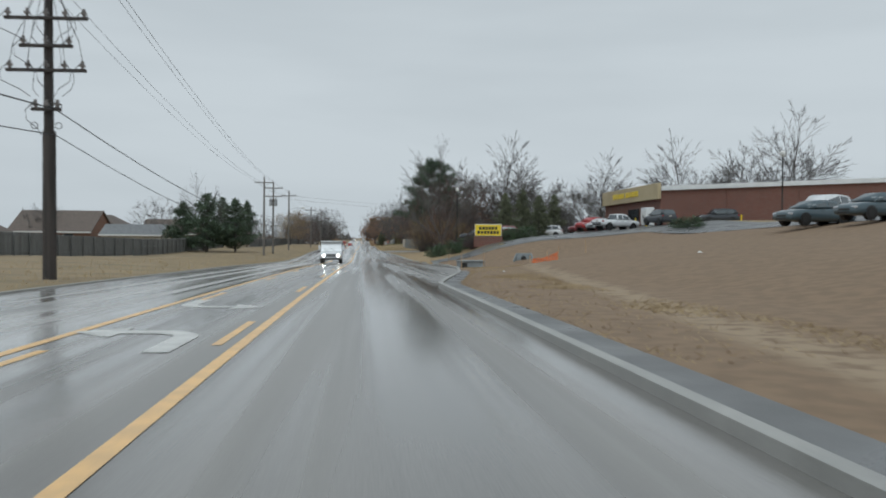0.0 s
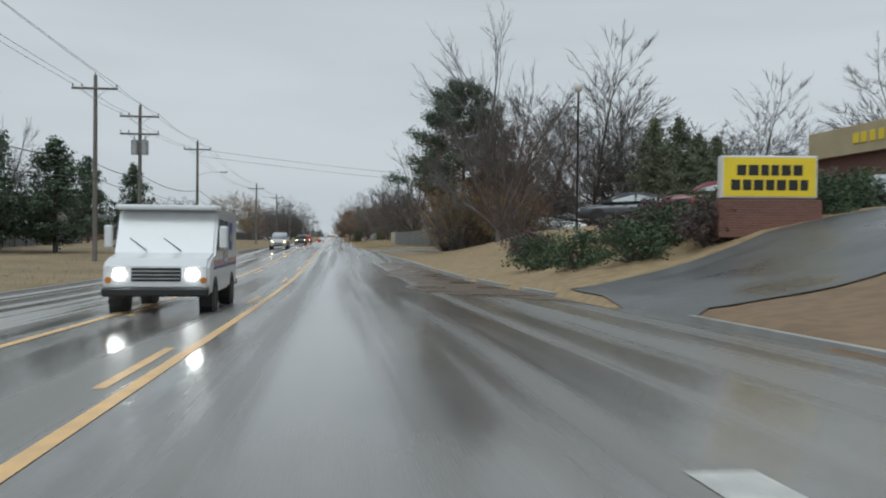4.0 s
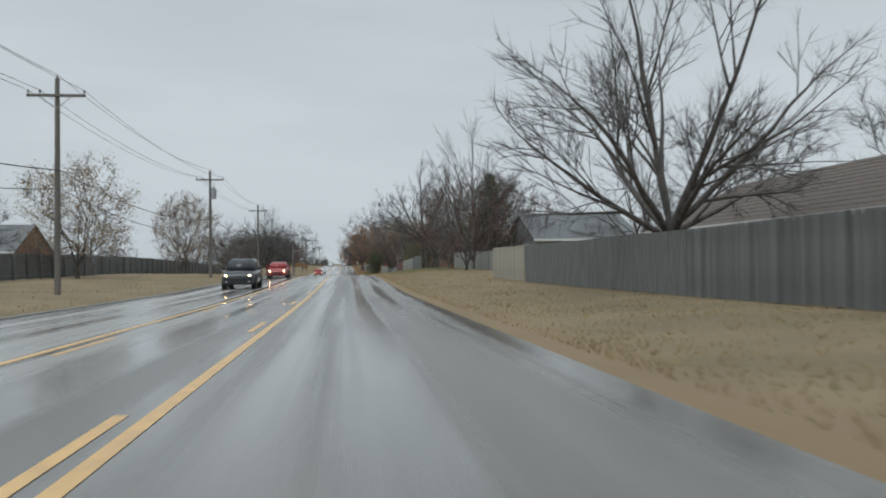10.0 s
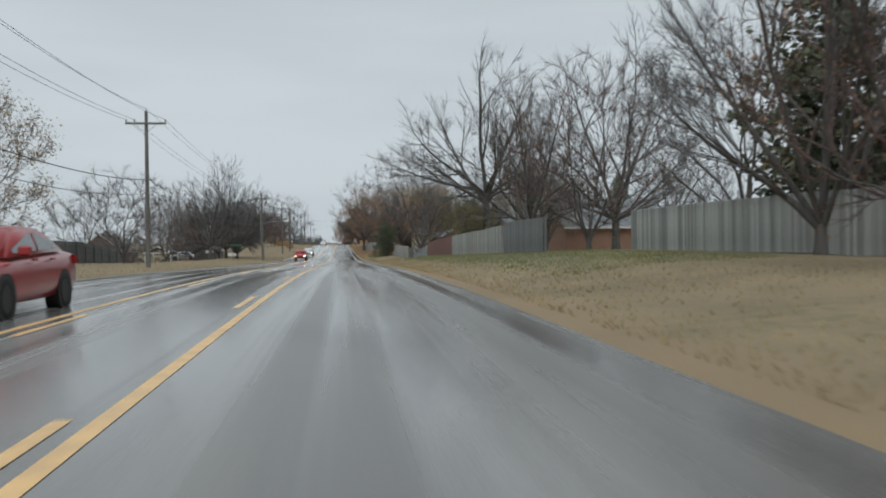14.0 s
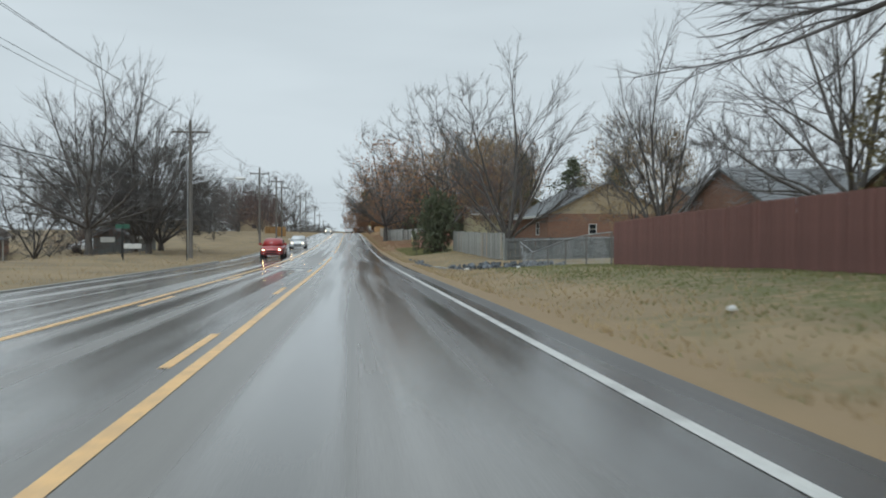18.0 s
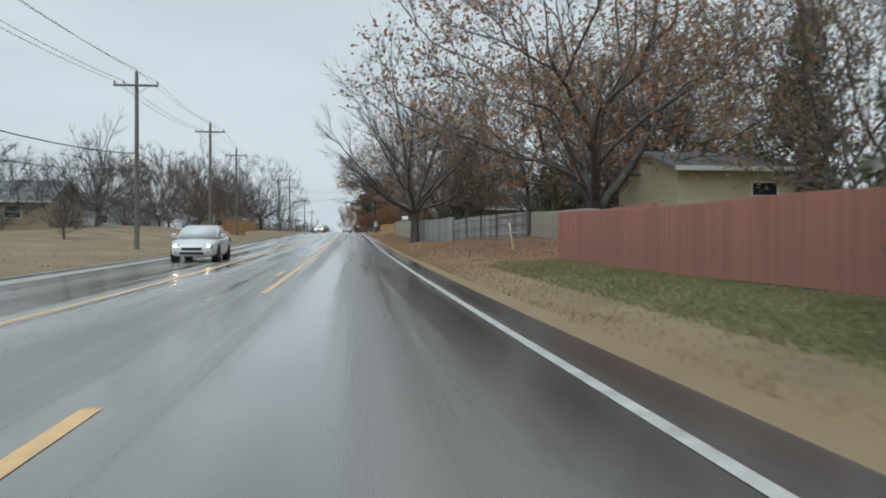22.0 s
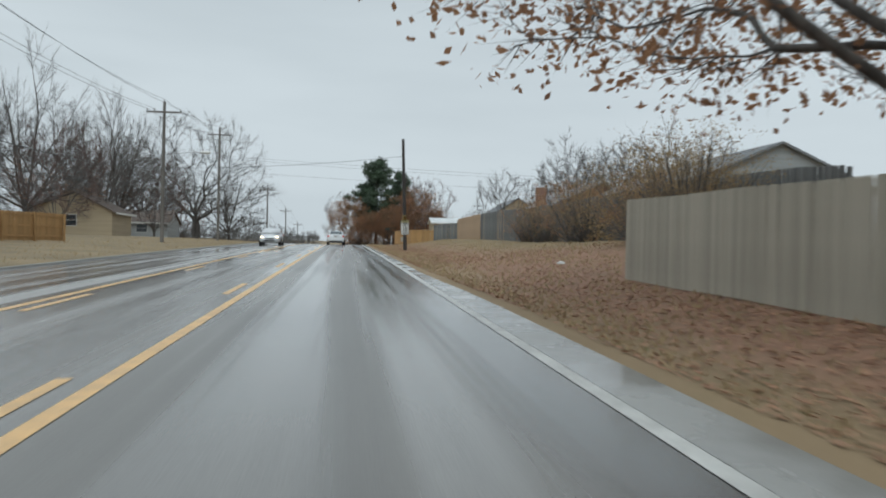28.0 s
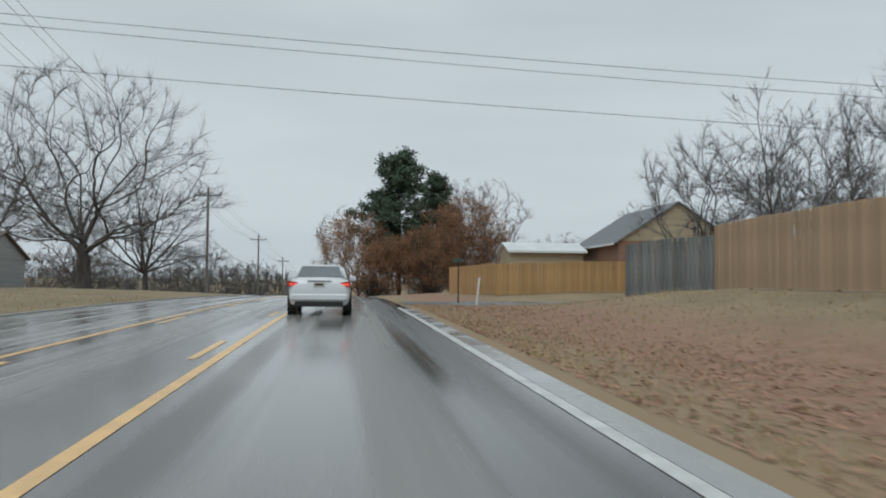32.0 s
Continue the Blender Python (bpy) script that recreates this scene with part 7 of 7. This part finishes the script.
RZ = on_road
car("sedan", -0.65, 535.8 + 2.3, 0, P_white, "white sedan with lit red tail lamps in the lane", tail=M_tail, z=RZ(0, 538), group="cars on the road")
car("suv", -6.0, 158, 180, P_silver, "silver car with lit headlamps in the far lane", lit="warm", z=RZ(0, 161.5), group="cars on the road")
car("suv", -6.0, 212, 180, P_dark, "dark SUV with lit headlamps in the far lane", lit="warm", z=RZ(0, 207), group="cars on the road")
car("sedan", -6.0, 240, 180, P_red, "red car with lit headlamps in the far lane", lit="warm", z=RZ(0, 236), group="cars on the road")
car("hatch", -6.0, 356, 180, P_red, "red hatchback with lit headlamps in the far lane", lit="warm", z=RZ(0, 356), group="cars on the road")
car("sedan", -6.0, 388, 180, P_white, "white sedan with lit headlamps in the far lane", lit="warm", z=RZ(0, 388), group="cars on the road")
car("sedan", -6.0, 522.4, 180, P_white, "white sedan in the far lane by the crest", lit="warm", z=RZ(0, 523), group="cars on the road")
# parked at the store
car("suv", 30.6, 121.5, 128, P_maroon, "dark red car parked nose-in at the store", group="parked cars")
car("suv", 29.4, 112.6, 128, P_red, "red SUV parked at the store", group="parked cars")
car("sedan", 29.6, 108.2, 130, P_silver, "silver sedan parked at the store", group="parked cars")
car("pickup", 28.6, 98.2, -65, P_white, "white four-door pickup truck parked at the store", group="parked cars")
car("suv", 32.7, 95.2, 10, P_dark, "dark SUV parked at the store", group="parked cars")
car("suv", 40.2, 97.2, 90, P_dark, "black car parked against the brick wall", group="parked cars")
car("suv", 28.4, 52.5, 120, P_white, "white estate car parked at the lot's edge", group="parked cars")
car("sedan", 26.0, 49.0, 105, P_teal, "dark teal sedan parked at the lot's edge", group="parked cars")
car("sedan", 27.2, 44.5, 105, P_teal, "dark teal sedan parked beside another", group="parked cars")
car("suv", 25.5, 122, 75, P_white, "white minivan parked behind the shrubs", group="parked cars")
car("sedan", 16.0, 99.5, 70, P_maroon, "maroon sedan parked behind the shrubs", group="parked cars")
car("sedan", 13.6, 103.5, 70, P_dark, "dark blue sedan parked behind the shrubs", tail=M_tail, group="parked cars")
car("sedan", 16.5, 112, 70, P_silver, "grey sedan parked behind the shrubs", group="parked cars")
car("sedan", 22.5, 163 - 4.5, 90, P_red, "red car parked in a drive by the side street", group="parked cars")
car("suv", -29.5, 396, 95, P_dark, "dark car parked beside an outbuilding", group="parked cars")
car("sedan", -28.5, 387.5, 95, P_white, "white car parked under the trees", group="parked cars")

# white postal delivery truck, nose towards -y
tz = road_z(86.5)
mt = thing("delivery_truck", Matrix.Translation((-3.25, 83.0, tz)) @ Matrix.Rotation(radians(180), 4, "Z"), "boxy white delivery truck with a red and blue stripe", "truck", "cars on the road")
W, L = 0.96, 2.2
b = bmesh.new()
prof = [(-2.2, 0.42), (2.05, 0.42), (2.2, 0.6), (2.2, 0.98), (2.0, 1.12), (1.35, 1.22), (0.95, 2.0), (0.85, 2.08), (-2.15, 2.12), (-2.2, 2.05)]
Lv = [b.verts.new((-W, yy, zz)) for yy, zz in prof]
Rv = [b.verts.new((W, yy, zz)) for yy, zz in prof]
b.faces.new(Lv)
b.faces.new(Rv[::-1])
for i in range(len(prof)):
    j = (i + 1) % len(prof)
    b.faces.new((Lv[i], Rv[i], Rv[j], Lv[j]))
bmesh.ops.recalc_face_normals(b, faces=b.faces)
bmesh.ops.bevel(b, geom=[e for e in b.edges if abs(e.verts[0].co.x - e.verts[1].co.x) < 0.01 and e.calc_face_angle(0) > 0.5], offset=0.05, segments=2, affect="EDGES")
part("body", b, P_white, mt)
part("roof_visor", bmbox(-W - 0.02, W + 0.02, 0.7, 1.22, 2.06, 2.16, bevel=0.03), P_white, mt)
part("windscreen", panel([(W, 1.33, 1.26), (-W, 1.33, 1.26), (-W, 0.98, 1.94), (W, 0.98, 1.94)][::-1], 0.9, 0.02), M_carglass, mt)
for s in (-1, 1):
    pts = [(s * W, 0.25, 1.22), (s * W, 1.2, 1.22), (s * W, 0.88, 1.92), (s * W, 0.25, 1.92)]
    part("side_window", panel(pts if s > 0 else pts[::-1], 0.92, 0.014), M_carglass, mt)
    pts = [(s * W, -0.55, 0.95), (s * W, 0.18, 0.95), (s * W, 0.18, 1.92), (s * W, -0.55, 1.92)]
    part("door_window", panel(pts if s > 0 else pts[::-1], 0.9, 0.014), M_carglass, mt)
    part("red_stripe", bmbox(min(s * W, s * (W + 0.008)), max(s * W, s * (W + 0.008)), -2.15, 1.5, 0.98, 1.08), P_red, mt)
    part("blue_stripe", bmbox(min(s * W, s * (W + 0.008)), max(s * W, s * (W + 0.008)), -2.15, 1.5, 0.90, 0.965), mat("blue_stripe_paint", (0.03, 0.05, 0.22), rough=0.3), mt)
    part("emblem", bmbox(min(s * W, s * (W + 0.008)), max(s * W, s * (W + 0.008)), -1.35, -0.8, 1.25, 1.85), mat("blue_placard", (0.05, 0.08, 0.28), rough=0.4), mt, "blue and tan placard")
    part("emblem_band", bmbox(min(s * (W + 0.009), s * (W + 0.013)), max(s * (W + 0.009), s * (W + 0.013)), -1.25, -0.9, 1.45, 1.6), M_fbeige, mt)
    part("headlamp", tube(bmesh.new(), (s * 0.66, 2.18, 0.83), (s * 0.66, 2.225, 0.83), 0.11, 0.11, 16), M_headwhite, mt)
    part("turn_lamp", tube(bmesh.new(), (s * 0.86, 2.17, 0.72), (s * 0.86, 2.22, 0.72), 0.06, 0.06, 12), mat("amber_turn_lens", (0.6, 0.2, 0.03), rough=0.2), mt)
    m = part("mirror", bmbox(min(s * (W + 0.06), s * (W + 0.22)), max(s * (W + 0.06), s * (W + 0.22)), 1.18, 1.26, 1.3, 1.75, bevel=0.03), P_white, mt)
    part("mirror_stay", tube(bmesh.new(), (s * W, 1.1, 1.3), (s * (W + 0.14), 1.22, 1.4), 0.015, 0.015, 5), M_black, m)
    for yy in (-1.35, 1.35):
        ab = bmesh.new()
        tube(ab, (s * (W - 0.25), yy, 0.34), (s * (W + 0.004), yy, 0.34), 0.42, 0.42, 18)
        part("wheel_arch", ab, M_black, mt)
        wheel(mt, s * (W - 0.10), yy, 0.34)
part("grille", bmbox(-0.45, 0.45, 2.19, 2.22, 0.7, 0.95, bevel=0.01), M_black, mt)
for z in (0.75, 0.82, 0.89):
    part("grille_bar", bmbox(-0.44, 0.44, 2.221, 2.232, z - 0.012, z + 0.012), M_steel, mt)
part("bumper", bmbox(-W, W, 2.16, 2.34, 0.42, 0.58, bevel=0.03), M_black, mt)
part("rear_step", bmbox(-W, W, -2.42, -2.2, 0.42, 0.55, bevel=0.02), M_black, mt)
for s in (-0.3, 0.35):
    part("wiper", tube(bmesh.new(), (s, 1.36, 1.26), (s + 0.35, 1.22, 1.5), 0.012, 0.008, 4), M_black, mt)

# ---------- roadside details ----------
# concrete storm-drain boxes and orange mesh on the building site
bx = thing("drain_box", Matrix.Translation((8.1, 67.0, gz(8.1, 67.0))) @ Matrix.Rotation(radians(6), 4, "Z") @ Matrix.Diagonal((1.0, 1.0, 1.0, 1)), "grey precast concrete drain box set in clay", "drain")
part("wall", bmbox(-0.98, 0.98, -0.1, 1.1, -0.3, 0.5, bevel=0.03), M_precast, bx)
part("slab", bmbox(-1.04, 1.04, -0.2, 1.2, 0.505, 0.60, bevel=0.03), M_precast, bx, "pale concrete cover slab")
# no hole is cut: a thin black plate paints the inlet's inner shade
part("opening", bmbox(-0.9, -0.4, -0.115, -0.102, 0.05, 0.42), M_black, bx, "black plate for the shade inside the inlet")
hw_ = thing("headwall", Matrix.Translation((12.6, 69.5, gz(12.6, 69.5) - 0.08)) @ Matrix.Rotation(radians(-12), 4, "Z") @ Matrix.Diagonal((0.62, 0.62, 0.62, 1)), "grey concrete pipe headwall with sloping wings", "drain")
part("wall", bmbox(-0.95, 0.95, -0.1, 0.1, -0.4, 1.0, bevel=0.02), M_precast, hw_)
for s in (-1, 1):
    b = bmesh.new()
    sh = [(0.1, -0.4), (1.2, -0.4), (1.2, 0.1), (0.1, 0.95)]
    vs = [[b.verts.new((s * (0.9 + o) + s * 0.25 * yy, -yy, zz)) for yy, zz in sh] for o in (0, 0.12)]
    b.faces.new(vs[0])
    b.faces.new(vs[1][::-1])
    for i in range(4):
        b.faces.new((vs[0][i], vs[0][(i + 1) % 4], vs[1][(i + 1) % 4], vs[1][i]))
    bmesh.ops.recalc_face_normals(b, faces=b.faces)
    part("wing", b, M_precast, hw_)
# flat black disc on the solid wall, painting the shaded hollow of the pipe
part("pipe", tube(bmesh.new(), (0, -0.14, 0.3), (0, -0.11, 0.3), 0.34, 0.34, 18), M_black, hw_, "black disc for the shade inside the pipe mouth")
for x, y, h in ((7.2, 66.2, 1.15), (8.9, 66.4, 1.2), (6.7, 70.5, 0.9), (16.8, 66, 1.0), (13.5, 64.6, 0.8), (12.3, 65.1, 0.7), (14.05, 63.4, 1.1)):
    sk = thing("survey_stake", Matrix.Translation((x, y, gz(x, y))) @ Matrix.Rotation(radians(random.uniform(-6, 6)), 4, "Y"), "thin wooden survey stake in the clay", "stake", "stakes")
    part("stake", bmbox(-0.03, 0.03, -0.02, 0.02, -0.2, h), M_ftan, sk)
# sagging orange mesh: a real lattice of strips
om = thing("orange_safety_fence", Matrix(), "bright orange plastic safety mesh sagging over clay", "fence")
b = bmesh.new()
A, Bq = Vector((12.4, 65.0, 0)), Vector((14.0, 63.4, 0))
nx_, nz_ = 26, 9


def om_pt(i, j):
    f = i / nx_
    p = A.lerp(Bq, f)
    top = 0.55 + 0.16 * (2 * f - 0.8) ** 2
    return Vector((p.x + 0.03 * math.sin(f * 11 + j), p.y - 0.10 * j / nz_, gz(p.x, p.y) - 0.05 + top * (j / nz_) * (0.75 + 0.25 * f)))


for i in range(nx_):
    for j in range(nz_):
        p00, p10, p01, p11 = om_pt(i, j), om_pt(i + 1, j), om_pt(i, j + 1), om_pt(i + 1, j + 1)
        q = lambda u, v: p00 * (1 - u) * (1 - v) + p10 * u * (1 - v) + p01 * (1 - u) * v + p11 * u * v
        m0 = 0.2
        ou = [b.verts.new(v) for v in (q(0, 0), q(1, 0), q(1, 1), q(0, 1))]
        inn = [b.verts.new(v) for v in (q(m0, m0), q(1 - m0, m0), q(1 - m0, 1 - m0), q(m0, 1 - m0))]
        for k in range(4):
            b.faces.new((ou[k], ou[(k + 1) % 4], inn[(k + 1) % 4], inn[k]))
part("netting", b, M_orange, om)

# culvert mouth and riprap in the ditch
cv = thing("culvert_headwall", Matrix.Translation((4.9, 336.6, gz(4.9, 336.6))), "pale concrete culvert end at the ditch", "drain")
b = bmesh.new()
sh = [(-0.55, -0.3), (0.55, -0.35), (0.62, 0.22), (-0.1, 0.36), (-0.55, 0.34)]
vs = [[b.verts.new((px, o, pz)) for px, pz in sh] for o in (-0.4, 0.4)]
b.faces.new(vs[0])
b.faces.new(vs[1][::-1])
for i in range(5):
    b.faces.new((vs[0][i], vs[0][(i + 1) % 5], vs[1][(i + 1) % 5], vs[1][i]))
bmesh.ops.recalc_face_normals(b, faces=b.faces)
part("slab", b, M_concrete, cv)
rip = thing("riprap", Matrix(), "bed of dark blue-grey broken stones lining the ditch", "stones")
ROCKS = []
for k in range(10):
    b = bmesh.new()
    bmesh.ops.create_icosphere(b, subdivisions=1, radius=1.0)
    for v in b.verts:
        v.co *= 0.75 + 0.45 * random.random()
    ROCKS.append(mesh_of(b, "stone", M_rock))
for k in range(295):
    if k % 3:
        x = 4.8 + random.random() * 6.5
        y = 335.6 - 0.5 * (x - 5) + random.uniform(-3.6, 1.7)
    else:
        x = 4.3 + random.gauss(0, 0.28)
        y = 337 + random.random() ** 1.2 * 9.5
    if x < 5.4 and y < 335.5:
        continue
    s = random.uniform(0.10, 0.24) if k % 3 else random.uniform(0.05, 0.13)
    piece("stone", random.choice(ROCKS), rip, Matrix.Translation((x, y, gz(x, y) + s * 0.35)) @ Euler((random.random() * 6, random.random() * 6, random.random() * 6)).to_matrix().to_4x4() @ Matrix.Diagonal((s, s * random.uniform(0.7, 1.1), s * random.uniform(0.55, 0.9), 1)))

# the smaller stones between them
V, F = [], []
ICO = [(v.co.copy()) for v in ROCKS[0].vertices]
ICF = [tuple(p.vertices) for p in ROCKS[0].polygons]
for k in range(1500):
    x = 4.8 + random.random() * 6.5
    y = 335.6 - 0.5 * (x - 5) + random.uniform(-4.2, 2.0)
    if x < 5.6 and y < 335.5:
        continue
    s = random.uniform(0.05, 0.14)
    rot = Euler((random.random() * 6, random.random() * 6, random.random() * 6)).to_matrix()
    i = len(V)
    V += [(Vector((x, y, gz(x, y) + s * 0.3)) + rot @ (c * s))[:] for c in ICO]
    F += [tuple(i + a for a in f) for f in ICF]
me = bpy.data.meshes.new("rubble")
me.from_pydata(V, [], F)
me.materials.append(M_rock)
tagged(new("rubble", me), "small broken grey stones between the larger ones", "stones", kind="stuff")

# marker posts
for x, y, h, lean, m, lab in ((6.9, 387.3, 1.15, -9, M_signschool, "leaning pale yellow and white utility marker post"), (5.6, 547.5, 1.15, 6, M_trim, "leaning white marker post by the side street")):
    mp = thing("marker_post", Matrix.Translation((x, y, gz(x, y))) @ Matrix.Rotation(radians(lean), 4, "Y"), lab, "marker post")
    part("post", tube(bmesh.new(), (0, 0, -0.2), (0, 0, h * 0.72), 0.045, 0.045, 8), m, mp)
    part("cap", tube(bmesh.new(), (0, 0, h * 0.72), (0, 0, h), 0.05, 0.045, 8), M_trim, mp, "white cap")
for x, y in ((-10.4, 344.5), (-14.6, 345.5), (-13.4, 341)):
    ss = thing("street_sign_post", Matrix.Translation((x, y, gz(x, y))), "thin green street sign post on the far verge", "sign", "far signs")
    part("post", tube(bmesh.new(), (0, 0, -0.2), (0, 0, 2.1), 0.035, 0.03, 7), M_black, ss)
    if x > -12:
        continue
    part("plate", bmbox(-0.38, 0.38, -0.012, 0.012, 1.85, 2.1), mat("green_sign_face", (0.04, 0.13, 0.09), rough=0.4), ss, "dark green plate")
nb = thing("notice_board", Matrix.Translation((-15.5, 352, gz(-15.5, 352))), "small white notice board on the far verge", "sign")
part("board", bmbox(-0.6, 0.6, -0.02, 0.02, 0.45, 0.8, bevel=0.005), M_trim, nb)
for s in (-0.5, 0.5):
    part("leg", bmbox(s - 0.025, s + 0.025, 0.021, 0.06, -0.2, 0.6), M_pole, nb)
sp2 = thing("side_sign", Matrix.Translation((5.4, 552, gz(5.4, 547) )), "thin dark sign post by the side street", "sign")
part("post", tube(bmesh.new(), (0, 0, -0.3), (0, 0, 2.0), 0.03, 0.03, 6), M_black, sp2)
part("plate", bmbox(-0.28, 0.28, -0.012, 0.012, 1.9, 2.06), mat("dull_green_plate", (0.06, 0.09, 0.07), rough=0.5), sp2)

# litter on the verge
for x, y, w in ((6.6, 323, 0.28), (4.9, 326, 0.25), (8.0, 372, 0.34), (7.4, 376, 0.2), (6.4, 41, 0.14), (14, 36, 0.2), (5.2, 300, 0.25), (4.6, 330, 0.2), (6.2, 470, 0.25)):
    lt = thing("litter", Matrix.Translation((x, y, gz(x, y) + 0.02)) @ Matrix.Rotation(random.random() * 6, 4, "Z"), "crumpled white plastic litter in the grass", "litter", "litter on the verge")
    b = bmesh.new()
    bmesh.ops.create_icosphere(b, subdivisions=2, radius=0.5)
    for v in b.verts:
        v.co = Vector((v.co.x * w * (0.7 + 0.5 * random.random()), v.co.y * w * 0.6, abs(v.co.z) * w * (0.4 + 0.4 * random.random())))
    part("wrapper", b, M_trim, lt)


# ---------- grass, straw and fallen leaves ----------
def scatter(name, n, region, size, material, label, category, upright, seed, flat=False):
    rng = np.random.RandomState(seed)
    V, F = [], []
    k = 0
    while k < n:
        x, y, dens = region(rng)
        if rng.rand() > dens:
            continue
        z = gz(x, y) + 0.012
        s = size * rng.uniform(0.6, 1.4)
        a = rng.uniform(0, 6.283)
        i = len(V)
        if flat:
            ux, uy = math.cos(a) * s, math.sin(a) * s
            t1, t2 = rng.uniform(0, 0.6) * s, rng.uniform(0, 0.6) * s
            V += [(x - ux, y - uy, z), (x - uy * 0.6, y + ux * 0.6, z + t1), (x + ux, y + uy, z + 0.01), (x + uy * 0.6, y - ux * 0.6, z + t2)]
            F += [(i, i + 1, i + 2), (i, i + 2, i + 3)]
        else:
            bx, by = math.cos(a) * s * upright, math.sin(a) * s * upright
            w = min(0.012 + 0.008 * rng.rand(), 0.35 / upright ** 4)
            V += [(x - w, y, z - 0.02), (x + w, y, z - 0.02), (x + bx, y + by, z + s)]
            F += [(i, i + 1, i + 2)]
        k += 1
    me = bpy.data.meshes.new(name)
    me.from_pydata(V, [], F)
    me.materials.append(material)
    return tagged(new(name, me), label, category, kind="stuff")


def verge_right(rng):
    y = rng.uniform(160, 545)
    x = road_r(y) + 0.35 + rng.rand() ** 1.5 * 8
    if (144 < y < 160) or (335 < y < 341 and x < 14):
        return x, y, 0
    return x, y, (0.35 + 0.65 * max(0, noise.noise(Vector((x * 0.4, y * 0.15, 2))) + 0.4)) * (1 - 0.8 * smooth(246, 258, y) * (1 - smooth(328, 336, y)) * smooth(4.6, 6.2, x))


def lawn(rng):
    if rng.rand() < 0.28:
        return 4.4 + rng.rand() * 2.7, rng.uniform(357, 379), 0.9
    y = rng.uniform(246, 334)
    x = 4.6 + rng.rand() * 7
    return x, y, smooth(4.6, 6.5, x) * (0.4 + 0.6 * max(0, noise.noise(Vector((x * 0.5, y * 0.2, 4))) + 0.5))


def verge_left(rng):
    y = rng.uniform(5, 560)
    return -8.9 - rng.rand() ** 1.4 * 9, y, 0.8


def clay(rng):
    y = rng.uniform(8, 62)
    x = road_r(y) + 0.6 + rng.rand() ** 1.6 * 3.4
    return x, y, 0.06 + 0.94 * max(0, noise.noise(Vector((x * 0.4, y * 0.22, 5))) * 2.5 - 0.15)


def oak_floor(rng):
    y = rng.uniform(362, 546)
    x = road_r(y) + 0.25 + rng.rand() ** 1.2 * 9
    return x, y, (0.1 + 0.9 * smooth(372, 380, y)) * min(1.0, 0.25 + 0.75 * max(0, noise.noise(Vector((x * 0.35, y * 0.12, 9))) + 0.45)) * (1 - 0.6 * smooth(5, 9, x - 2)) * (1 - 0.93 * smooth(474, 488, y) * smooth(2.6, 4.2, x - road_r(y)))


M_straw = mat("dead_grass_blades", (0.52, 0.40, 0.24), (0.38, 0.29, 0.17), rough=0.8, scale=0.5, world_co=True)
M_blade = mat("green_grass_blades", (0.28, 0.28, 0.13), (0.21, 0.215, 0.095), rough=0.7, scale=0.5, world_co=True)
M_fallen = mat("fallen_oak_leaves", (0.43, 0.235, 0.145), (0.28, 0.148, 0.092), rough=0.55, scale=6.0, bscale=20.0, world_co=True)
translucent(M_straw, 0.5)
translucent(M_blade, 0.5)
scatter("dead_grass", 42000, verge_right, 0.07, M_straw, "short dead straw-coloured grass on the verge", "grass", 0.8, 1)
scatter("lawn_grass", 32000, lawn, 0.05, M_blade, "short olive-green lawn before the fences", "grass", 0.9, 6)
scatter("green_grass", 3500, verge_right, 0.045, M_blade, "sparse green blades in the dead verge", "grass", 0.7, 2)
scatter("far_verge_grass", 16000, verge_left, 0.09, M_straw, "dead grass on the far verge", "grass", 0.8, 3)
scatter("straw_mulch", 7000, clay, 0.05, mat("pale_straw", (0.40, 0.30, 0.17), (0.28, 0.20, 0.11), rough=0.8, scale=0.5, world_co=True), "scattered straw over raw clay", "straw", 2.5, 4)
scatter("fallen_leaves", 85000, oak_floor, 0.036, M_fallen, "brown oak leaves fallen on the verge", "leaves", 0, 5, flat=True)
